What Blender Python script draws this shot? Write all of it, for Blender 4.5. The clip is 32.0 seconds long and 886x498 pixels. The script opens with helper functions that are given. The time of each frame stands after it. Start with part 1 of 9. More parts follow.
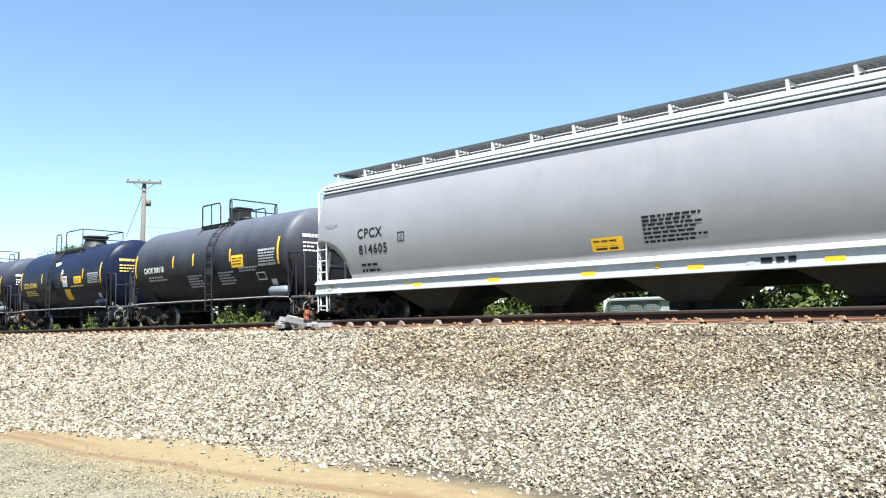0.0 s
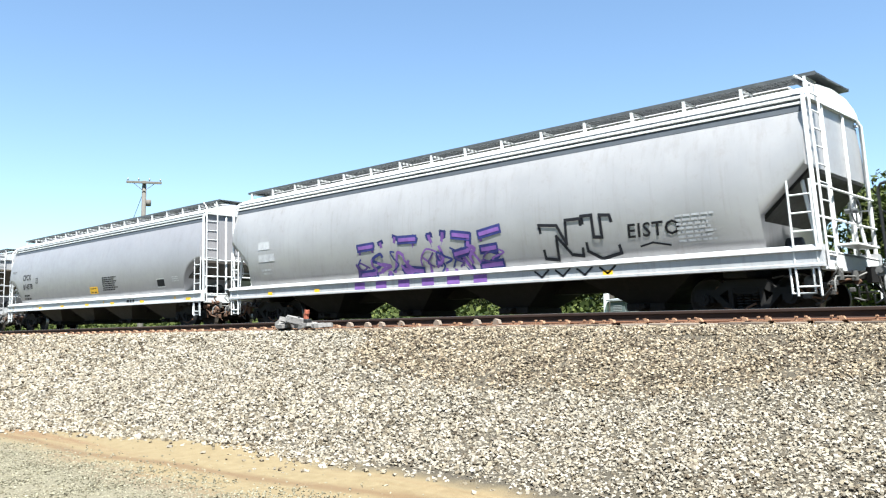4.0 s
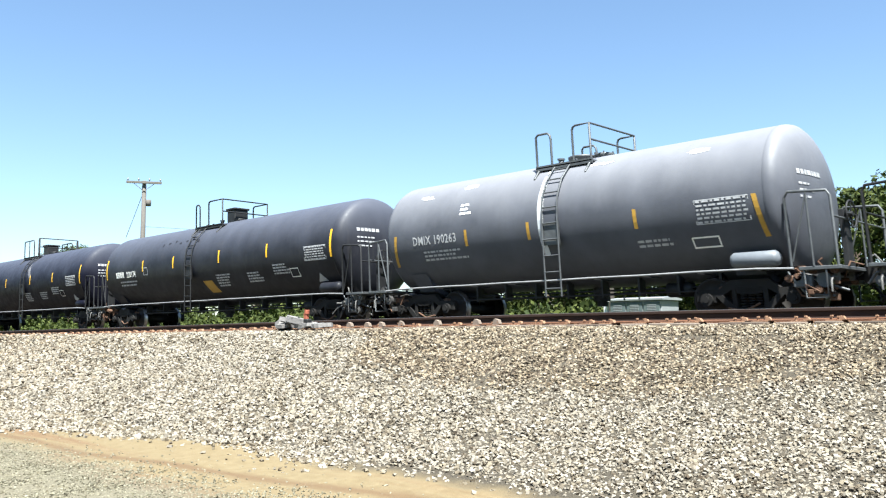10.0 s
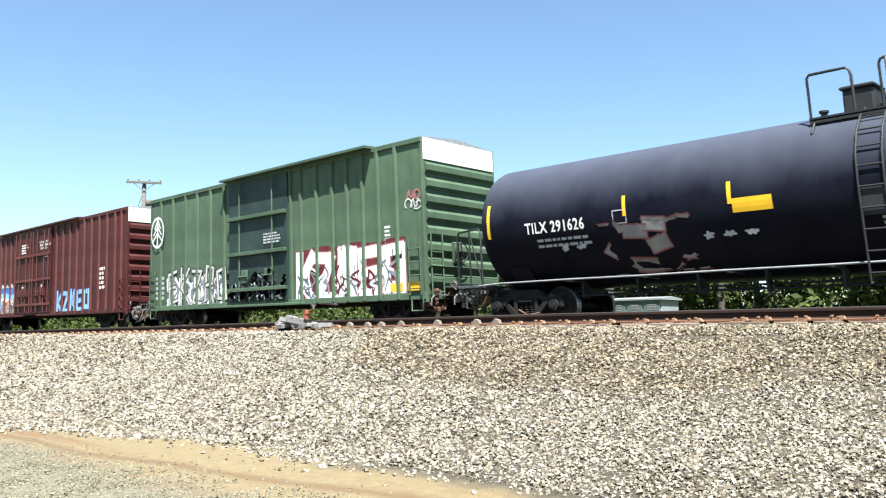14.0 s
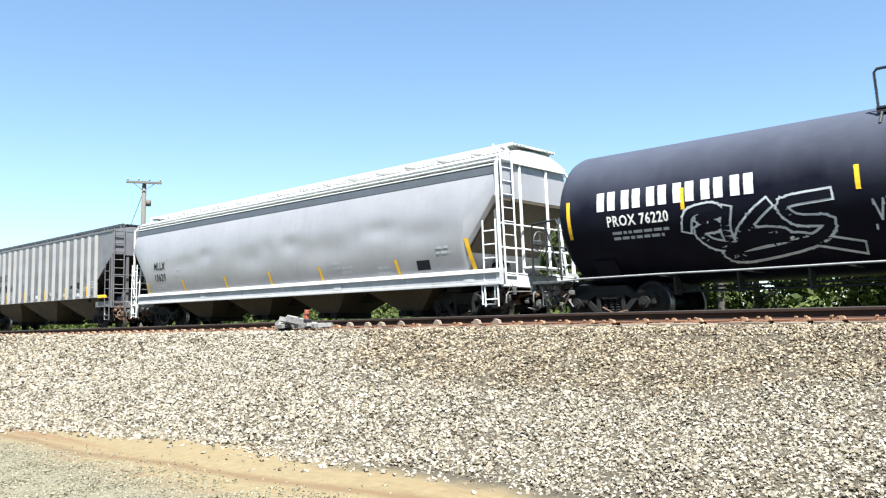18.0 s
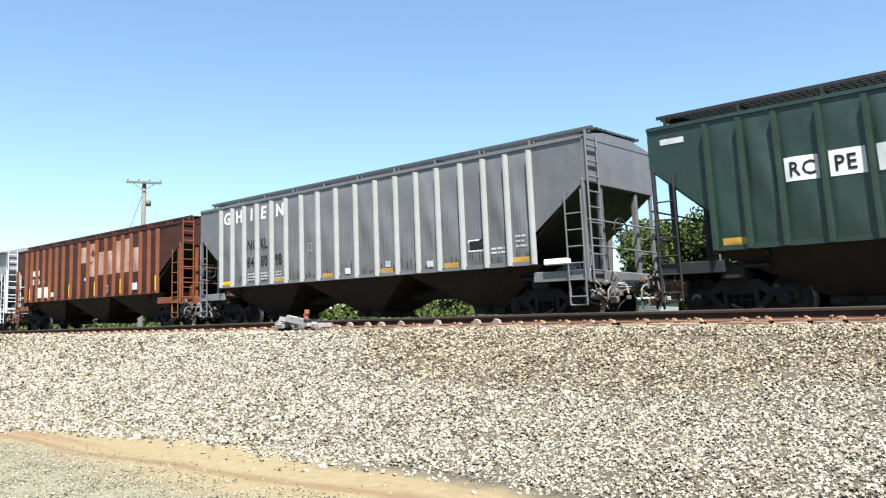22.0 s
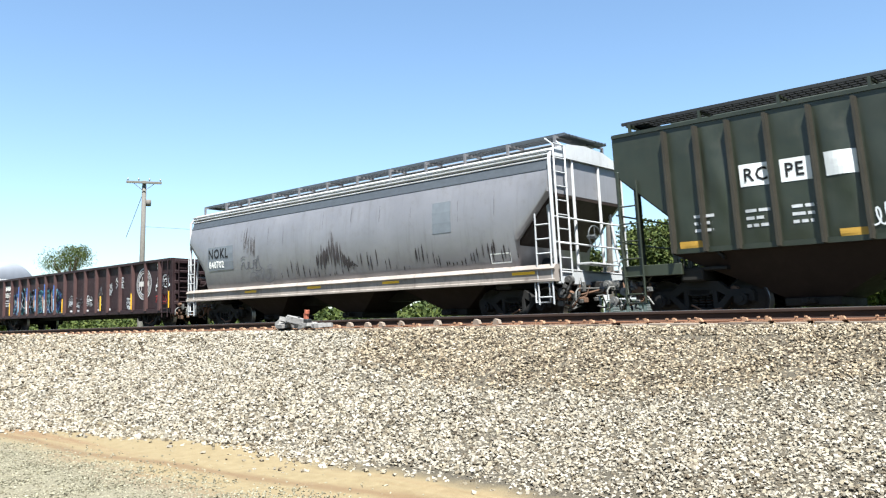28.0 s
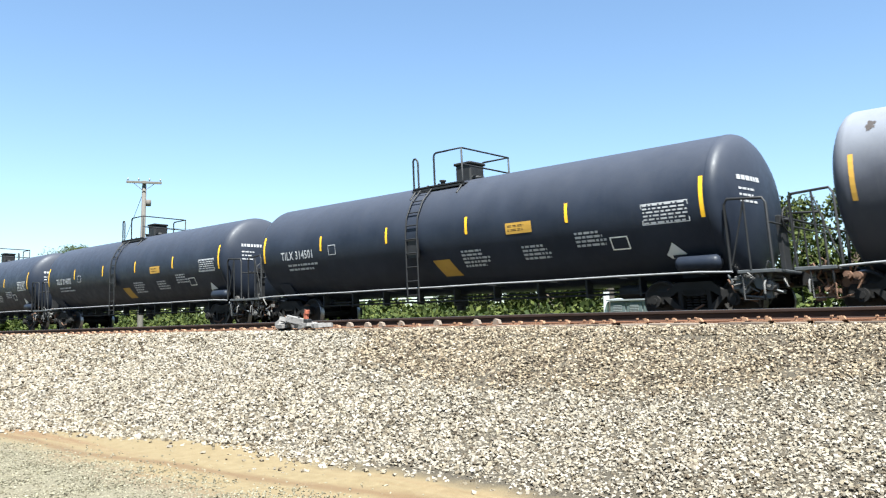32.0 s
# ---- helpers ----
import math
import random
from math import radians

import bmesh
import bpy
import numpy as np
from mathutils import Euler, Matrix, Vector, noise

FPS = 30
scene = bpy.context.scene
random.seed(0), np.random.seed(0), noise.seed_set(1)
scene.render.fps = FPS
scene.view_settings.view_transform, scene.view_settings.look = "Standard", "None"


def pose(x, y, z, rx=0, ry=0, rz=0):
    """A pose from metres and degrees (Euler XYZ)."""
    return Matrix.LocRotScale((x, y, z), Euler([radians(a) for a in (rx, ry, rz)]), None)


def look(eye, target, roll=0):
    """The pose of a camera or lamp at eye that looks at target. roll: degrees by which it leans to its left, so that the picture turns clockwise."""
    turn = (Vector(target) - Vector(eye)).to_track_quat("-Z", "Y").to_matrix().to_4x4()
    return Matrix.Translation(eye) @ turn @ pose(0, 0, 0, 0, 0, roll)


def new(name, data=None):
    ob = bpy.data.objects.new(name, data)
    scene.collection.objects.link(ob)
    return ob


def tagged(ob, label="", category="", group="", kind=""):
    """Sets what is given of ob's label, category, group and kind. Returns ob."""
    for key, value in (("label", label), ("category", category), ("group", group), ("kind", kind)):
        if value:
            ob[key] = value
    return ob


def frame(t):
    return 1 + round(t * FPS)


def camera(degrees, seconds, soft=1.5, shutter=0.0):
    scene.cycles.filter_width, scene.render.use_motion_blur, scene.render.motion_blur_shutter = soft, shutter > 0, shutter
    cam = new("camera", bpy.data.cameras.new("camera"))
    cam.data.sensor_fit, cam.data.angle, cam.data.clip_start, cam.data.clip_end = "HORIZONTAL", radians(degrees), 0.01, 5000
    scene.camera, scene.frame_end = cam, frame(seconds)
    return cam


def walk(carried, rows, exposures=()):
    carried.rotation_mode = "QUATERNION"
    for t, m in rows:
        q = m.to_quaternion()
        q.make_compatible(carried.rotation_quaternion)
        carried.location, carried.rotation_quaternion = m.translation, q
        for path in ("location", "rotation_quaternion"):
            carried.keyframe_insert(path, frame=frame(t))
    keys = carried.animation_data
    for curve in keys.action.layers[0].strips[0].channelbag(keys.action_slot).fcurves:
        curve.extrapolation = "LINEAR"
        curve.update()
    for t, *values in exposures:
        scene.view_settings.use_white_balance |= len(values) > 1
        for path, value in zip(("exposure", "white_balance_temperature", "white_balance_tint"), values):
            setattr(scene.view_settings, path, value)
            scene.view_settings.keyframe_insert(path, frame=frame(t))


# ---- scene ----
# The track of the train runs along x, its rail tops at z = 0; y points away from the viewer.
EYE = Vector((0.0, -17.077, -0.154))
AIM = Vector((math.sin(radians(-44.41)) * math.cos(radians(5.63)),
              math.cos(radians(-44.41)) * math.cos(radians(5.63)), math.sin(radians(5.63))))
# A slow read-out of the sensor, row by row from the top, as in a simple phone.
READOUT = 0.046
cam = camera(55.86, 32.0, soft=1.2, shutter=READOUT * FPS)
scene.cycles.rolling_shutter_type = "TOP"
scene.cycles.rolling_shutter_duration = 0.03
HOLD = look(EYE, EYE + AIM, -0.31)
walk(cam, [(0.0, HOLD), (32.0, HOLD)], exposures=[(0.0, 2.16, 6130, 4), (32.0, 2.16, 6130, 4)])

# ---- light ----
SUN_WAY = Vector((0.36, -0.265, 0.895)).normalized()
world = bpy.data.worlds.new("sky")
scene.world = world
world.use_nodes = True
wn = world.node_tree.nodes
sky = wn.new("ShaderNodeTexSky")
sky.sky_type = "NISHITA"
sky.sun_disc = False
sky.sun_elevation = math.asin(SUN_WAY.z)
sky.sun_rotation = math.atan2(SUN_WAY.x, SUN_WAY.y)
sky.air_density, sky.dust_density, sky.ozone_density = 1.0, 0.6, 1.8
wn["Background"].inputs["Strength"].default_value = 0.0505
world.node_tree.links.new(sky.outputs[0], wn["Background"].inputs["Color"])
sun = new("sun", bpy.data.lights.new("sun", "SUN"))
sun.data.energy, sun.data.angle, sun.data.color = 5.0, radians(0.5), (1.0, 0.96, 0.9)
sun.matrix_world = look(SUN_WAY * 50, (0, 0, 0))


# ---- materials ----
def nodes_of(name, rough, metal=0.0):
    m = bpy.data.materials.new(name)
    m.use_nodes = True
    nt = m.node_tree
    b = nt.nodes["Principled BSDF"]
    b.inputs["Roughness"].default_value, b.inputs["Metallic"].default_value = rough, metal
    b.inputs["Specular IOR Level"].default_value = 0.35
    return m, nt, b


def noise_node(nt, vec, scale, detail=4.0, rough=0.6):
    n = nt.nodes.new("ShaderNodeTexNoise")
    n.inputs["Scale"].default_value, n.inputs["Detail"].default_value, n.inputs["Roughness"].default_value = scale, detail, rough
    nt.links.new(vec, n.inputs["Vector"])
    return n.outputs["Fac"]


def scaled(nt, vec, s):
    n = nt.nodes.new("ShaderNodeMapping")
    n.inputs["Scale"].default_value = s
    nt.links.new(vec, n.inputs["Vector"])
    return n.outputs["Vector"]


def span(nt, fac, lo, hi, a=0.0, b=1.0):
    n = nt.nodes.new("ShaderNodeMapRange")
    for key, v in (("From Min", lo), ("From Max", hi), ("To Min", a), ("To Max", b)):
        n.inputs[key].default_value = v
    nt.links.new(fac, n.inputs["Value"])
    return n.outputs["Result"]


def blend(nt, fac, a, b, mode="MIX"):
    n = nt.nodes.new("ShaderNodeMix")
    n.data_type, n.blend_type = "RGBA", mode
    if isinstance(fac, (int, float)):
        n.inputs["Factor"].default_value = fac
    else:
        nt.links.new(fac, n.inputs["Factor"])
    for key, v in ((6, a), (7, b)):
        if isinstance(v, tuple):
            n.inputs[key].default_value = (*v, 1)
        else:
            nt.links.new(v, n.inputs[key])
    return n.outputs[2]


def bump(nt, bsdf, fac, strength, dist):
    n = nt.nodes.new("ShaderNodeBump")
    n.inputs["Strength"].default_value, n.inputs["Distance"].default_value = strength, dist
    nt.links.new(fac, n.inputs["Height"])
    nt.links.new(n.outputs[0], bsdf.inputs["Normal"])


def coords(nt, kind="Object"):
    return nt.nodes.new("ShaderNodeTexCoord").outputs[kind]


def paint(name, color, rough=0.45, grime=(0.05, 0.045, 0.04), amount=0.5, fade=0.25, streak=0.5, metal=0.0, wave=0.0, lit_top=None, gloss=0.22, vary=0.0):
    """Weathered vehicle paint: faded patches, grime in blotches and runs down the side, fine relief; an optional paler
    upper tone paints in light from above; vary: how far sheet differs from sheet.
    """
    m, nt, b = nodes_of(name, rough, metal)
    b.inputs["Specular IOR Level"].default_value = gloss
    v = coords(nt)
    big = noise_node(nt, v, 0.7, 5)
    pale = tuple(min(1.0, c * (1 + fade) + 0.02 * fade) for c in color)
    deep = tuple(c * (1 - fade) for c in color)
    base = blend(nt, span(nt, big, 0.3, 0.7), deep, pale)
    runs = noise_node(nt, scaled(nt, v, (4.0, 4.0, 0.22)), 1.6, 5, 0.7)
    base = blend(nt, span(nt, runs, 0.52, 0.78, 0.0, streak * 0.6), base, grime)
    spots = noise_node(nt, v, 3.1, 8, 0.75)
    base = blend(nt, span(nt, spots, 0.56, 0.8, 0.0, amount), base, grime)
    # Light from above painted in: the colour pales with height.
    if lit_top:
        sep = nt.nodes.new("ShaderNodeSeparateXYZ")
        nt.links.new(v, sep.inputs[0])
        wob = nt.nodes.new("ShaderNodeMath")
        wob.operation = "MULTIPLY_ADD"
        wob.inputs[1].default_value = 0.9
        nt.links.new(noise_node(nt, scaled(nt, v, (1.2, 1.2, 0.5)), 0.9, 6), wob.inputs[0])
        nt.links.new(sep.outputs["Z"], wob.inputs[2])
        base = blend(nt, span(nt, wob.outputs[0], 2.95, 4.25), base, lit_top)
    if vary:
        own = nt.nodes.new("ShaderNodeObjectInfo").outputs["Random"]
        base = blend(nt, span(nt, own, 0.0, 1.0, 0.0, vary), base, tuple(c * 0.35 for c in color))
    nt.links.new(base, b.inputs["Base Color"])
    nt.links.new(span(nt, spots, 0.3, 0.8, rough - 0.08, rough + 0.2), b.inputs["Roughness"])
    if wave:
        bump(nt, b, noise_node(nt, scaled(nt, v, (1.0, 1.0, 0.7)), 0.75, 2), 0.6, wave)
    else:
        bump(nt, b, noise_node(nt, v, 40, 3), 0.15, 0.01)
    return m


def plain(name, color, rough=0.6, metal=0.0, var=0.15, scale=6.0, gloss=0.35):
    m, nt, b = nodes_of(name, rough, metal)
    b.inputs["Specular IOR Level"].default_value = gloss
    f = noise_node(nt, coords(nt), scale, 5)
    nt.links.new(blend(nt, span(nt, f, 0.3, 0.7), tuple(c * (1 - var) for c in color), tuple(min(1, c * (1 + var)) for c in color)), b.inputs["Base Color"])
    return m


def pieces(name, colors, rough=0.85, island=True, scale=14.0):
    """Many alike bits: a random tone for each island or object."""
    m, nt, b = nodes_of(name, rough)
    rnd = nt.nodes.new("ShaderNodeNewGeometry").outputs["Random Per Island"] if island else nt.nodes.new("ShaderNodeObjectInfo").outputs["Random"]
    b.inputs["Specular IOR Level"].default_value = 0.2
    ramp = nt.nodes.new("ShaderNodeValToRGB")
    e = ramp.color_ramp.elements
    e[0].color, e[1].color = (*colors[0], 1), (*colors[-1], 1)
    for i, c in enumerate(colors[1:-1]):
        e.new((i + 1) / (len(colors) - 1)).color = (*c, 1)
    nt.links.new(rnd, ramp.inputs[0])
    f = noise_node(nt, coords(nt), scale, 4)
    nt.links.new(blend(nt, span(nt, f, 0.3, 0.75, 0.0, 0.4), ramp.outputs[0], tuple(c * 0.55 for c in colors[0])), b.inputs["Base Color"])
    return m


TANK_BLACK = paint("tank_black", (0.0031, 0.0032, 0.00873), 0.46, (0.0085, 0.0085, 0.013), 0.25, 0.25, 0.35, lit_top=(0.046, 0.050, 0.068), gloss=0.07)
TANK_NAVY = paint("tank_navy", (0.00369, 0.006, 0.0184), 0.3, (0.06, 0.055, 0.05), 0.2, 0.2, 0.2, lit_top=(0.009, 0.0117, 0.0288), gloss=0.08)
TANK_FADED = paint("tank_faded", (0.0115, 0.0122, 0.0169), 0.45, (0.06, 0.055, 0.05), 0.3, 0.3, 0.4, lit_top=(0.060, 0.064, 0.082), gloss=0.14)
TANK_GREY = paint("tank_grey", (0.034, 0.036, 0.047), 0.5, (0.06, 0.06, 0.06), 0.35, 0.15, 0.5, lit_top=(0.146, 0.154, 0.178))
HOPPER_GREY = paint("hopper_grey", (0.233, 0.225, 0.237), 0.36, (0.16, 0.15, 0.14), 0.2, 0.06, 0.42, metal=0.2, wave=0.03, gloss=0.6)
HOPPER_PALE = paint("hopper_pale", (0.285, 0.276, 0.279), 0.38, (0.14, 0.11, 0.09), 0.3, 0.08, 0.5, metal=0.25, wave=0.02, gloss=0.6)
HOPPER_TAN = paint("hopper_tan", (0.177, 0.147, 0.102), 0.5, (0.055, 0.035, 0.024), 0.55, 0.2, 0.8)
RIB_GREY = paint("ribbed_grey", (0.157, 0.149, 0.157), 0.38, (0.09, 0.07, 0.055), 0.5, 0.18, 0.9, metal=0.35, wave=0.03, gloss=0.5, vary=0.35)
RIB_PALE = paint("ribbed_pale", (0.245, 0.241, 0.256), 0.42, (0.13, 0.11, 0.09), 0.5, 0.15, 0.85, metal=0.3, wave=0.02, gloss=0.5, vary=0.25)
RIB_GREEN = paint("ribbed_green", (0.0091, 0.023, 0.0161), 0.36, (0.03, 0.035, 0.028), 0.4, 0.25, 0.5, wave=0.03, gloss=0.55, vary=0.4)
RIB_OLIVE = paint("ribbed_olive", (0.0151, 0.0186, 0.0102), 0.38, (0.035, 0.03, 0.02), 0.5, 0.25, 0.6, wave=0.03, gloss=0.5, vary=0.4)
RIB_RUST = paint("ribbed_rust", (0.0375, 0.00936, 0.0054), 0.6, (0.04, 0.022, 0.016), 0.7, 0.3, 0.8, vary=0.6)
RUST_RIBS = paint("rust_ribs", (0.122, 0.0387, 0.0171), 0.6, (0.08, 0.03, 0.02), 0.4, 0.2, 0.5)
BOX_GREEN = paint("box_green", (0.0614, 0.0942, 0.0573), 0.55, (0.02, 0.03, 0.016), 0.45, 0.25, 0.7, wave=0.03, vary=0.35)
# Darker teal door paint, with the shade of its recess put into the colour.
DOOR_GREEN_SHADED = paint("door_green", (0.017, 0.031, 0.027), 0.5, (0.015, 0.02, 0.016), 0.4, 0.25, 0.6, wave=0.02)
LOCK_RED = paint("lock_red", (0.060, 0.020, 0.018), 0.6, (0.05, 0.02, 0.016), 0.6, 0.3, 0.5)
BOX_RED = paint("box_red", (0.0481, 0.00942, 0.00921), 0.55, (0.05, 0.02, 0.016), 0.4, 0.2, 0.6, wave=0.02, vary=0.35)
GONDOLA = paint("gondola_maroon", (0.0150, 0.0062, 0.0075), 0.6, (0.032, 0.016, 0.0145), 0.5, 0.3, 0.6)
RED_POST = paint("red_post", (0.0744, 0.0195, 0.0158), 0.6, (0.05, 0.02, 0.016), 0.5, 0.25, 0.6)
GON_POST = paint("gondola_post", (0.044, 0.021, 0.020), 0.6, (0.05, 0.024, 0.018), 0.5, 0.3, 0.6)
BAY_DUST = paint("bay_dust", (0.066, 0.051, 0.035), 0.7, (0.03, 0.022, 0.018), 0.5, 0.25, 0.6)
RUSTY_SILL = paint("rusty_sill", (0.20, 0.17, 0.15), 0.6, (0.04, 0.026, 0.02), 0.9, 0.3, 0.9)
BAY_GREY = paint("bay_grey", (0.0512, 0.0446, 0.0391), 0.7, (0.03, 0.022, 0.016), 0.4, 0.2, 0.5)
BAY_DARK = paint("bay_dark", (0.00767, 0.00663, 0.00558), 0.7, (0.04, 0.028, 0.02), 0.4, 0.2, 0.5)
TANK_PALE = paint("tank_pale", (0.0601, 0.063, 0.0757), 0.5, (0.05, 0.05, 0.05), 0.3, 0.2, 0.4, lit_top=(0.15, 0.152, 0.168))
TANK_SLATE = paint("tank_slate", (0.0126, 0.0165, 0.0267), 0.42, (0.04, 0.04, 0.04), 0.2, 0.2, 0.3, lit_top=(0.0378, 0.0418, 0.0549), gloss=0.14)
HOPPER_DENTED = paint("hopper_dented", (0.27, 0.26, 0.274), 0.36, (0.16, 0.15, 0.14), 0.3, 0.07, 0.4, metal=0.2, wave=0.03, gloss=0.6)
RIB_LIGHT = paint("rib_light", (0.248, 0.244, 0.24), 0.45, (0.12, 0.09, 0.06), 0.3, 0.1, 0.4)
RIB_WHITE = paint("rib_white", (0.312, 0.296, 0.312), 0.5, (0.22, 0.18, 0.13), 0.3, 0.1, 0.4)
TAN_TRIM = paint("tan_trim", (0.188, 0.145, 0.103), 0.6, (0.08, 0.05, 0.035), 0.5, 0.2, 0.5)
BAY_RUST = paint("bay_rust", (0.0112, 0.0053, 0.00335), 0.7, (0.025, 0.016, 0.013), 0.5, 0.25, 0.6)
YELLOW_OLD = paint("old_yellow", (0.342, 0.197, 0.0342), 0.5, (0.12, 0.08, 0.04), 0.4, 0.15, 0.3)
LETTER_MID = plain("letter_mid", (0.11, 0.12, 0.135), 0.5, 0.0, 0.12)
OFFWHITE = paint("dull_white", (0.32, 0.32, 0.328), 0.5, (0.11, 0.09, 0.075), 0.6, 0.15, 0.8)
WHITE = paint("white_paint", (0.512, 0.512, 0.512), 0.5, (0.2, 0.18, 0.16), 0.25, 0.05, 0.3)
SILVER = paint("silver_trim", (0.412, 0.42, 0.427), 0.45, (0.2, 0.18, 0.15), 0.3, 0.1, 0.4)
BLACK = plain("black_iron", (0.010, 0.010, 0.011), 0.6, 0.0, 0.3)
IRON = paint("truck_iron", (0.00818, 0.00744, 0.00707), 0.75, (0.019, 0.013, 0.0095), 0.6, 0.3, 0.2)
TREAD = plain("wheel_tread", (0.30, 0.29, 0.28), 0.35, 1.0, 0.2)
WHEEL = paint("wheel_iron", (0.0134, 0.0115, 0.0104), 0.75, (0.023, 0.015, 0.011), 0.6, 0.3, 0.0)
CHROME = plain("pale_steel", (0.22, 0.22, 0.225), 0.5, 0.3, 0.2)
GRATE = plain("grating_steel", (0.075, 0.079, 0.083), 0.55, 0.4, 0.2)
RIG_STEEL = plain("rigging_steel", (0.10, 0.096, 0.092), 0.6, 0.2, 0.3)
RIG_DARK = plain("rigging_dark", (0.055, 0.052, 0.05), 0.6, 0.2, 0.3)
RIG_RUST = paint("rigging_rust", (0.093, 0.0512, 0.0326), 0.75, (0.03, 0.02, 0.015), 0.6, 0.3, 0.2)
YELLOW = paint("reflective_yellow", (0.642, 0.359, 0.0171), 0.4, (0.25, 0.15, 0.04), 0.3, 0.1, 0.2)
CREAM = plain("letter_cream", (0.72, 0.70, 0.66), 0.5, 0.0, 0.12)
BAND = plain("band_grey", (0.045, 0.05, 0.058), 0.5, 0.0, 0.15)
HOPPER_WORN = paint("hopper_worn", (0.172, 0.166, 0.177), 0.36, (0.08, 0.07, 0.06), 0.4, 0.12, 0.7, metal=0.25, wave=0.02, gloss=0.6)
RIB_BROWN = paint("rib_brown", (0.0246, 0.0216, 0.0162), 0.5, (0.02, 0.014, 0.01), 0.4, 0.2, 0.5)
RIB_MOSS = paint("rib_moss", (0.0139, 0.0262, 0.0191), 0.5, (0.02, 0.02, 0.016), 0.4, 0.2, 0.5)
RIB_ASH = paint("ribbed_ash", (0.183, 0.175, 0.186), 0.38, (0.10, 0.08, 0.065), 0.45, 0.15, 0.7, metal=0.35, wave=0.03, gloss=0.5, vary=0.3)
LETTER_GREY = plain("letter_grey", (0.33, 0.33, 0.34), 0.5, 0.0, 0.2)
LETTER_BLACK = plain("letter_black", (0.010, 0.010, 0.011), 0.75, 0.0, 0.2, 6.0, 0.15)
LETTER_GOLD = plain("letter_gold", (0.65, 0.45, 0.10), 0.5, 0.0, 0.1)
RED = plain("sign_red", (0.45, 0.03, 0.03), 0.5)
SPRAY = {k: plain("spray_" + k, c, 0.6, 0.0, 0.25, 3.0, 0.12) for k, c in dict(
    white=(0.72, 0.72, 0.74), silver=(0.45, 0.46, 0.48), blue=(0.06, 0.12, 0.34), sky=(0.20, 0.34, 0.50), deep=(0.03, 0.035, 0.13),
    orange=(0.42, 0.13, 0.075), plum=(0.0075, 0.005, 0.012), wine=(0.016, 0.0055, 0.0058), tan=(0.30, 0.25, 0.17), soot=(0.050, 0.043, 0.042), purple=(0.16, 0.08, 0.26), violet=(0.07, 0.045, 0.14), black=(0.015, 0.015, 0.018), maroon=(0.09, 0.02, 0.022),
    lime=(0.44, 0.44, 0.24), pink=(0.25, 0.155, 0.125), grey=(0.16, 0.16, 0.17), dust=(0.15, 0.12, 0.11), red=(0.30, 0.03, 0.03), teal=(0.10, 0.25, 0.28), dim=(0.10, 0.10, 0.11), pale=(0.40, 0.38, 0.36), salmon=(0.29, 0.21, 0.15), rose=(0.24, 0.10, 0.10), smear=(0.13, 0.13, 0.135), grime=(0.042, 0.036, 0.036), ash=(0.23, 0.215, 0.21)).items()}


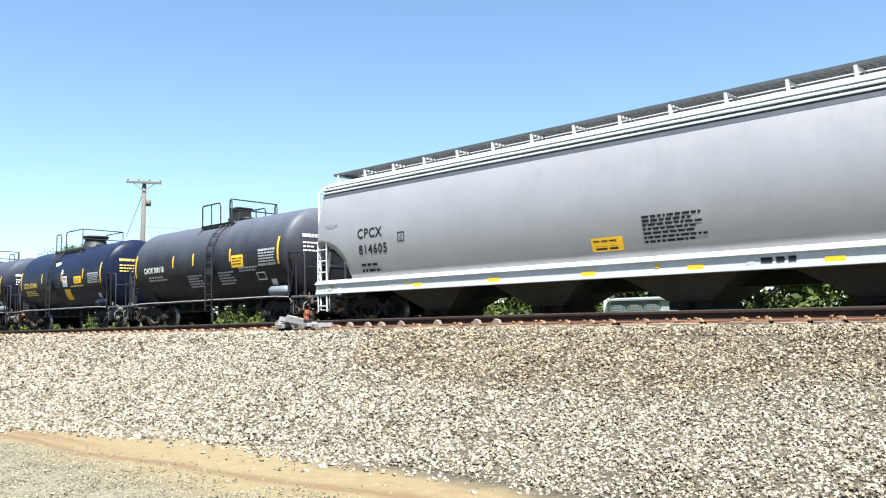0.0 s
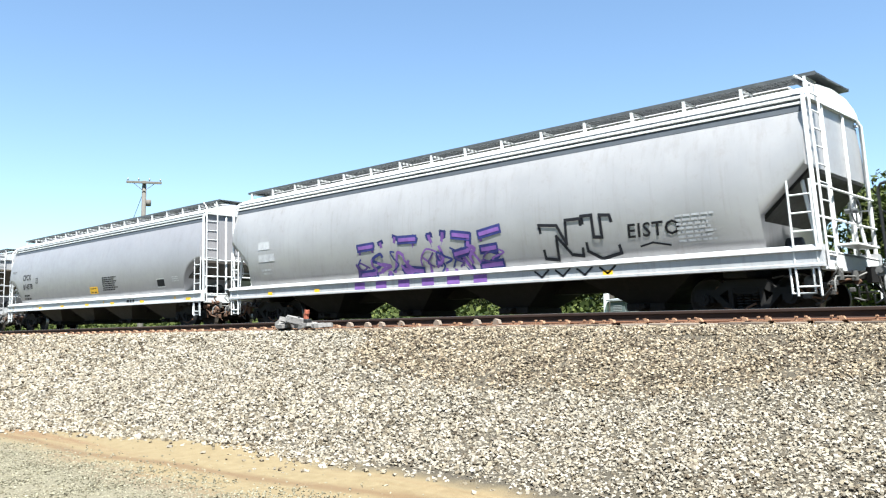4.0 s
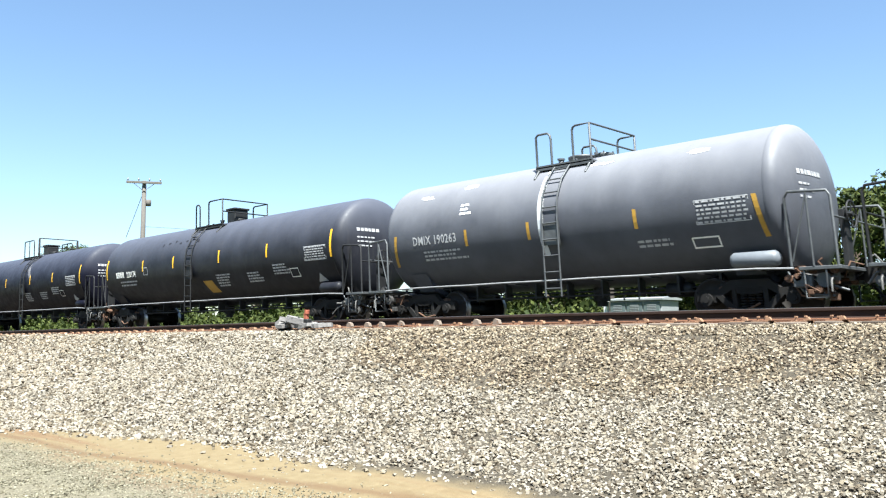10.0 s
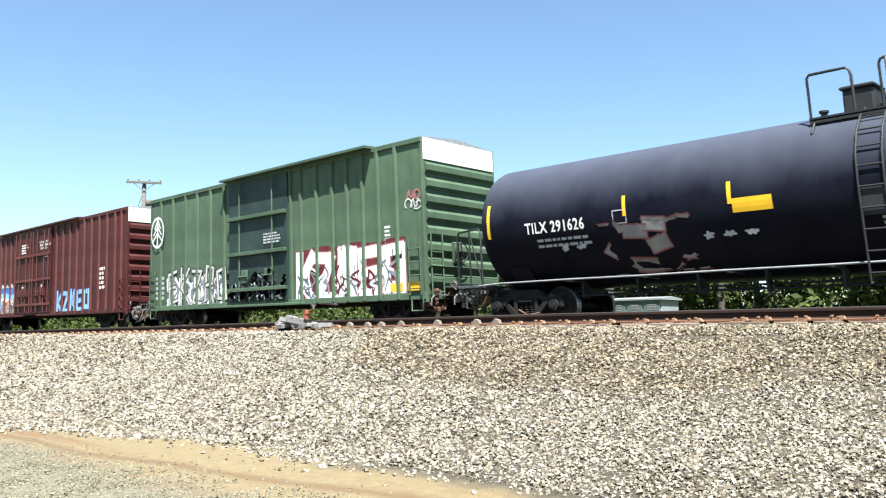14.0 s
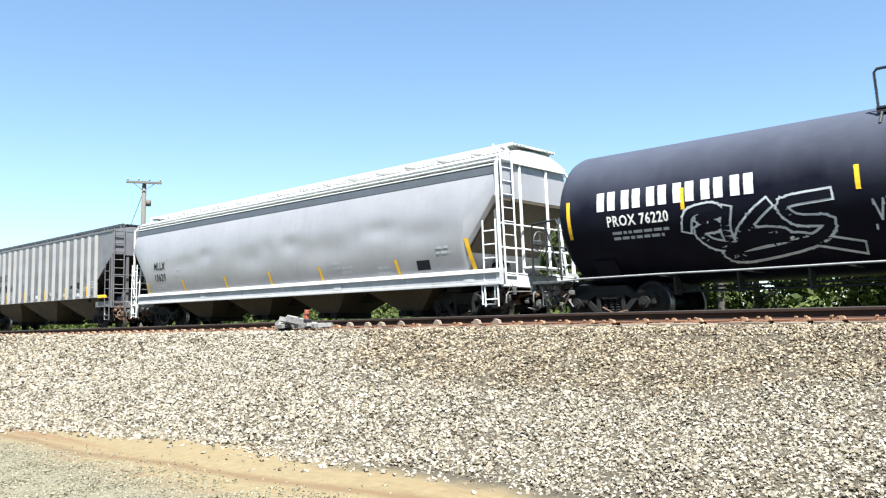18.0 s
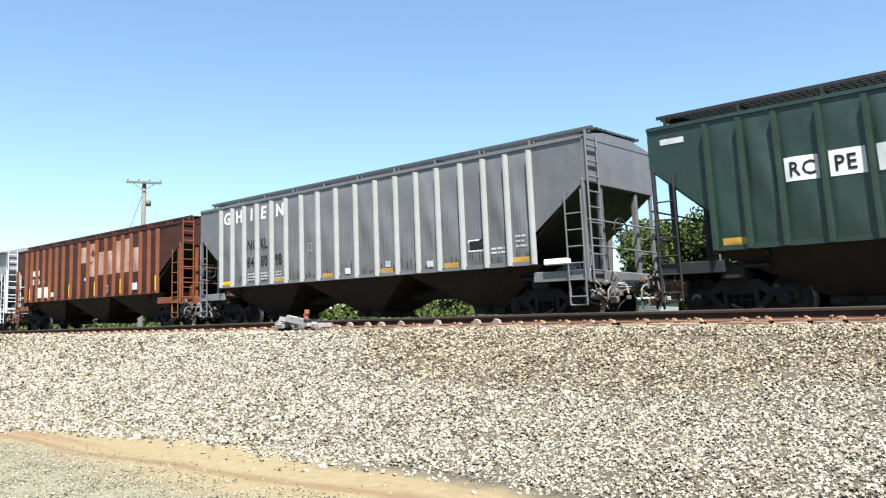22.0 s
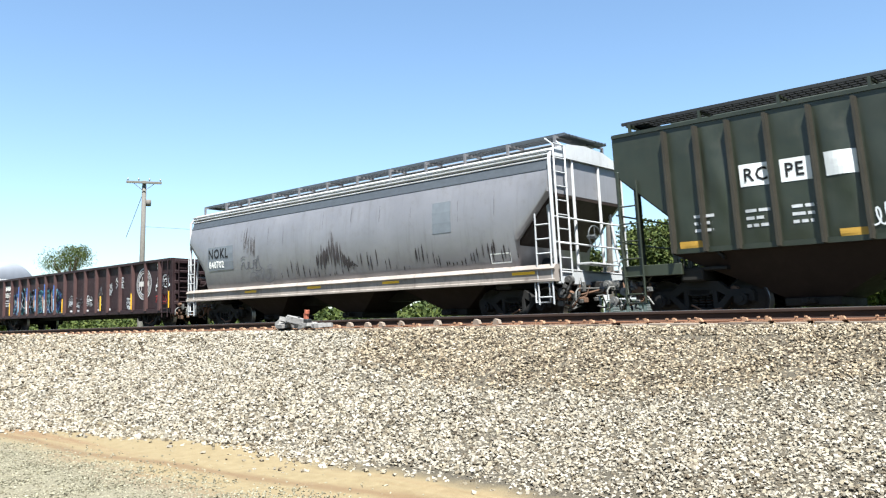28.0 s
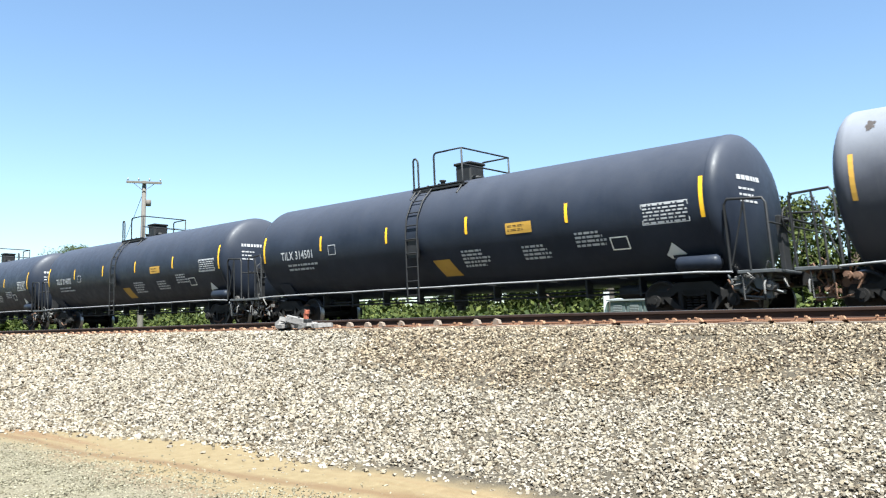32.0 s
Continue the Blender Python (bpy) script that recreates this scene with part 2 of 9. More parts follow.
# ---- building blocks ----
class Mesh:
    """Gathers vertices and faces; a face is kept smooth where it belongs to a round form."""

    def __init__(self):
        self.v, self.f, self.s = [], [], []

    def add(self, verts, faces, smooth=False):
        o = len(self.v)
        self.v += [tuple(p) for p in verts]
        for f in faces:
            self.f.append([i + o for i in f])
            self.s.append(smooth)
        return self

    def box(self, x0, x1, y0, y1, z0, z1, c=0.0):
        lo, hi = (min(x0, x1), min(y0, y1), min(z0, z1)), (max(x0, x1), max(y0, y1), max(z0, z1))
        if not c:
            vs = [(lo[0] if i & 1 == 0 else hi[0], lo[1] if i & 2 == 0 else hi[1], lo[2] if i & 4 == 0 else hi[2]) for i in range(8)]
            return self.add(vs, [(0, 2, 3, 1), (4, 5, 7, 6), (0, 1, 5, 4), (2, 6, 7, 3), (0, 4, 6, 2), (1, 3, 7, 5)])
        vs, idx = [], {}
        for i in range(8):
            for ax in range(3):
                p = []
                for k in range(3):
                    up = i >> k & 1
                    e = hi[k] if up else lo[k]
                    p.append(e if k == ax else (e - c if up else e + c))
                idx[i, ax] = len(vs)
                vs.append(p)
        mid, fs = [(lo[k] + hi[k]) / 2 for k in range(3)], []
        for ax in range(3):
            a, b = (ax + 1) % 3, (ax + 2) % 3
            for side in (0, 1):
                fs.append([idx[(side << ax) | (p << a) | (q << b), ax] for p, q in ((0, 0), (1, 0), (1, 1), (0, 1))])
            for p in (0, 1):
                for q in (0, 1):
                    i0 = (p << a) | (q << b)
                    i1 = i0 | 1 << ax
                    fs.append([idx[i0, a], idx[i1, a], idx[i1, b], idx[i0, b]])
        fs += [[idx[i, 0], idx[i, 1], idx[i, 2]] for i in range(8)]
        out = []
        for f in fs:
            ps = [Vector(vs[j]) for j in f]
            n = (ps[1] - ps[0]).cross(ps[2] - ps[0])
            out.append(f if n.dot(sum(ps, Vector()) / len(ps) - Vector(mid)) >= 0 else f[::-1])
        return self.add(vs, out)

    def prism(self, prof, a0, a1, axis="x", smooth=False, caps=True):
        """A closed outline, pushed along an axis: (y, z) along x, (x, z) along y, (x, y) along z."""
        put = {"x": lambda a, p: (a, p[0], p[1]), "y": lambda a, p: (p[0], a, p[1]), "z": lambda a, p: (p[0], p[1], a)}[axis]
        n = len(prof)
        vs = [put(a0, p) for p in prof] + [put(a1, p) for p in prof]
        self.add(vs, [(i, (i + 1) % n, (i + 1) % n + n, i + n) for i in range(n)], smooth)
        if caps:
            self.add(vs, [list(range(n))[::-1], list(range(n, 2 * n))])
        return self

    def loft(self, rings, smooth=True, caps=True, closed=True):
        n = len(rings[0])
        vs = [p for r in rings for p in r]
        fs = [(k * n + i, k * n + (i + 1) % n, (k + 1) * n + (i + 1) % n, (k + 1) * n + i) for k in range(len(rings) - 1) for i in range(n if closed else n - 1)]
        self.add(vs, fs, smooth)
        if caps:
            self.add(vs, [list(range(n))[::-1], list(range(len(vs) - n, len(vs)))])
        return self

    def tube(self, path, r, n=6, loop=False):
        pts = [Vector(p) for p in path]
        rings, side = [], None
        for i, p in enumerate(pts):
            d = (pts[min(i + 1, len(pts) - 1)] - pts[max(i - 1, 0)]).normalized()
            if side is None:
                side = d.orthogonal().normalized()
            side = (side - d * side.dot(d)).normalized()
            up = d.cross(side)
            rings.append([p + (side * math.cos(2 * math.pi * k / n) + up * math.sin(2 * math.pi * k / n)) * r for k in range(n)])
        return self.loft(rings)

    def cyl(self, p0, p1, r, n=10, r2=None):
        a, b = Vector(p0), Vector(p1)
        d = (b - a).normalized()
        s = d.orthogonal().normalized()
        u = d.cross(s)
        ring = lambda c, q: [c + (s * math.cos(2 * math.pi * k / n) + u * math.sin(2 * math.pi * k / n)) * q for k in range(n)]
        return self.loft([ring(a, r), ring(b, r if r2 is None else r2)])

    def lathe_x(self, prof, y, z, n=40):
        """Turns (x, r) about a line along x."""
        return self.loft([[(x, y + r * math.sin(2 * math.pi * k / n), z + r * math.cos(2 * math.pi * k / n)) for k in range(n)] for x, r in prof])

    def lathe_y(self, prof, x, z, n=24):
        return self.loft([[(x + r * math.cos(2 * math.pi * k / n), y, z + r * math.sin(2 * math.pi * k / n)) for k in range(n)] for y, r in prof])

    def lathe_z(self, prof, x, y, n=16):
        return self.loft([[(x + r * math.cos(2 * math.pi * k / n), y + r * math.sin(2 * math.pi * k / n), z) for k in range(n)] for z, r in prof])

    def data(self, name):
        me = bpy.data.meshes.new(name)
        me.from_pydata(self.v, [], self.f)
        me.polygons.foreach_set("use_smooth", self.s)
        me.update()
        return me


SHARED = {}


def part(name, mesh, material, parent=None, label="", at=None):
    """Links a gathered mesh (or a mesh already made) as one object under a thing or a part."""
    me = mesh.data(name) if isinstance(mesh, Mesh) else mesh
    if material is not None and not me.materials:
        me.materials.append(material)
    ob = new(name, me)
    if parent is not None:
        ob.parent = parent
    if at is not None:
        ob.matrix_basis = at
    if label:
        ob["label"] = label
    return ob


def shared(key, build):
    """A mesh that alike parts share."""
    if key not in SHARED:
        SHARED[key] = build().data(key)
    return SHARED[key]


def thing(name, label, category, group="", at=None, kind=""):
    e = new(name)
    e.empty_display_size = 0.3
    if at is not None:
        e.matrix_basis = at
    return tagged(e, label, category, group, kind)


# ---- running gear ----
def wheelset_mesh():
    m = Mesh()
    m.lathe_y([(-1.02, 0.07), (-1.02, 0.085), (-0.83, 0.085), (-0.81, 0.11), (0.81, 0.11), (0.83, 0.085), (1.02, 0.085), (1.02, 0.07)], 0, 0, 12)
    for s in (-1, 1):
        m.lathe_y([(s * a, r) for a, r in ((0.82, 0.12), (0.83, 0.16), (0.775, 0.2), (0.755, 0.37), (0.815, 0.40), (0.815, 0.45), (0.80, 0.457), (0.72, 0.462), (0.705, 0.485), (0.685, 0.485), (0.68, 0.46), (0.69, 0.39), (0.735, 0.36), (0.75, 0.2), (0.70, 0.15), (0.70, 0.12))], 0, 0, 28)
    return m


def wheelset():
    """The shared wheelset, with bright worn treads."""
    me = shared("wheelset", wheelset_mesh)
    if not me.materials:
        me.materials.append(WHEEL)
        me.materials.append(TREAD)
        for f in me.polygons:
            p = [me.vertices[i].co for i in f.vertices]
            if min(math.hypot(v.x, v.z) for v in p) > 0.44:
                f.material_index = 1
    return me


def side_frame_mesh():
    m = Mesh()
    y0, y1 = -0.09, 0.09
    m.prism([(-1.12, 0.56), (-0.62, 0.50), (-0.34, 0.66), (0.34, 0.66), (0.62, 0.50), (1.12, 0.56), (1.08, 0.66), (0.62, 0.66), (0.40, 0.84), (-0.40, 0.84), (-0.62, 0.66), (-1.08, 0.66)], y0, y1, "y")
    m.prism([(-0.70, 0.52), (-0.34, 0.16), (0.34, 0.16), (0.70, 0.52), (0.56, 0.54), (0.28, 0.28), (-0.28, 0.28), (-0.56, 0.54)], y0 - 0.02, y1 + 0.02, "y")
    for s in (-1, 1):
        m.box(s * 0.27, s * 0.37, y0, y1, 0.2, 0.72, 0.01)
        m.box(s * 1.02, s * 1.14, y0, y1, 0.40, 0.62, 0.02)
        m.box(s * 0.70, s * 0.78, y0, y1, 0.38, 0.60, 0.02)
        m.cyl((s * 0.889, -0.16, 0.457), (s * 0.889, 0.1, 0.457), 0.13, 14)
        m.cyl((s * 0.889, -0.19, 0.457), (s * 0.889, -0.16, 0.457), 0.07, 8)
    return m


def springs_mesh():
    m = Mesh()
    for x in (-0.16, 0.0, 0.16):
        for k in range(5):
            z = 0.29 + k * 0.055
            m.lathe_z([(z, 0.045), (z, 0.07), (z + 0.03, 0.07), (z + 0.03, 0.045)], x, 0, 8)
    m.box(-0.27, 0.27, -0.1, 0.1, 0.56, 0.68, 0.02)
    return m


def bolster_mesh():
    m = Mesh().prism([(-1.1, 0.55), (1.1, 0.55), (1.1, 0.70), (0.4, 0.78), (-0.4, 0.78), (-1.1, 0.70)], -0.2, 0.2, "x")
    m.cyl((0, 0, 0.75), (0, 0, 0.9), 0.2, 14)
    for s in (-1, 1):
        m.box(s * 0.30, s * 0.42, -0.7, 0.7, 0.42, 0.52, 0.02)
        m.box(s * 0.42, s * 0.47, -0.82, -0.66, 0.30, 0.60, 0.02)
        m.box(s * 0.42, s * 0.47, 0.66, 0.82, 0.30, 0.60, 0.02)
    return m


def coupler_mesh():
    m = Mesh().box(-0.9, -0.28, -0.10, 0.10, 0.78, 0.96, 0.02)
    m.prism([(-0.30, -0.12), (-0.18, -0.20), (-0.05, -0.19), (0.0, -0.12), (-0.10, -0.02), (-0.04, 0.10), (0.02, 0.16), (-0.04, 0.22), (-0.2, 0.20), (-0.30, 0.12)], 0.72, 1.02, "z")
    m.cyl((-0.05, 0.17, 0.68), (-0.05, 0.17, 1.05), 0.04, 8)
    return m


def lever_mesh():
    """Uncoupling rod across the end, with its bent handle, and the coupler's lift link."""
    m = Mesh().tube([(-0.42, -1.48, 0.52), (-0.42, -1.46, 0.72), (-0.42, -1.36, 0.80), (-0.40, -0.25, 0.84), (-0.22, -0.05, 0.96)], 0.02, 5)
    return m.box(-0.46, -0.36, -1.2, -1.14, 0.74, 0.95).box(-0.46, -0.36, -0.42, -0.36, 0.76, 0.95)


def pipework_mesh():
    """Air pipes, a drain valve and brackets beside the coupler."""
    m = Mesh().tube([(-1.6, -0.55, 0.72), (-0.9, -0.52, 0.70), (-0.55, -0.42, 0.78), (-0.38, -0.32, 0.80)], 0.028, 6)
    m.tube([(-1.5, -0.9, 0.62), (-0.95, -0.85, 0.55), (-0.7, -0.65, 0.66), (-0.62, -0.6, 0.9)], 0.018, 5)
    m.tube([(-1.3, -1.12, 0.85), (-1.1, -1.14, 0.48), (-0.75, -1.12, 0.40), (-0.62, -1.08, 0.62), (-0.58, -1.05, 0.9)], 0.022, 5)
    m.cyl((-0.40, -0.36, 0.74), (-0.40, -0.26, 0.74), 0.06, 8).box(-0.85, -0.68, -0.75, -0.6, 0.5, 0.62, 0.015).box(-1.2, -1.0, -0.98, -0.85, 0.56, 0.74, 0.02)
    return m.cyl((-0.95, -1.05, 0.7), (-0.95, -0.9, 0.7), 0.1, 10)


def rigging_mesh():
    """Brake rods and slack adjuster hanging by the truck."""
    m = Mesh().tube([(-1.7, -0.72, 0.42), (-0.2, -0.70, 0.50), (0.3, -0.66, 0.62)], 0.02, 5).tube([(-1.55, -1.12, 0.28), (-1.2, -1.12, 0.22), (-0.9, -1.1, 0.36)], 0.022, 5)
    return m.box(-1.62, -1.5, -0.8, -0.68, 0.28, 0.72, 0.015).cyl((-1.75, -0.9, 0.66), (-1.75, -0.74, 0.66), 0.08, 8)


def hose_mesh():
    return Mesh().tube([(-0.35, 0.3, 0.80), (-0.25, 0.3, 0.66), (-0.12, 0.28, 0.48), (-0.02, 0.2, 0.36), (0.02, 0.12, 0.34)], 0.03, 6)


def tangle_mesh(seed):
    """Levers, pins, brackets and bent pipes that crowd the near side of a car's end."""
    rnd, m = random.Random(seed), Mesh()
    for _ in range(9):
        x, y, z = rnd.uniform(-1.5, -0.2), rnd.uniform(-1.4, -0.5), rnd.uniform(0.35, 1.0)
        path = [(x, y, z)]
        for _ in range(rnd.randint(2, 4)):
            x, y, z = x + rnd.uniform(-0.3, 0.3), max(-1.45, min(-0.4, y + rnd.uniform(-0.2, 0.2))), max(0.3, min(1.15, z + rnd.uniform(-0.3, 0.3)))
            path.append((min(x, -0.1), y, z))
        m.tube(path, rnd.uniform(0.012, 0.026), 5)
    for _ in range(7):
        x, y, z, a = rnd.uniform(-1.45, -0.3), rnd.uniform(-1.4, -0.7), rnd.uniform(0.4, 1.0), rnd.uniform(0.04, 0.09)
        m.box(x - a, x + a, y - a * 0.6, y + a * 0.6, z - a * 0.8, z + a * 0.8, 0.012)
    for _ in range(4):
        x, z, r = rnd.uniform(-1.3, -0.3), rnd.uniform(0.45, 1.0), rnd.uniform(0.06, 0.13)
        m.cyl((x, -1.35, z), (x, -1.25, z), r, 10).cyl((x, -1.38, z), (x, -1.35, z), r * 0.45, 8)
    return m


def flipped(m, s):
    """The same shape for the other end of a car, mirrored along x."""
    if s < 0:
        m.v = [(-x, y, z) for x, y, z in m.v]
        m.f = [f[::-1] for f in m.f]
    return m


WHEELS = []


def running_gear(car, tc, pull):
    """Two four-wheeled trucks at +-tc and a coupler at each end, reaching to +-pull."""
    for s in (-1, 1):
        t = part("truck", shared("bolster", bolster_mesh), IRON, car, "black cast-steel four-wheel truck", pose(s * tc, 0, 0))
        for q in (-1, 1):
            part("side_frame", shared("side_frame", side_frame_mesh), IRON, t, "", pose(0, q * 1.0, 0, 0, 0, 0 if q < 0 else 180))
            part("spring", shared("springs", springs_mesh), IRON, t, "", pose(0, q * 1.0, 0))
            w = part("wheelset", wheelset(), None, t, "rusty steel wheels on an axle", pose(q * 0.889, 0, 0.457))
            WHEELS.append((car, w, q * 0.889))
        reach = pull[0] if s < 0 else pull[1]
        end = pose(s * reach, 0, 0, 0, 0, 0 if s > 0 else 180)
        part("coupler", shared("coupler", coupler_mesh), IRON, car, "", end)
        part("air_hose", shared("hose", hose_mesh), BLACK, car, "", end)
        part("uncoupling_lever", shared("lever%d" % s, lambda: flipped(lever_mesh(), s)), RIG_STEEL, car, "", pose(s * reach, 0, 0))
        part("air_pipe", shared("pipework%d" % s, lambda: flipped(pipework_mesh(), s)), RIG_RUST, car, "rusty air pipes and valves", pose(s * reach, 0, 0))
        part("brake_rod", shared("rigging%d" % s, lambda: flipped(rigging_mesh(), s)), RIG_RUST, car, "", pose(s * (tc + 1.1), 0, 0))
        k = (len(WHEELS) // 4) % 4
        ob = part("brake_gear", shared("tangle%d%d" % (k, s), lambda: flipped(tangle_mesh(40 + k), s)), (RIG_STEEL, RIG_DARK, RIG_RUST)[k % 3], car, "tangle of levers, pins and bent pipes", pose(s * reach, 0, 0))
        ob["kind"] = "stuff"
        part("draft_sill", Mesh().box(s * (tc - 0.4), s * (reach - 0.55), -0.22, 0.22, 0.72, 1.02, 0.02), IRON, car)


# ---- surface marks: lettering, stripes, placards, sprayed paint ----
GLYPHS = {}


def glyphs(text):
    """Flat outlines of the built-in font, one unit high."""
    if text not in GLYPHS:
        cu = bpy.data.curves.new("text", "FONT")
        cu.body, cu.size, cu.resolution_u, cu.offset, cu.space_character = text, 1.39, 2, 0.026, 1.12
        ob = bpy.data.objects.new("text", cu)
        me = ob.to_mesh()
        GLYPHS[text] = ([(v.co.x, v.co.y) for v in me.vertices], [tuple(p.vertices) for p in me.polygons])
        ob.to_mesh_clear()
        bpy.data.objects.remove(ob)
    return GLYPHS[text]


RUNES = [[[(0.1, 0), (0.15, 1), (0.85, 0.92), (0.8, 0.5), (0.15, 0.48)], [(0.45, 0.5), (0.9, 0)]], [[(0.9, 0.95), (0.1, 0.9), (0.15, 0.05), (0.95, 0.1)], [(0.15, 0.5), (0.75, 0.5)]],
         [[(0.05, 0.95), (0.9, 0.92), (0.1, 0.08), (0.95, 0.05)]], [[(0.1, 0), (0.1, 1)], [(0.9, 1), (0.15, 0.45), (0.95, 0)]], [[(0.15, 0.12), (0.1, 0.85), (0.85, 0.92), (0.9, 0.1), (0.15, 0.12)]],
         [[(0.05, 0.95), (0.45, 0.02), (0.9, 1)]], [[(0.9, 0.9), (0.2, 0.85), (0.2, 0.52), (0.8, 0.5), (0.85, 0.1), (0.1, 0.08)]], [[(0.1, 0), (0.2, 1), (0.55, 0.3), (0.85, 1), (0.9, 0)]]]


class Skin:
    """Marks that lie on one side of a car; depth(z) gives y of its skin."""

    def __init__(self, car, depth, bulge=None):
        self.car, self.depth, self.bulge, self.dx = car, depth, bulge, 0.0

    def at(self, x, z, off=0.007):
        return (x + self.dx, self.depth(z) - (self.bulge(x, z) if self.bulge else 0.0) - off, z)

    def text(self, words, x, z, h, mat, name="lettering", lean=0.0, bold=1.0, label="", off=0.007):
        vs, fs = glyphs(words)
        m = Mesh().add([self.at(x + u * h * bold + v * h * lean, z + v * h, off) for u, v in vs], fs)
        return part(name, m, mat, self.car, label)

    def letter_bars(self, x, z, h, count, mat, wide=1.0):
        """An owner's mark as plain upright blocks."""
        for k in range(count):
            m, a = Mesh(), x + k * h * 0.86 * wide
            self.patch(m, a, a + h * 0.26 * wide, z, z + h, steps=2)
            self.patch(m, a + h * 0.38 * wide, a + h * 0.64 * wide, z, z + h, steps=2)
            part("owner_mark", m, mat, self.car, "plain bars in place of the owner's mark")

    def lettered_patch(self, words, x0, x1, z0, z1):
        self.mark("letter_patch", x0, x1, z0, z1, WHITE, "white painted patch" + (" with black letters" if words else ""))
        if words:
            self.text(words, x0 + 0.08, z0 + 0.1, (z1 - z0) * 0.6, LETTER_BLACK, bold=0.95, off=0.014)

    def patch(self, m, x0, x1, z0, z1, off=0.007, lean=0.0, steps=3):
        if self.bulge and x1 - x0 > 0.12:
            n, steps, vs = max(2, int((x1 - x0) / 0.08)), max(steps, int(abs(z1 - z0) / 0.12)), []
            for k in range(steps + 1):
                vs += [self.at(x0 + (x1 - x0) * i / n + lean * k / steps, z0 + (z1 - z0) * k / steps, off) for i in range(n + 1)]
            return m.add(vs, [(k * (n + 1) + i, k * (n + 1) + i + 1, (k + 1) * (n + 1) + i + 1, (k + 1) * (n + 1) + i) for k in range(steps) for i in range(n)])
        vs = []
        for k in range(steps + 1):
            z = z0 + (z1 - z0) * k / steps
            vs += [self.at(x0 + lean * k / steps, z, off), self.at(x1 + lean * k / steps, z, off)]
        return m.add(vs, [(2 * k, 2 * k + 1, 2 * k + 3, 2 * k + 2) for k in range(steps)])

    def mark(self, name, x0, x1, z0, z1, mat, label="", off=0.007, lean=0.0, steps=3):
        return part(name, self.patch(Mesh(), x0, x1, z0, z1, off, lean, steps), mat, self.car, label)

    def bars(self, x, z, w, lines, h, mat, seed=1, gap=1.9, name="small_print"):
        """Print too small to read: plain bars, word by word."""
        rnd = random.Random(seed)
        m = Mesh()
        for k in range(lines):
            u, end = x, x + w * rnd.uniform(0.7, 1.0)
            while u < end:
                n = h * rnd.uniform(1.2, 4.0)
                self.patch(m, u, min(u + n, end), z - k * h * gap, z - k * h * gap + h, steps=1)
                u += n + h * 0.7
        ob = part(name, m, mat, self.car)
        ob["kind"] = "stuff"
        return ob

    def frame_box(self, x0, x1, z0, z1, w, mat, name="stencil_box", label=""):
        m = Mesh()
        for a in ((x0, x1, z0, z0 + w), (x0, x1, z1 - w, z1), (x0, x0 + w, z0 + w, z1 - w), (x1 - w, x1, z0 + w, z1 - w)):
            self.patch(m, *a, steps=1)
        return part(name, m, mat, self.car, label)

    def table(self, x0, x1, z0, z1, mat, seed=1):
        """A stencilled data panel: rows of ticks inside a ruled box."""
        self.frame_box(x0, x1, z0, z1, 0.018, mat, "data_panel", "stencilled data panel of unreadable print")
        rows = 6
        dz = (z1 - z0) / rows
        m, rnd = Mesh(), random.Random(seed)
        for k in range(rows):
            u = x0 + 0.04
            while u < x1 - 0.08:
                n = rnd.uniform(0.04, 0.16)
                self.patch(m, u, min(u + n, x1 - 0.03), z0 + k * dz + dz * 0.28, z0 + k * dz + dz * 0.75, steps=1)
                u += n + 0.04
        part("small_print", m, mat, self.car)["kind"] = "stuff"

    def blob(self, m, pts, off):
        """A filled outline, laid on the skin as a fan of strips."""
        cx, cz = sum(p[0] for p in pts) / len(pts), sum(p[1] for p in pts) / len(pts)
        vs = [self.at(cx, cz, off)]
        n = len(pts)
        for q in (0.5, 1.0):
            vs += [self.at(cx + (x - cx) * q, cz + (z - cz) * q, off) for x, z in pts]
        fs = [(0, 1 + (i + 1) % n, 1 + i) for i in range(n)] + [(1 + i, 1 + (i + 1) % n, 1 + n + (i + 1) % n, 1 + n + i) for i in range(n)]
        return m.add(vs, [f[::-1] for f in fs])

    def line(self, m, pts, w, off):
        """A sprayed stroke of even width."""
        for (ax, az), (bx, bz) in zip(pts, pts[1:]):
            d = Vector((bx - ax, bz - az))
            if d.length < 1e-4:
                continue
            n = Vector((-d.y, d.x)).normalized() * w / 2
            e = d.normalized() * w * 0.4
            m.add([self.at(ax - e.x + n.x, az - e.y + n.y, off), self.at(ax - e.x - n.x, az - e.y - n.y, off),
                   self.at(bx + e.x - n.x, bz + e.y - n.y, off), self.at(bx + e.x + n.x, bz + e.y + n.y, off)], [(0, 1, 2, 3)])
        return m

    def tag(self, x0, x1, z0, z1, mat, seed=1, w=0.035, loops=5, label="sprayed scribble"):
        """A one-colour cursive scribble: a running hand of loops, arcs and a flourish; no letters."""
        rnd = random.Random(seed * 7 + loops)
        m, h, n = Mesh(), z1 - z0, max(2, loops)
        dx = (x1 - x0) / n
        size = [rnd.choice((0.45, 0.6, 0.95)) for _ in range(n + 1)]
        turn = [rnd.choice((-1, 1, 1)) * rnd.uniform(0.25, 0.6) for _ in range(n + 1)]
        pts = []
        for j in range(n * 12 + 1):
            u = j / 12
            k, f = int(min(u, n - 0.001)), u - int(min(u, n - 0.001))
            a, r = size[k] * (1 - f) + size[k + 1] * f, turn[k] * (1 - f) + turn[k + 1] * f
            pts.append((x0 + dx * u + dx * r * math.sin(2 * math.pi * u), z0 + h * (0.12 + a * (0.5 - 0.5 * math.cos(2 * math.pi * u)) * 0.88)))
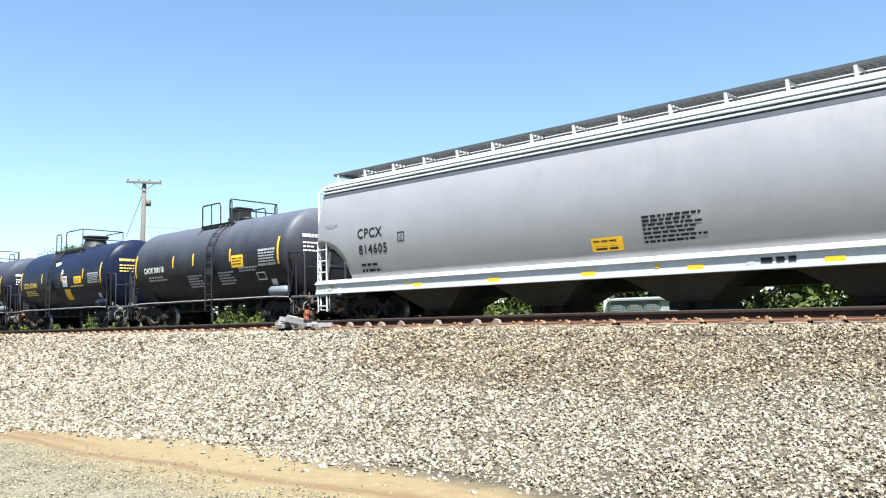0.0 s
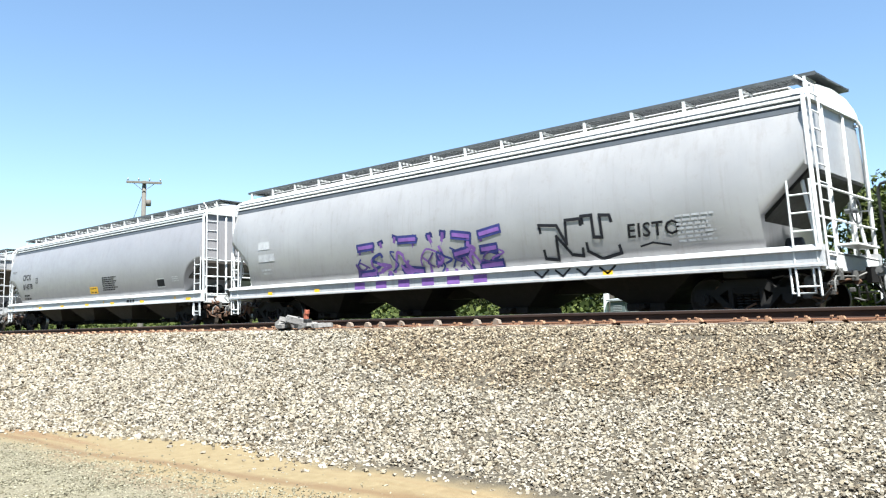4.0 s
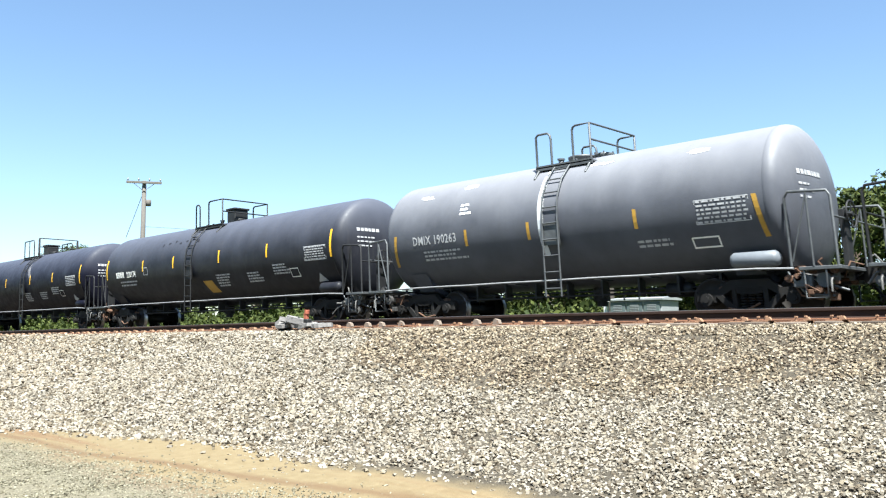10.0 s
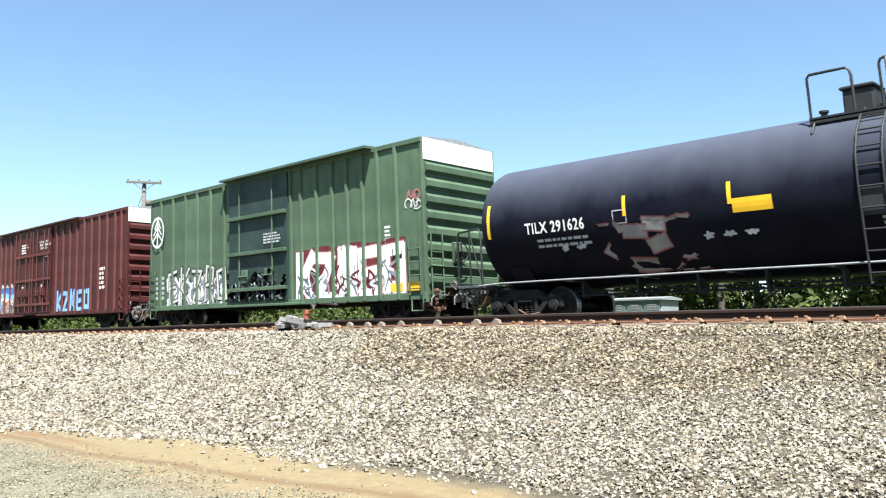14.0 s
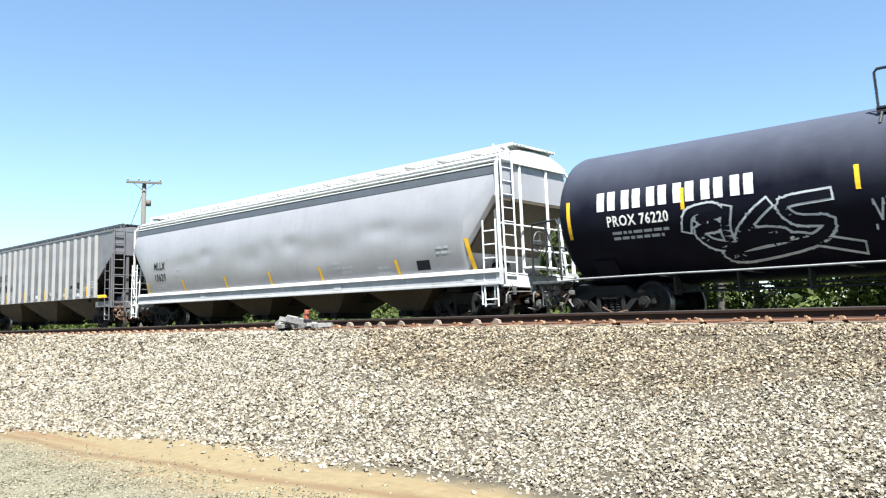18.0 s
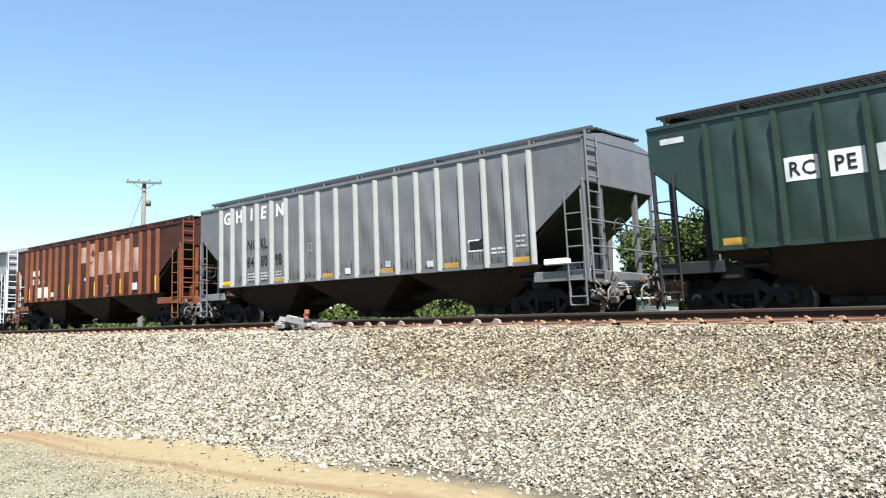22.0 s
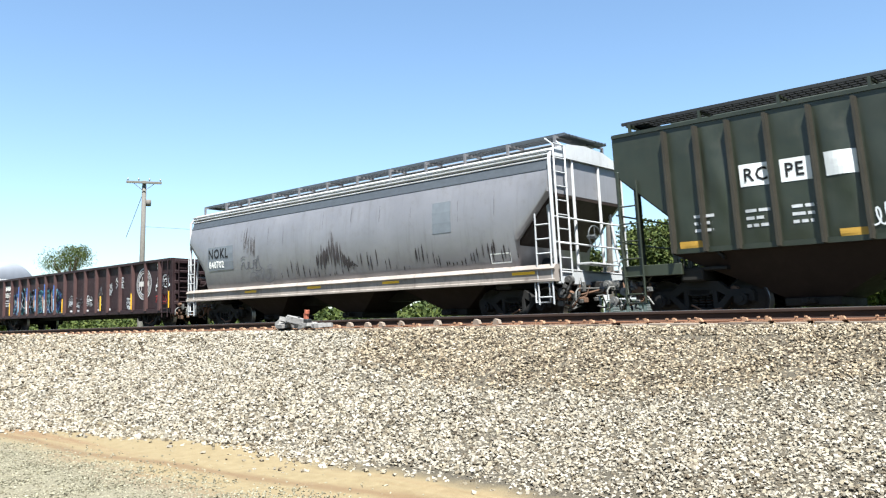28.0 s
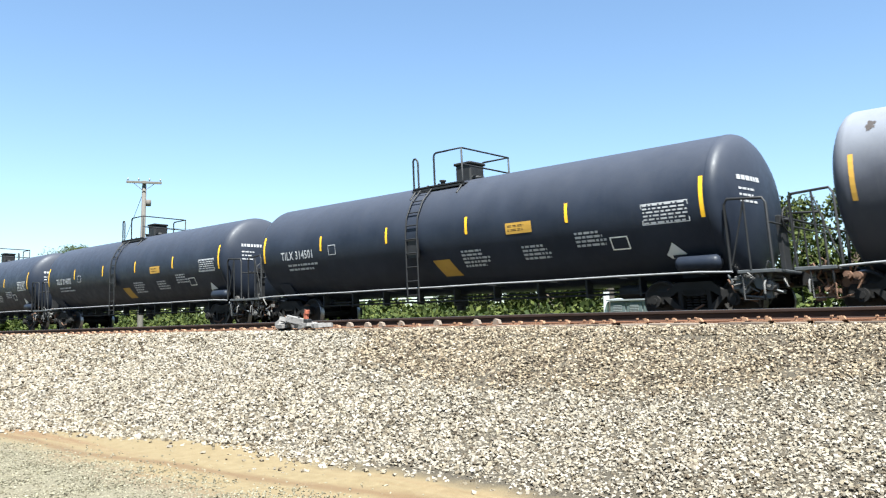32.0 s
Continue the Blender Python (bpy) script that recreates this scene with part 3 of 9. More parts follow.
        self.line(m, pts, w, 0.016)
        end = pts[-1]
        tail = rnd.uniform(0.3, 0.8)
        self.line(m, [(end[0] - (x1 - x0) * tail * q, end[1] - h * 0.12 * math.sin(q * 2.6) - 0.02) for q in (0, 0.2, 0.4, 0.6, 0.8, 1.0)], w, 0.017)
        for k in range(n // 2):
            cx, cz = x0 + rnd.uniform(0.1, 0.9) * (x1 - x0), z0 + rnd.uniform(0.5, 0.9) * h
            self.line(m, [(cx - dx * 0.4, cz - h * 0.06), (cx, cz + h * 0.04), (cx + dx * 0.45, cz + h * 0.02)], w, 0.018)
        return tagged(part("graffiti", m, mat, self.car, label), label, kind="stuff")

    def bubbles(self, x0, x1, z0, z1, mat, seed=1, count=3, w=0.04, label="swollen outline shapes in thin spray paint"):
        """Large swollen outlines that overlap, each with a short inner stroke; no letters."""
        rnd, m = random.Random(seed), Mesh()
        dx, h = (x1 - x0) / count, z1 - z0
        for k in range(count):
            cx, cz, ph, q = x0 + dx * (k + 0.5), (z0 + z1) / 2 + rnd.uniform(-0.08, 0.08) * h, rnd.uniform(0, 6.28), rnd.uniform(0.85, 1.1)
            loop = []
            for j in range(27):
                a = 2 * math.pi * j / 24
                r = 1 + 0.22 * math.sin(2 * a + ph) + 0.13 * math.sin(3 * a + 2 * ph)
                loop.append((cx + dx * 0.60 * q * r * math.cos(a), cz + h * 0.44 * r * math.sin(a)))
            self.line(m, loop, w, 0.016)
            self.line(m, [(cx + dx * 0.25 * math.cos(ph + j * 0.6) * (1 - j * 0.1), cz + h * 0.2 * math.sin(ph + j * 0.6)) for j in range(6)], w, 0.017)
            self.line(m, [(cx - dx * 0.3, cz - h * 0.1), (cx + dx * 0.05, cz + h * 0.02 * (1 + k)), (cx + dx * 0.3, cz - h * 0.16)], w, 0.018)
        return tagged(part("graffiti", m, mat, self.car, label), label, kind="stuff")

    def lumps(self, x0, x1, z0, z1, fills, rim, seed=1, count=4, label="worn swollen sprayed shapes with a pink rim", w=0.028, rows=2, off=0.007):
        """Two rows of worn swollen pads with thin rims; no letters."""
        rnd, pads, rims = random.Random(seed), [Mesh() for f in fills], Mesh()
        dx, h = (x1 - x0) / count, z1 - z0
        for k in range(rows * count):
            row, cx = k % rows, x0 + dx * (k // rows + 0.5) + rnd.uniform(-0.1, 0.1) * dx
            cz, ph = z0 + h * (0.27 + 0.43 * row if rows > 1 else 0.5) + rnd.uniform(-0.05, 0.05) * h, rnd.uniform(0, 6.28)
            a0, b0 = dx * rnd.uniform(0.45, 0.62) * (1.0, 0.75)[row], h * rnd.uniform(0.24, 0.33) * (2, 1)[rows - 1]
            loop = [(cx + a0 * (1 + 0.12 * math.sin(2 * a + ph)) * math.cos(a) + 0.12 * b0 * math.sin(a), cz + b0 * (1 + 0.12 * math.sin(3 * a + ph)) * math.sin(a)) for a in [2 * math.pi * j / 20 for j in range(20)]]
            lift = off + 0.0011 * (k % 4)
            self.blob(pads[k // rows % len(fills) if rows > 1 and k % 3 else (k + 1) % len(fills)], loop, lift)
            self.line(rims, loop + loop[:2], w, lift + 0.0006)
            self.line(rims, [(cx - a0 * 0.5, cz + b0 * 0.2), (cx, cz - b0 * 0.15), (cx + a0 * 0.35, cz + b0 * 0.35)], w * 0.7, lift + 0.0006)
        for key, m in list(zip(fills, pads)) + [(rim, rims)]:
            if m.v:
                tagged(part("graffiti", m, SPRAY[key], self.car, label), label, kind="stuff")

    def runs(self, x0, x1, z0, z1, mat, seed=1, count=12, top=None, w=0.045, name="stain", label="narrow dark runs of dirt", off=0.009):
        """Thin runs of dirt down the side; top(u) shapes their upper ends."""
        rnd, m = random.Random(seed), Mesh()
        for k in range(count):
            u = (k + rnd.uniform(0.1, 0.9)) / count
            a, b = x0 + (x1 - x0) * u, z0 + (z1 - z0) * ((top(u) if top else 1.0) * rnd.uniform(0.55, 1.0))
            lo, ww = z0 + (b - z0) * rnd.uniform(0.0, 0.4), w * rnd.uniform(0.5, 1.5)
            vs = []
            for j in range(7):
                z, q = lo + (b - lo) * j / 6, ww * (0.15, 0.6, 1.0, 0.8, 1.0, 0.6, 0.1)[j] * rnd.uniform(0.7, 1.2) / 2
                vs += [self.at(a - q + rnd.uniform(-0.01, 0.01), z, off), self.at(a + q, z, off)]
            m.add(vs, [(2 * j, 2 * j + 1, 2 * j + 3, 2 * j + 2) for j in range(6)])
        return tagged(part(name, m, mat, self.car, label), label, kind="stuff")

    def stain(self, x0, x1, z0, z1, mat, seed=1, name="stain", label="", off=0.006):
        """A ragged patch: worn or touched-up paint."""
        rnd = random.Random(seed)
        n, a, b, c = 44, rnd.uniform(0, 6), rnd.uniform(0, 6), rnd.uniform(0.1, 0.3)
        pts = []
        for i in range(n):
            u = 2 * math.pi * i / n
            r = 0.74 + c * math.sin(2 * u + a) + 0.16 * math.sin(5 * u + b) + rnd.uniform(-0.14, 0.16)
            pts.append(((x0 + x1) / 2 + (x1 - x0) / 2 * math.cos(u) * r, (z0 + z1) / 2 + (z1 - z0) / 2 * math.sin(u) * r))
        return part(name, self.blob(Mesh(), pts, off), mat, self.car, label)

    def quad(self, m, lo0, lo1, hi0, hi1, off, nx=4, nz=5):
        """A four-sided field between two lower and two upper corners, laid closely on the skin."""
        vs = []
        for j in range(nz + 1):
            for i in range(nx + 1):
                u, v = i / nx, j / nz
                x = (lo0[0] * (1 - u) + lo1[0] * u) * (1 - v) + (hi0[0] * (1 - u) + hi1[0] * u) * v
                z = (lo0[1] * (1 - u) + lo1[1] * u) * (1 - v) + (hi0[1] * (1 - u) + hi1[1] * u) * v
                vs.append(self.at(x, z, off))
        return m.add(vs, [(j * (nx + 1) + i, j * (nx + 1) + i + 1, (j + 1) * (nx + 1) + i + 1, (j + 1) * (nx + 1) + i) for j in range(nz) for i in range(nx)])

    def curve(self, m, pts, w, off=0.016, n=4):
        """A sprayed stroke that bends smoothly through its points."""
        bent = []
        for j in range(len(pts) - 1):
            p0, p1, p2, p3 = (Vector(pts[max(0, min(len(pts) - 1, j + q))]) for q in (-1, 0, 1, 2))
            bent += [tuple(0.5 * ((2 * p1) + (p2 - p0) * t + (2 * p0 - 5 * p1 + 4 * p2 - p3) * t * t + (3 * p1 - p0 - 3 * p2 + p3) * t ** 3)) for t in [k / n for k in range(n)]]
        return self.line(m, bent + [pts[-1]], w, off)

    def drawn(self, strokes, x0, x1, z0, z1, mat, w=0.04, label="sprayed outline letters", bend=False, off=0.016):
        """Strokes given in a unit square, fitted into a field of the side."""
        m = Mesh()
        for st in strokes:
            pts = [(x0 + (x1 - x0) * u, z0 + (z1 - z0) * v) for u, v in st]
            (self.curve if bend else self.line)(m, pts, w, off)
        return tagged(part("graffiti", m, mat, self.car, label), label, kind="stuff")

    def blocks(self, x0, x1, z0, z1, fills, edge, seed=1, count=5, w=0.045, gleam=None, label="row of filled sprayed letters with dark outlines", off=0.010, slim=0.0):
        """Filled, skewed shapes side by side: two tones each, a dark outline, notches and a gleam; no letters."""
        rnd, layers = random.Random(seed), {}
        dx, h = (x1 - x0) / count, z1 - z0
        for k in range(count):
            j = lambda q: rnd.uniform(-q, q)
            a, b = x0 + dx * (k + 0.02 + slim), x0 + dx * (k + 1.04 - slim)
            l0, l1 = (a + j(0.10) * dx, z0 + rnd.uniform(0, 0.12) * h), (b + j(0.10) * dx, z0 + rnd.uniform(0, 0.12) * h)
            h0, h1 = (a + j(0.16) * dx, z1 - rnd.uniform(0, 0.2) * h), (b + j(0.16) * dx, z1 - rnd.uniform(0, 0.2) * h)
            o, mix = off + 0.0012 * (k % 3), lambda p, q, t: (p[0] + (q[0] - p[0]) * t, p[1] + (q[1] - p[1]) * t)
            f1, f2 = fills[k % len(fills)], fills[(k + 1 + k // 2) % len(fills)]
            self.quad(layers.setdefault(f1, Mesh()), l0, l1, h0, h1, o)
            c0, c1 = rnd.uniform(0.25, 0.65), rnd.uniform(0.25, 0.65)
            self.quad(layers.setdefault(f2, Mesh()), l0, l1, mix(l0, h0, c0), mix(l1, h1, c1), o + 0.0006, 4, 3)
            e = layers.setdefault(edge, Mesh())
            loop = [l0, mix(l0, h0, 0.55), h0, mix(h0, h1, 0.5), h1, mix(h1, l1, 0.5), l1, mix(l1, l0, 0.5), l0]
            loop = [(p[0] + j(0.05) * dx, p[1] + j(0.04) * h) if 0 < i < 8 else p for i, p in enumerate(loop)]
            self.curve(e, loop, w, o + 0.004, 3)
            top, side = rnd.random() < 0.5, rnd.uniform(0.35, 0.65)
            root = mix(h0, h1, side) if top else mix(l0, l1, side)
            tip = mix(mix(l0, l1, side), mix(h0, h1, side), 0.45 if top else 0.55)
            self.line(e, [root, tip], w * rnd.uniform(1.8, 3.4), o + 0.004)
            root, tip = (mix(l1, h1, 0.62), mix(mix(l0, h0, 0.6), mix(l1, h1, 0.6), 0.62)) if rnd.random() < 0.6 else (mix(l0, h0, 0.35), mix(mix(l0, h0, 0.35), mix(l1, h1, 0.35), 0.4))
            self.line(e, [root, tip], w * rnd.uniform(1.3, 2.2), o + 0.0044)
            if gleam:
                self.line(layers.setdefault(gleam, Mesh()), [mix(mix(l0, h0, 0.9), mix(l1, h1, 0.9), 0.2), mix(mix(l0, h0, 0.7), mix(l1, h1, 0.7), 0.14)], w * 0.9, o + 0.005)
        root = None
        for key, m in layers.items():
            ob = part("graffiti", m, SPRAY[key], self.car if root is None else root, label if root is None else "")
            ob["kind"] = "stuff"
            root = root or ob
        return root


    def runes(self, x0, x1, z0, z1, fill, edge, seed=1, count=5, w=0.12, rim=0.05, label="row of sprayed strokes with a dark rim", off=0.012):
        """A row of angular sprayed signs: broad strokes over a wider rim; no letters."""
        rnd, inner, outer = random.Random(seed), Mesh(), Mesh()
        dx, h = (x1 - x0) / count, z1 - z0
        order = rnd.sample(RUNES, min(count, len(RUNES)))
        for k in range(count):
            lean, lift = rnd.uniform(-0.12, 0.12), rnd.uniform(-0.05, 0.05) * h
            for st in order[k % len(order)]:
                pts = [(x0 + dx * (k + 0.1 + 0.8 * (u + lean * v + rnd.uniform(-0.04, 0.04))), z0 + lift + h * (v * 0.94 + 0.03 + rnd.uniform(-0.03, 0.03))) for u, v in st]
                if edge:
                    self.line(outer, pts, w + 2 * rim, off + 0.0008 * (k % 2))
                self.line(inner, pts, w, off + 0.003 + 0.0008 * (k % 2))
        ob = tagged(part("graffiti", inner, SPRAY[fill], self.car, label), label, kind="stuff")
        if edge:
            part("graffiti_rim", outer, SPRAY[edge], ob)["kind"] = "stuff"
        return ob

    def weave(self, x0, x1, z0, z1, keys, seed=1, count=60, w=(0.04, 0.14), label="dense weave of sprayed strokes", off=0.010):
        """Many overlapping upright strokes in several colours; no letters."""
        rnd, layers, h = random.Random(seed), {}, z1 - z0
        for k in range(count):
            x, key = x0 + (x1 - x0) * (k + rnd.uniform(-1, 1)) / count, keys[rnd.randrange(len(keys))]
            lo = z0 + h * rnd.uniform(0.0, 0.35)
            hi = lo + h * rnd.uniform(0.3, 0.75)
            top = z1 - 0.15 * h * abs(math.sin(x * 1.7))
            pts = [(min(x1, max(x0, x + rnd.uniform(-0.22, 0.22))), min(top, lo + (hi - lo) * v)) for v in (0, 0.3, 0.65, 1.0)]
            if rnd.random() < 0.4:
                pts.append((min(x1, pts[-1][0] + rnd.uniform(0.1, 0.4)), pts[-1][1] - rnd.uniform(0.0, 0.25) * h))
            self.curve(layers.setdefault(key, Mesh()), pts, rnd.uniform(*w), off + 0.0005 * (k % 12), 4)
        root = None
        for key, m in layers.items():
            ob = part("graffiti", m, SPRAY[key], self.car if root is None else root, label if root is None else "")
            ob["kind"] = "stuff"
            root = root or ob
        return root


class HeadSkin(Skin):
    """Marks on the trailing head of a tank: x runs across the car, away from the viewer."""

    def __init__(self, car, half, R=1.585, zc=2.44):
        self.car, self.bulge, self.dx = car, None, 0.0
        self.half, self.R, self.zc = half, R, zc

    def at(self, x, z, off=0.007):
        return (self.half + 0.465 * math.sqrt(max(0.0, 1 - (x * x + (z - self.zc) ** 2) / self.R ** 2)) + off, x, z)


def ladder(car, x, w, pts, mat, step=0.38, r=0.022, name="ladder"):
    """Two rails through the (y, z) points and rungs between them."""
    m = Mesh()
    path = [Vector((0, y, z)) for y, z in pts]
    for s in (-w / 2, w / 2):
        m.tube([(x + s, p.y, p.z) for p in path], r, 6)
    total = sum((b - a).length for a, b in zip(path, path[1:]))
    for k in range(1, int(total / step) + 1):
        d = k * step - step * 0.5
        for a, b in zip(path, path[1:]):
            seg = (b - a).length
            if d <= seg:
                p = a + (b - a) * d / seg
                m.tube([(x - w / 2, p.y, p.z), (x + w / 2, p.y, p.z)], r * 0.8, 5)
                break
            d -= seg
    return part(name, m, mat, car)


def brake_wheel(car, x, y, z, mat, axis="x"):
    m = Mesh()
    ring = [(x, y + 0.26 * math.cos(i * 0.3927), z + 0.26 * math.sin(i * 0.3927)) for i in range(17)]
    m.tube(ring, 0.018, 5)
    for i in range(0, 16, 4):
        m.tube([(x, y, z), ring[i]], 0.014, 4)
    m.cyl((x - 0.2, y, z), (x + 0.03, y, z), 0.05, 8)
    return part("brake_wheel", m, mat, car)


# ---- tank cars ----
def tank_car(x, half, mat, trim, label, lad=0.0, R=1.585, zc=2.44, plat=(-0.6, 2.1), dome="box", pull=None, seams=(), head_mat=None, platform_mat=None, big=True, tank_air=None, dome_x=None, rail=0.68):
    """A cylindrical car: half is half the straight length of its shell."""
    car = thing("tank_car", label, "tank car", "cars of the freight train", pose(x, 0, 0))
    hd = 0.465
    prof = [(-half - hd * math.cos(a), R * math.sin(a)) for a in [i * math.pi / 16 for i in range(1, 8)]]
    prof = [(-half - hd, 0.02)] + prof
    head = [(-p, r) for p, r in prof][::-1]
    body = [(-half, R), (-half + 0.03, R)]
    for sx in sorted(seams):
        body += [(sx - 0.07, R), (sx - 0.05, R), (sx - 0.04, R + 0.006), (sx + 0.04, R + 0.006), (sx + 0.05, R), (sx + 0.07, R)]
    body = [p for p in body if p[0] < half - 0.04] + [(half - 0.03, R), (half, R)]
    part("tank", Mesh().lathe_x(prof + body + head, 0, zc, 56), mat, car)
    running_gear(car, half - 0.78, pull or (half + 1.45, half + 1.45))
    skin = Skin(car, lambda z: -math.sqrt(max(0.05, R * R - (z - zc) ** 2)))
    zb = zc - R
    for s in (-1, 1):
        xs = s * (half - 0.78)
        part("saddle", Mesh().prism([(-1.25, zb + 0.55), (-0.9, zb + 0.08), (-0.5, 0.80), (0.5, 0.80), (0.9, zb + 0.08), (1.25, zb + 0.55), (0.7, zb + 0.16), (-0.7, zb + 0.16)], xs - 0.3, xs + 0.3, "x"), mat, car)
        part("stub_sill", Mesh().box(s * (half - 2.2), s * (half + 0.95), -0.3, 0.3, 0.70, zb + 0.06, 0.02), BLACK, car)
        xe = s * (half + 0.75)
        part("end_platform", Mesh().box(xe - 0.38, xe + 0.38, -1.45, 1.45, 0.93, 1.0, 0.01), GRATE if big else trim, car)
        for q in (-1, 1):
            m = Mesh()
            m.tube([(s * (half + 0.25), q * 1.45, 1.0), (s * (half + 0.25), q * 1.45, 2.3), (s * (half + 0.32), q * 1.45, 2.42), (s * (half + 1.02), q * 1.42, 2.38), (s * (half + 1.08), q * 1.42, 2.28), (s * (half + 1.08), q * 1.42, 1.0)], 0.028, 6)
            m.tube([(s * (half + 0.65), q * 1.44, 1.0), (s * (half + 0.65), q * 1.44, 2.4)], 0.022, 6)
            m.tube([(s * (half + 0.65), q * 1.44, 2.35), (s * (half + 0.28), q * 1.44, 1.1)], 0.018, 6)
            part("end_railing", m, trim, car)
        part("end_rail", Mesh().tube([(s * (half + 1.08), -1.42, 1.9), (s * (half + 1.08), 1.42, 1.9)], 0.022, 6), trim, car)
        for q in (-1, 1):
            m = Mesh()
            m.tube([(s * (half + 0.45), q * 1.42, 0.95), (s * (half + 0.45), q * 1.42, 0.42), (s * (half + 0.85), q * 1.42, 0.42), (s * (half + 0.85), q * 1.42, 0.95)], 0.02, 5)
            part("sill_step", m, trim, car)
    for q in (-1, 1):
        part("handrail", Mesh().tube([(-half - 0.3, q * 1.5, 0.97)] + [(-half + 0.4 + i * (2 * half - 0.8) / 8, q * 1.53, 1.0 + 0.008 * (i % 2)) for i in range(9)] + [(half + 0.3, q * 1.5, 0.97)], 0.022, 6), CHROME, car, "pale steel handrail along the shell")
        me = shared("rail_bracket%d" % q, lambda: Mesh().box(-0.02, 0.02, q * 1.52, q * 0.72, 0.965, 0.995))
        for i in range(9):
            part("rail_bracket", me, BLACK, car, "", pose(-half + 0.4 + i * (2 * half - 0.8) / 8, 0, 0))
        up = [(-R - 0.06, 0.62), (-R - 0.06, 1.5), (-R - 0.06, zc)] + [(-(R + 0.07) * math.cos(a), zc + (R + 0.07) * math.sin(a)) for a in (0.3, 0.6, 0.9, 1.15)]
        ladder(car, lad, 0.44, [(q * -y, z) for y, z in up], trim)
        part("ladder_plate", Mesh().box(lad - 0.24, lad + 0.24, q * (R + 0.03), q * (R + 0.01), zc - 0.62, zc - 0.1), trim, car)
    # bottom outlet, valve gear and pipes under the shell
    m = Mesh()
    m.cyl((lad + 0.2, 0, zb + 0.1), (lad + 0.2, 0, 0.55), 0.2, 12).cyl((lad + 0.2, 0, 0.55), (lad + 0.2, 0, 0.42), 0.13, 10)
    part("bottom_outlet", m, BLACK, car)
    for y, z in ((-0.55, 0.76), (-0.75, 0.66), (0.6, 0.74)):
        part("brake_pipe", Mesh().tube([(-half + 1.2, y, z), (half - 1.2, y, z)], 0.022, 5), BLACK, car)
    me = shared("pipe_hanger", lambda: Mesh().box(-0.025, 0.025, -0.77, -0.52, 0.60, 1.02))
    for i in range(9):
        part("pipe_hanger", me, BLACK, car, "", pose(-half * 0.72 + i * half * 1.44 / 8, 0, 0))
    part("brake_cylinder", Mesh().lathe_x([(half - 2.9, 0.05), (half - 2.88, 0.16), (half - 2.3, 0.16), (half - 2.25, 0.05)], -0.45, 0.72, 12), BLACK, car)
    # top: platform, railing, fittings housing, manway
    zt, (pa, pb) = zc + R, plat
    deck = zt - 0.20
    part("platform", Mesh().box(pa, pb, -1.0, 1.0, deck - 0.045, deck, 0.008).box(pa, pb, -1.0, -0.95, deck - 0.09, deck + 0.03).box(pa, pb, 0.95, 1.0, deck - 0.09, deck + 0.03), platform_mat or trim, car)
    for q in (-1, 1):
        for xx in (pa + 0.08, pb - 0.08):
            part("platform_bracket", Mesh().tube([(xx, q * 0.95, deck - 0.05), (xx, q * 1.18, zc + math.sqrt(R * R - 1.39))], 0.03, 5), trim, car)
    for q in (-1, 1):
        y, r, m = q * 0.97, 0.028, Mesh()
        a0, a1, b0, b1, h = pa + 0.03, max(pa + 0.2, lad - 0.31), min(lad + 0.33, pb - 0.16), pb - 0.03, zt + rail
        m.tube([(a0, y, deck), (a0, y, h - 0.06), (a0 + 0.05, y, h), (a1 - 0.09, y, h), (a1 - 0.02, y, h - 0.07), (a1, y, h - 0.16), (a1, y, deck)], r, 6)
        part("platform_railing", m, trim, car, "hoop of bent pipe beside the ladder gap")
        if a1 - a0 > 0.9:
            part("railing_post", Mesh().tube([((a0 + a1) / 2, y, deck), ((a0 + a1) / 2, y, h)], r * 0.8, 6), trim, car)
        m = Mesh().tube([(b0, y, deck), (b0, y, h - 0.06), (b0 + 0.03, y, h + 0.02), (b0 + 0.1, y, h + 0.05), (b1, y, h + 0.05), (b1, y, deck)], r, 6)
        part("platform_railing", m, trim, car, "hoop of bent pipe at the corner of the platform")
    for zz in (0.28, rail + 0.05):
        part("cross_rail", Mesh().tube([(pb - 0.03, -0.97, zt + zz), (pb - 0.03, 0.97, zt + zz)], 0.026, 6), trim, car, "pipe rail across the end of the platform")
    mid = (pa + pb) / 2 - 0.1
    m, dx = Mesh(), mid if dome_x is None else dome_x
    if dome == "square":
        m.box(dx - 0.29, dx + 0.29, -0.29, 0.29, zt - 0.25, zt + 0.45, 0.04).box(dx - 0.33, dx + 0.33, -0.33, 0.33, zt + 0.435, zt + 0.51, 0.025)
    elif dome == "box":
        m.lathe_z([(zt - 0.25, 0.40), (zt + 0.30, 0.40), (zt + 0.31, 0.43), (zt + 0.36, 0.43), (zt + 0.38, 0.36)], dx, 0, 16)
    elif dome == "wide":
        m.lathe_z([(zt - 0.25, 0.62), (zt + 0.06, 0.60), (zt + 0.08, 0.54), (zt + 0.34, 0.48), (zt + 0.42, 0.60), (zt + 0.50, 0.62), (zt + 0.52, 0.5)], dx, 0, 18)
    else:
        m.lathe_z([(zt - 0.2, 0.34), (zt + 0.05, 0.34), (zt + 0.06, 0.38), (zt + 0.11, 0.38), (zt + 0.13, 0.2)], dx, 0, 16)
    part("valve_housing", m, trim, car)
    m = Mesh()
    m.lathe_z([(zt - 0.3, 0.24), (zt + 0.02, 0.24), (zt + 0.05, 0.27), (zt + 0.1, 0.25), (zt + 0.13, 0.1)], mid + 0.62, 0, 14)
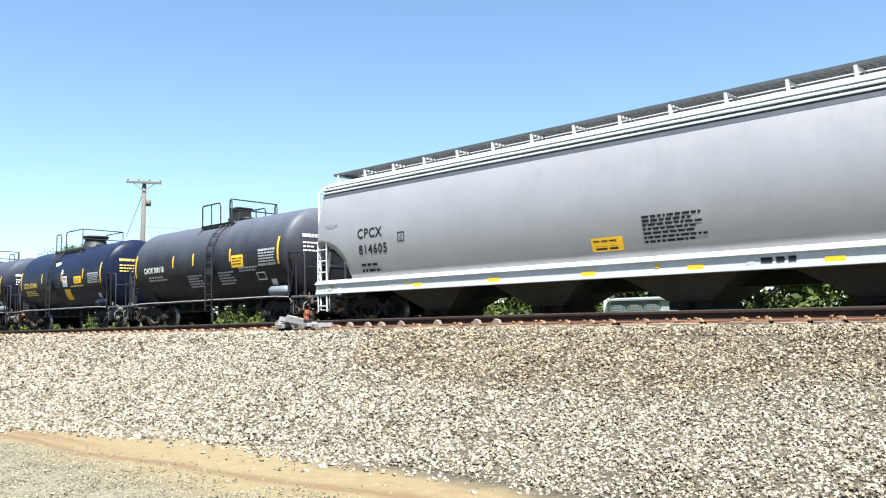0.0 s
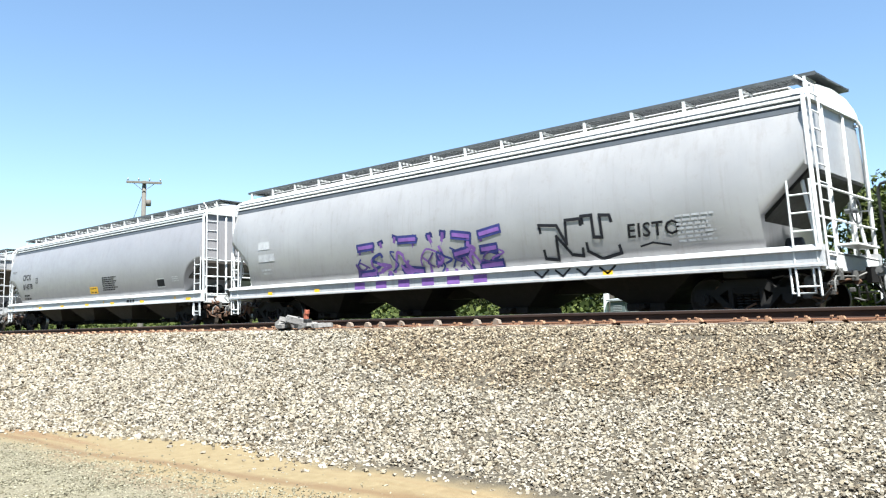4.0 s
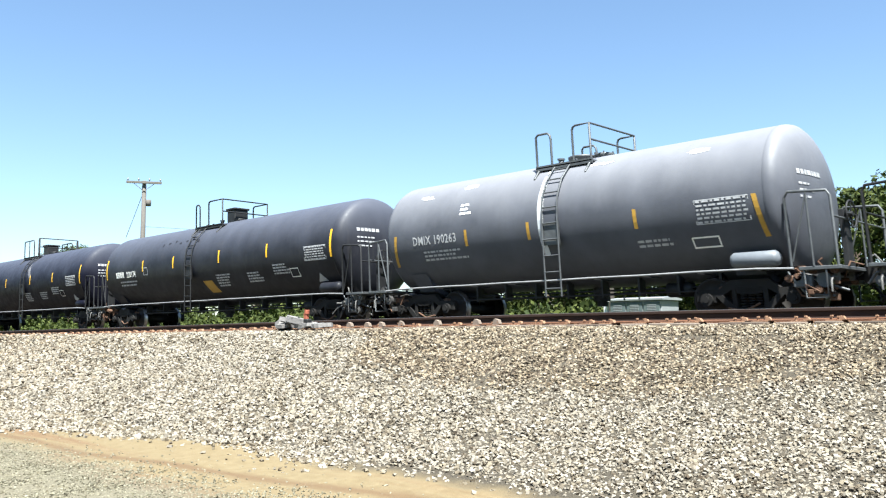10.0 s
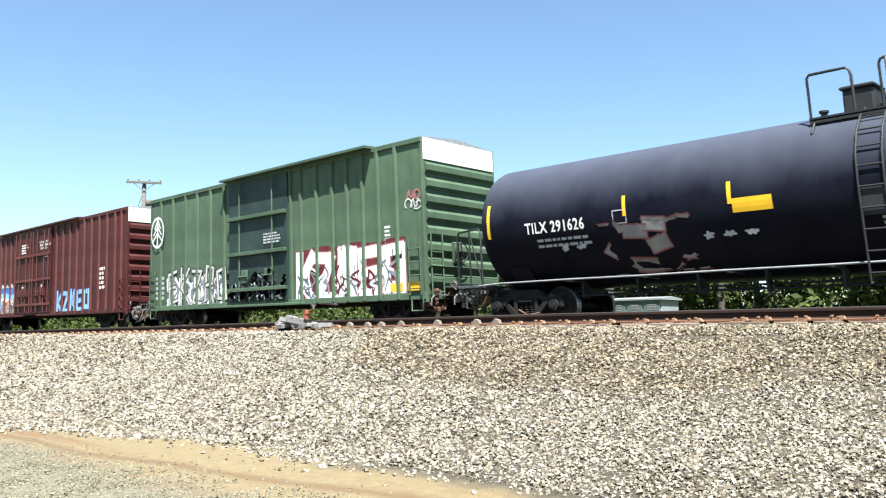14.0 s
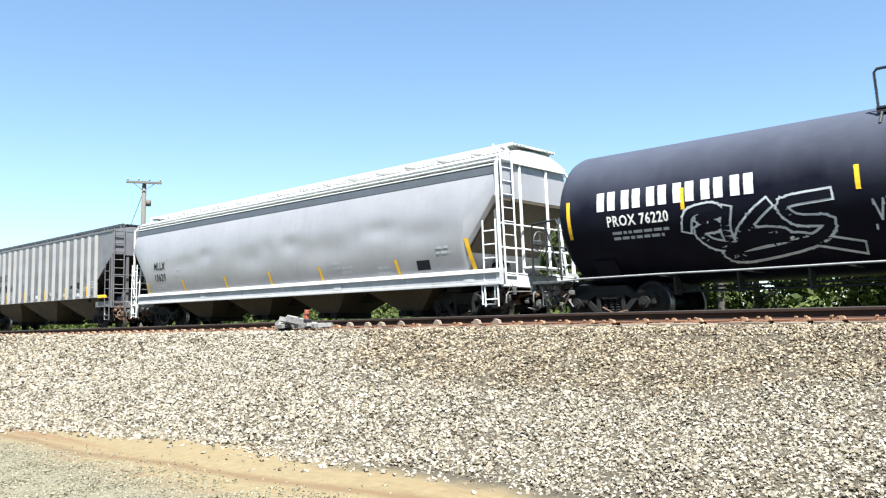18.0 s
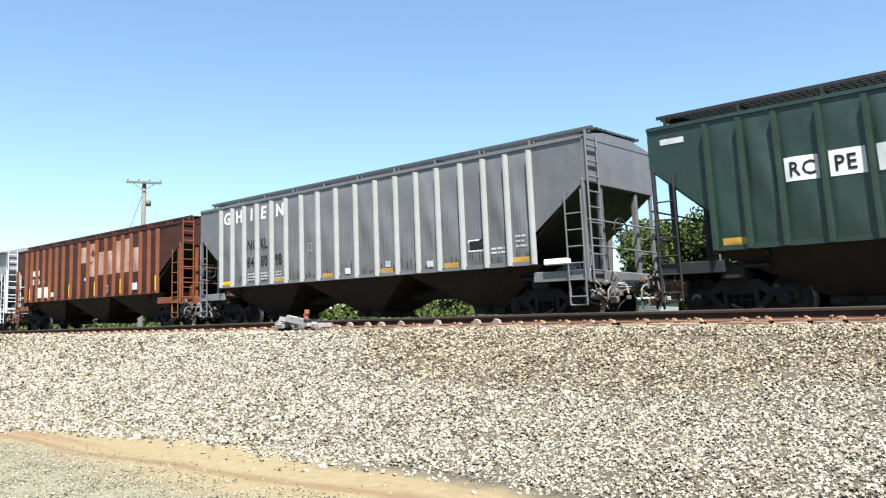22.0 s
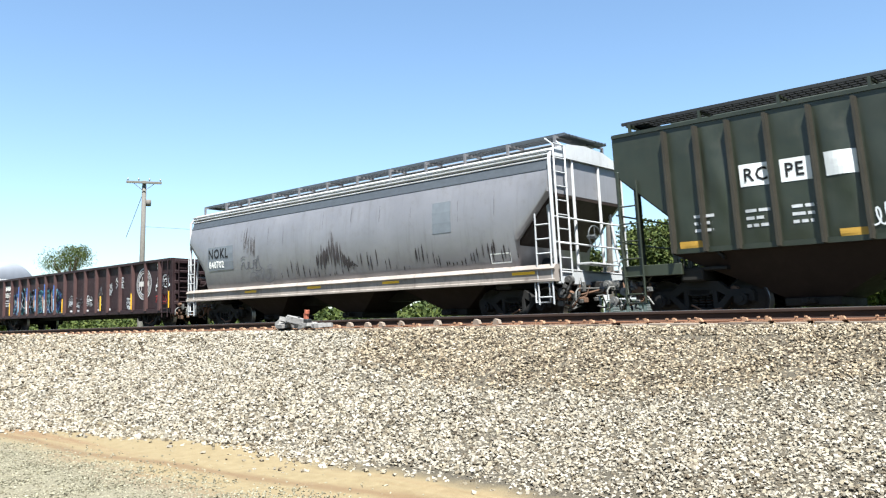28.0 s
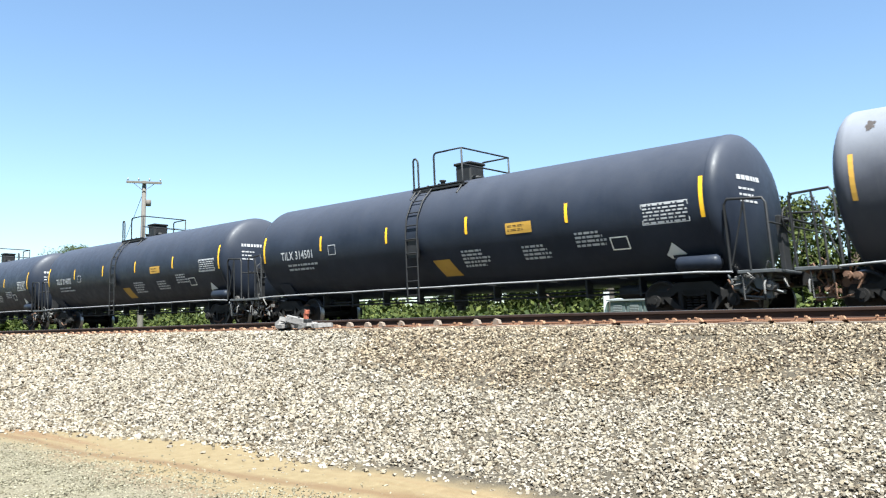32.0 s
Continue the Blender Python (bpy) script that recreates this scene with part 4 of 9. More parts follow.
    for a in range(6):
        m.cyl((mid + 0.62 + 0.25 * math.cos(a * 1.05), 0.25 * math.sin(a * 1.05), zt), (mid + 0.62 + 0.25 * math.cos(a * 1.05), 0.25 * math.sin(a * 1.05), zt + 0.13), 0.02, 5)
    part("manway", m, trim, car)
    part("safety_valve", Mesh().cyl((mid - 0.75, 0.1, zt - 0.2), (mid - 0.75, 0.1, zt + 0.16), 0.07, 8).cyl((mid - 0.75, 0.1, zt + 0.16), (mid - 0.75, 0.1, zt + 0.2), 0.1, 8), trim, car)
    # near-side equipment at the trailing end: air reservoir and hand brake
    xr = half + 0.1
    part("air_reservoir", Mesh().lathe_x([(xr - 1.10, 0.03), (xr - 1.07, 0.12), (xr - 1.0, 0.165), (xr - 0.2, 0.165), (xr - 0.13, 0.12), (xr - 0.1, 0.03)], -1.28, 1.20, 14), tank_air or mat, car, "pale air reservoir on the end platform" if tank_air else "")
    part("brake_stand", Mesh().box(half + 0.95, half + 1.05, -0.75, -0.45, 1.0, 2.1, 0.01), BLACK, car)
    brake_wheel(car, half + 1.14, -0.6, 2.0, BLACK)
    part("brake_rigging", Mesh().tube([(half + 0.3, -1.2, 0.9), (half + 0.7, -1.25, 0.7), (half + 1.1, -1.1, 0.55)], 0.03, 5).tube([(half + 0.1, -1.3, 0.92), (half + 0.4, -1.3, 0.5), (half + 0.9, -1.25, 0.45)], 0.025, 5).box(half + 0.2, half + 0.55, -1.35, -1.1, 0.62, 0.85, 0.02).cyl((half + 0.75, -1.3, 0.75), (half + 0.75, -1.1, 0.75), 0.14, 10), GRATE, car)
    return car, skin


def head_marks(car, half, R, zc, mat, seed=1, z=2.95, name="small_print", lines=4, w=0.8):
    """Unreadable numbers on the trailing head."""
    hd, rnd, m = 0.465, random.Random(seed), Mesh()
    for k in range(lines):
        h = 0.10 if k == 0 else 0.045
        zz = z - (0 if k == 0 else 0.08 + 0.13 * k)
        y = -0.95
        end = y + w * (1.0 if k == 0 else rnd.uniform(0.45, 0.7))
        while y < end:
            n = rnd.uniform(0.06, 0.14)
            f = lambda yy, z2: (half + hd * math.sqrt(max(0.0, 1 - (yy * yy + (z2 - zc) ** 2) / (R * R))) + 0.008, yy, z2)
            m.add([f(y, zz), f(y + n, zz), f(y + n, zz + h), f(y, zz + h)], [(0, 1, 2, 3)])
            y += n + 0.035
    ob = part(name, m, mat, car)
    ob["kind"] = "stuff"
    return ob


def stripes(skin, half, inner=(), z0=2.05, z1=2.95, mat=None):
    for s in (-1, 1):
        skin.mark("reflective_strip", s * (half - 0.15) - 0.045, s * (half - 0.15) + 0.045, z0, z1, mat or YELLOW, "worn yellow reflective strip", steps=6)
    for xi in inner:
        skin.mark("reflective_strip", xi - 0.042, xi + 0.042, 2.30, 2.75, mat or YELLOW, "worn yellow reflective strip", steps=4)


# ---- covered hoppers ----
def bays(car, centers, top, length, mat, y_top=1.38, z_low=0.42, outlet=0.85):
    for c in centers:
        a, b, o = c - length / 2, c + length / 2, outlet / 2
        ring0 = [(a, -y_top, top), (b, -y_top, top), (b, y_top, top), (a, y_top, top)]
        ring1 = [(c - o, -0.62, z_low), (c + o, -0.62, z_low), (c + o, 0.62, z_low), (c - o, 0.62, z_low)]
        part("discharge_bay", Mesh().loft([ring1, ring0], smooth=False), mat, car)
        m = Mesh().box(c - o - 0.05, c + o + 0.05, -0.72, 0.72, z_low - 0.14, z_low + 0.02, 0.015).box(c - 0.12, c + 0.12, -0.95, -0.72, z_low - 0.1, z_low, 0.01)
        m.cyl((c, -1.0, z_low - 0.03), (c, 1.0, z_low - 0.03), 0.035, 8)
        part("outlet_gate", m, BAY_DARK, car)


def roof_walk(car, half, z, mat, post_mat, gap=1.25, y=0.62, w=0.42, over=0.12):
    """Running boards along the roof, on brackets, and a cross walk at each end."""
    for q in (-1, 1):
        m = Mesh()
        for k in range(4):
            yy = q * (y - w / 2 + k * w / 3)
            m.box(-half - over, half + over, yy - 0.03, yy + 0.03, z - 0.02, z + 0.03)
        n = int(2 * half / 0.16)
        for k in range(n):
            xx = -half + (k + 0.5) * 2 * half / n
            m.box(xx - 0.012, xx + 0.012, q * (y - w / 2), q * (y + w / 2), z - 0.015, z + 0.022)
        m.box(-half - over, half + over, q * (y + w / 2 + 0.02), q * (y + w / 2 + 0.05), z - 0.03, z + 0.04)
        part("running_board", m, mat, car, "steel grating running board on the roof")
        n = int(2 * half / gap)
        for k in range(n + 1):
            xx = -half + 0.1 + k * (2 * half - 0.2) / n
            part("board_bracket", shared("bracket%.2f" % (z * q), lambda: Mesh().box(-0.025, 0.025, q * 0.35, q * (y + w / 2 + 0.05), -0.07, -0.02).box(-0.03, 0.03, q * (y + w / 2), q * (y + w / 2 + 0.06), -0.34, -0.02)), post_mat, car, "", pose(xx, 0, z))
    for s in (-1, 1):
        part("cross_walk", Mesh().box(s * (half + over - 0.55), s * (half + over), -0.85, 0.85, z - 0.03, z + 0.03, 0.01), mat, car)


def smooth_hopper(x, half, mat, trim, label, bay_x, bay_len, cut=2.4, run=1.25, inset=0.12, eave=4.2, curve=0.125, wide=1.62, sill_mat=None, walk=4.76, walk_mat=None, pull=None, tc=None, band=None, bay_mat=None, dark_line=False, walk_gap=1.25, dents=(), low_cut=1.9, sill=None, round_cut=False):
    """A curved-side covered hopper with a straight side sill and sloping ends."""
    car = thing("covered_hopper", label, "hopper car", "cars of the freight train", pose(x, 0, 0))
    zs = 1.30
    depth = lambda z: -(wide - curve * (z - 2.6) ** 2)
    L = half - inset
    n, rows = (90, 30) if dents else (14, 10)
    pushed = lambda x, z: sum(d * math.exp(-((x - cx) / rx) ** 2 - ((z - cz) / rz) ** 2) for cx, cz, rx, rz, d in dents)
    xs = [(-L, 0), (-L + run, 1), (-L + run + 0.02, 2)] + [(-L + run + i * (2 * (L - run)) / n, 2) for i in range(1, n)] + [(L - run - 0.02, 2), (L - run, 1), (L, 0)]
    if round_cut:
        arc = [(run * math.sin(a), zs + (cut - zs) * math.cos(a)) for a in [k * math.pi / 16 for k in range(8)]]
        xs = [(-L + u, z) for u, z in arc] + [(x, 2) for x, d in xs if d == 2] + [(L - u, z) for u, z in arc[::-1]]
    rings = []
    for xx, deep in xs:
        zb = deep if round_cut and deep != 2 else (cut, low_cut, zs)[deep]
        zz = [zb + (eave - zb) * i / rows for i in range(rows + 1)]
        rings.append([(xx, depth(z) + pushed(xx, z), z) for z in zz] + [(xx, -depth(z), z) for z in zz[::-1]])
    part("body", Mesh().loft(rings), mat, car)
    # roof, drip moulding along the eaves
    ye = -depth(eave)
    arc = [(-ye - 0.02, eave), (-ye - 0.02, eave + 0.10), (-ye + 0.16, eave + 0.22), (-0.75, eave + 0.36), (0, eave + 0.42), (0.75, eave + 0.36), (ye - 0.16, eave + 0.22), (ye + 0.02, eave + 0.10), (ye + 0.02, eave)]
    part("roof", Mesh().prism(arc, -L - 0.08, L + 0.08, "x"), trim, car)
    for q in (-1, 1):
        for k, (za, zb2) in enumerate(((-0.13, -0.08), (-0.02, 0.035)) if dark_line else ((-0.08, -0.045), (0.02, 0.055), (0.11, 0.145))):
            yo = -depth(min(eave, eave + za)) + (0.03 if za > -0.05 else 0.0)
            part("eave_moulding", Mesh().box(-L - 0.05, L + 0.05, q * (yo - 0.02), q * (yo + 0.035), eave + za, eave + zb2, 0.006), trim, car)
        # Dark strips between the mouldings paint in the shade of the eave recesses.
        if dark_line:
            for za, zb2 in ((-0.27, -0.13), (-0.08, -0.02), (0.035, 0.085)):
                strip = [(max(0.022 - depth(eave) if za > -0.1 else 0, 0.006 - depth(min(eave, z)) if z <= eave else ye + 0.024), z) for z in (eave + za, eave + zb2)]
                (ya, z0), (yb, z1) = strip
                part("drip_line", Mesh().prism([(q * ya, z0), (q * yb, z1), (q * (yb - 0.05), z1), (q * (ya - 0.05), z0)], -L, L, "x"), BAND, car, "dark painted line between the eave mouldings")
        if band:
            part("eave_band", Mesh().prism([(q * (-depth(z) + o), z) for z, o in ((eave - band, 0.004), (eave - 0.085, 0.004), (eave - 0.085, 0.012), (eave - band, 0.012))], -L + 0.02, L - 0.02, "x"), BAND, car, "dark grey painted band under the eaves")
        part("side_sill", Mesh().prism([(q * 1.42, 0.98), (q * 1.66, 0.98), (q * 1.66, 1.03), (q * 1.63, 1.045), (q * 1.63, 1.255), (q * 1.675, 1.27), (q * 1.675, 1.285), (q * 1.57, 1.385), (q * 1.42, 1.385)], -(sill or (half, half))[0], (sill or (half, half))[1], "x"), sill_mat or trim, car)
    part("hatch_trough", Mesh().box(-L + 0.6, L - 0.6, -0.36, 0.36, eave + 0.36, eave + 0.56, 0.04), mat, car)
    roof_walk(car, L, walk, walk_mat or GRATE, trim, walk_gap)
    bays(car, bay_x, 1.30, bay_len, bay_mat or BAY_DARK, 1.35)
    part("center_sill", Mesh().box(-half + 1.2, half - 1.2, -0.24, 0.24, 0.74, 1.04, 0.02), BAY_DARK, car)
    for s in (-1, 1):
        e = s * half
        part("end_platform", Mesh().box(e, e - s * 0.9, -1.5, 1.5, 1.22, 1.28, 0.01).box(e, e - s * 0.1, -1.5, 1.5, 0.92, 1.28, 0.02), trim, car)
        lx = s * L
        # Dark cover under the body's sloping end: dirt, and shade put into the tone.
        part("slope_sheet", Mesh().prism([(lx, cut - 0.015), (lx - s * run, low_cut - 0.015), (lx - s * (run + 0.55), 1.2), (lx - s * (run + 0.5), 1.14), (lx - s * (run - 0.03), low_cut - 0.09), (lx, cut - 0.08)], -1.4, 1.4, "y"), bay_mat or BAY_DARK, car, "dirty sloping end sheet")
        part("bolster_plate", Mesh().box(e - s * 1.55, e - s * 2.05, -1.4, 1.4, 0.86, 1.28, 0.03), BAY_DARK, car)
        for q in (-1, 1):
            part("corner_post", Mesh().tube([(e - s * 0.06, q * 1.5, 1.25), (e - s * 0.06, q * 1.5, eave - 0.1), (e - s * 0.12, q * (ye - 0.02), eave + 0.12)], 0.045, 6), trim, car)
            part("end_post", Mesh().tube([(e - s * 0.10, q * 0.55, 1.25), (e - s * 0.10, q * 0.55, eave), (e - s * 0.30, q * 0.55, eave + 0.3)], 0.04, 6), trim, car)
            part("slope_brace", Mesh().tube([(e - s * 0.15, q * 1.35, 1.28), (e - s * (inset + 0.25), q * 1.3, cut + 0.1)], 0.04, 6), trim, car)
            ladder(car, e - s * 0.30, 0.42, [(q * 1.62, 0.45), (q * 1.62, 1.25), (q * 1.60, 2.6)], trim, 0.34)
        m = Mesh()
        for y in (-1.42 * s, -0.98 * s):
            m.tube([(e + s * 0.02, y, 0.95), (e + s * 0.02, y, eave + 0.25), (e - s * 0.2, y, eave + 0.42)], 0.023, 6)
        for k in range(10):
            m.tube([(e + s * 0.02, -1.42 * s, 1.2 + k * 0.34), (e + s * 0.02, -0.98 * s, 1.2 + k * 0.34)], 0.016, 5)
        part("ladder", m, trim, car)
        for zz in (2.5, 1.9):
            part("end_handrail", Mesh().tube([(e, -1.5, zz), (e, 1.5, zz)], 0.024, 6), trim, car)
        part("sill_step", Mesh().tube([(e - s * 0.2, -1.6, 1.0), (e - s * 0.2, -1.6, 0.5), (e - s * 0.62, -1.6, 0.5), (e - s * 0.62, -1.6, 1.0)], 0.024, 5), trim, car)
    part("brake_platform", Mesh().box(half - 0.1, half + 0.3, -0.6, 0.6, 1.42, 1.46, 0.005), trim, car)
    part("brake_reservoir", Mesh().lathe_x([(half - 1.5, 0.03), (half - 1.46, 0.16), (half - 0.8, 0.16), (half - 0.76, 0.03)], -0.4, 1.5, 12), BLACK, car)
    brake_wheel(car, half + 0.22, -0.25, 2.1, GRATE)
    running_gear(car, tc or half - 1.75, pull or half + 0.85)
    skin = Skin(car, depth)
    return car, skin


def bulge_at(u, v, bulge, kind):
    """How far a pressed side panel stands out, u and v from 0 to 1 across and up it."""
    if not 0 < u < 1 or not 0 < v < 1:
        return 0.0
    return bulge * math.sin(u * math.pi) ** 0.7 * math.sin(v * math.pi) ** 0.5 * (1 + 0.5 * math.sin(v * 7 + kind * 2 + u * 3))


def bulged_panel(w, z0, z1, y, bulge, kind):
    """A side panel, pressed slightly outward and uneven."""
    nx, nz = 8, 16
    vs = []
    for j in range(nz + 1):
        for i in range(nx + 1):
            u, v = i / nx, j / nz
            vs.append((-w / 2 + w * u, y + bulge_at(u, v, bulge, kind), z0 + (z1 - z0) * v))
    fs = [(j * (nx + 1) + i, j * (nx + 1) + i + 1, (j + 1) * (nx + 1) + i + 1, (j + 1) * (nx + 1) + i) for j in range(nz) for i in range(nx)]
    return Mesh().add(vs, fs if y < 0 else [f[::-1] for f in fs], True)


def ribbed_hopper(x, half, mat, rib_mat, label, ribs=18, first=1.33, top=4.27, low=1.43, cut_z=3.25, cut_low=2.15, bay_mat=None, walk_mat=None, ladder_mat=None, pull=None, tc=None, bay_n=3, walk=4.57, eave_over=0.03):
    """A flat-side covered hopper with outside ribs, sloping ends and deep bays."""
    car = thing("covered_hopper", label, "hopper car", "cars of the freight train", pose(x, 0, 0))
    lm = ladder_mat or rib_mat
    y = 1.46
    spots = list(ribs) if isinstance(ribs, (list, tuple)) else [-(half - first) + 2 * (half - first) * k / (ribs - 1) for k in range(ribs)]
    xl, xr = -spots[0], spots[-1]
    for q in (-1, 1):
        out = [(-half, top), (-half, cut_z), (-xl, cut_low), (-xl, low), (xr, low), (xr, cut_low), (half, cut_z), (half, top)]
        part("side_sheet", Mesh().prism(out, q * y, q * (y - 0.05), "y"), mat, car)
        for k, (ra, rb) in enumerate(zip(spots, spots[1:])):
            kind, w = (k * 7 + int(-x)) % 3, round(rb - ra - 0.14, 2)
            me = shared("panel%d%d%.2f%.2f%.2f%s" % (q, kind, w, top, low, mat.name), lambda: bulged_panel(w, low + 0.08, top - 0.12, q * (y + 0.001), q * (0.028, 0.055, 0.038)[kind], kind))
            part("side_panel", me, mat, car, "", pose((ra + rb) / 2, 0, 0))
        eo = eave_over
        part("top_chord", Mesh().prism([(q * (y - 0.05), top - 0.05), (q * (y + eo), top - 0.035), (q * (y + eo), top + 0.025), (q * (y - 0.05), top + 0.025)], -half, half, "x"), mat, car)
        part("bottom_chord", Mesh().prism([(q * (y - 0.04), low - 0.03), (q * (y + 0.03), low - 0.03), (q * (y + 0.03), low + 0.07), (q * (y - 0.04), low + 0.07)], -xl, xr, "x"), mat, car)
        key = "rib%d%.2f%.2f" % (q, top, low)
        rib = lambda: Mesh().prism([(-0.042, q * y), (-0.03, q * (y + 0.13)), (0.03, q * (y + 0.13)), (0.042, q * y)], low - 0.02, top - 0.1, "z")
        me = shared(key + rib_mat.name, rib)
        for sx in spots:
            part("rib", me, rib_mat, car, "", pose(sx, 0, 0))
    for s in (-1, 1):
        e, xr = s * half, (xl, 0, spots[-1])[s + 1]
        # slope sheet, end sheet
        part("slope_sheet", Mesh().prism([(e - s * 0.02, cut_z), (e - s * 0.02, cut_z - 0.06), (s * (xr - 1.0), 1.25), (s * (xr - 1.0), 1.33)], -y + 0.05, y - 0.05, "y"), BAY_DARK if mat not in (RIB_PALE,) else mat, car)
        part("end_sheet", Mesh().box(e - s * 0.05, e - s * 0.01, -y + 0.05, y - 0.05, cut_z - 0.03, top + 0.02), mat, car)
        for yy in (-0.75, 0.75):
            part("end_post", Mesh().box(e - s * 0.16, e - s * 0.04, yy - 0.06, yy + 0.06, 1.2, cut_z, 0.01), lm, car)
        part("end_sill", Mesh().box(e, e - s * 0.12, -1.46, 1.46, 0.92, 1.22, 0.02), lm, car)
        part("end_floor", Mesh().box(e - s * 0.12, e - s * 2.3, -1.3, 1.3, 1.05, 1.12, 0.01), BAY_DARK, car)
        for q in (-1, 1):
            part("side_sill", Mesh().box(e, s * (xr - 0.1), q * 1.38, q * 1.46, 0.98, 1.22, 0.01), lm, car)
            part("corner_post", Mesh().box(e - s * 0.02, e - s * 0.10, q * 1.40, q * 1.48, 0.95, cut_z + 0.05, 0.01), lm, car)
            ladder(car, e - s * 0.32, 0.46, [(q * 1.52, 0.42), (q * 1.52, 3.05)], lm, 0.38)
        m = Mesh()
        for yy in (-1.40 * s, -0.96 * s):
            m.tube([(e + s * 0.05, yy, 0.95), (e + s * 0.05, yy, top + 0.1)], 0.026, 6)
        for k in range(9):
            m.tube([(e + s * 0.05, -1.40 * s, 1.2 + k * 0.36), (e + s * 0.05, -0.96 * s, 1.2 + k * 0.36)], 0.022, 5)
        part("ladder", m, lm, car)
        for zz in (2.35, 1.75):
            part("end_handrail", Mesh().tube([(e + s * 0.04, -1.45, zz), (e + s * 0.04, 1.45, zz)], 0.022, 6), lm, car)
        part("sill_step", Mesh().tube([(e - s * 0.12, -1.5, 0.95), (e - s * 0.12, -1.5, 0.42), (e - s * 0.55, -1.5, 0.42), (e - s * 0.55, -1.5, 0.95)], 0.024, 5), lm, car)
        part("bolster_plate", Mesh().box(e - s * 1.3, e - s * 1.8, -1.35, 1.35, 0.84, 1.1, 0.03), BAY_DARK, car)
    part("roof", Mesh().prism([(-y, top - 0.02), (-y, top + 0.05), (-0.6, top + 0.22), (0.6, top + 0.22), (y, top + 0.05), (y, top - 0.02)], -half, half, "x"), mat, car)
    part("hatch_trough", Mesh().box(-half + 0.8, half - 0.8, -0.32, 0.32, top + 0.2, top + 0.40, 0.04), mat, car)
    if walk:
        roof_walk(car, half - 0.1, walk, walk_mat or GRATE, lm, 1.66, 0.72, 0.5, 0.1)
    n = bay_n
    blen = (xl + spots[-1] + 0.4) / n
    bays(car, [(-(n - 1) / 2 + i) * blen for i in range(n)], low, blen - 0.02, bay_mat or BAY_DUST, 1.40, 0.44, 0.95)
    part("center_sill", Mesh().box(-half + 1.2, half - 1.2, -0.2, 0.2, 0.76, 1.02, 0.02), BAY_DARK, car)
    part("brake_reservoir", Mesh().lathe_x([(half - 1.7, 0.03), (half - 1.66, 0.16), (half - 1.0, 0.16), (half - 0.96, 0.03)], -0.5, 1.32, 12), lm, car)
    part("brake_cylinder", Mesh().box(half - 0.75, half - 0.45, -0.7, -0.4, 1.12, 1.7, 0.04).cyl((half - 0.6, -0.55, 1.7), (half - 0.6, -0.55, 2.2), 0.05, 8), lm, car)
    brake_wheel(car, half + 0.12, -0.3, 2.2, BLACK)
    running_gear(car, tc or half - 1.56, pull or half + 0.83)

    def bulge(px, pz):
        for k, (ra, rb) in enumerate(zip(spots, spots[1:])):
            if ra <= px <= rb:
                kind, w = (k * 7 + int(-x)) % 3, round(rb - ra - 0.14, 2)
                return bulge_at((px - (ra + rb) / 2) / w + 0.5, (pz - low - 0.08) / (top - 0.2 - low), (0.028, 0.055, 0.038)[kind], kind)
        return 0.0
    return car, Skin(car, lambda z: -y - 0.001, bulge)


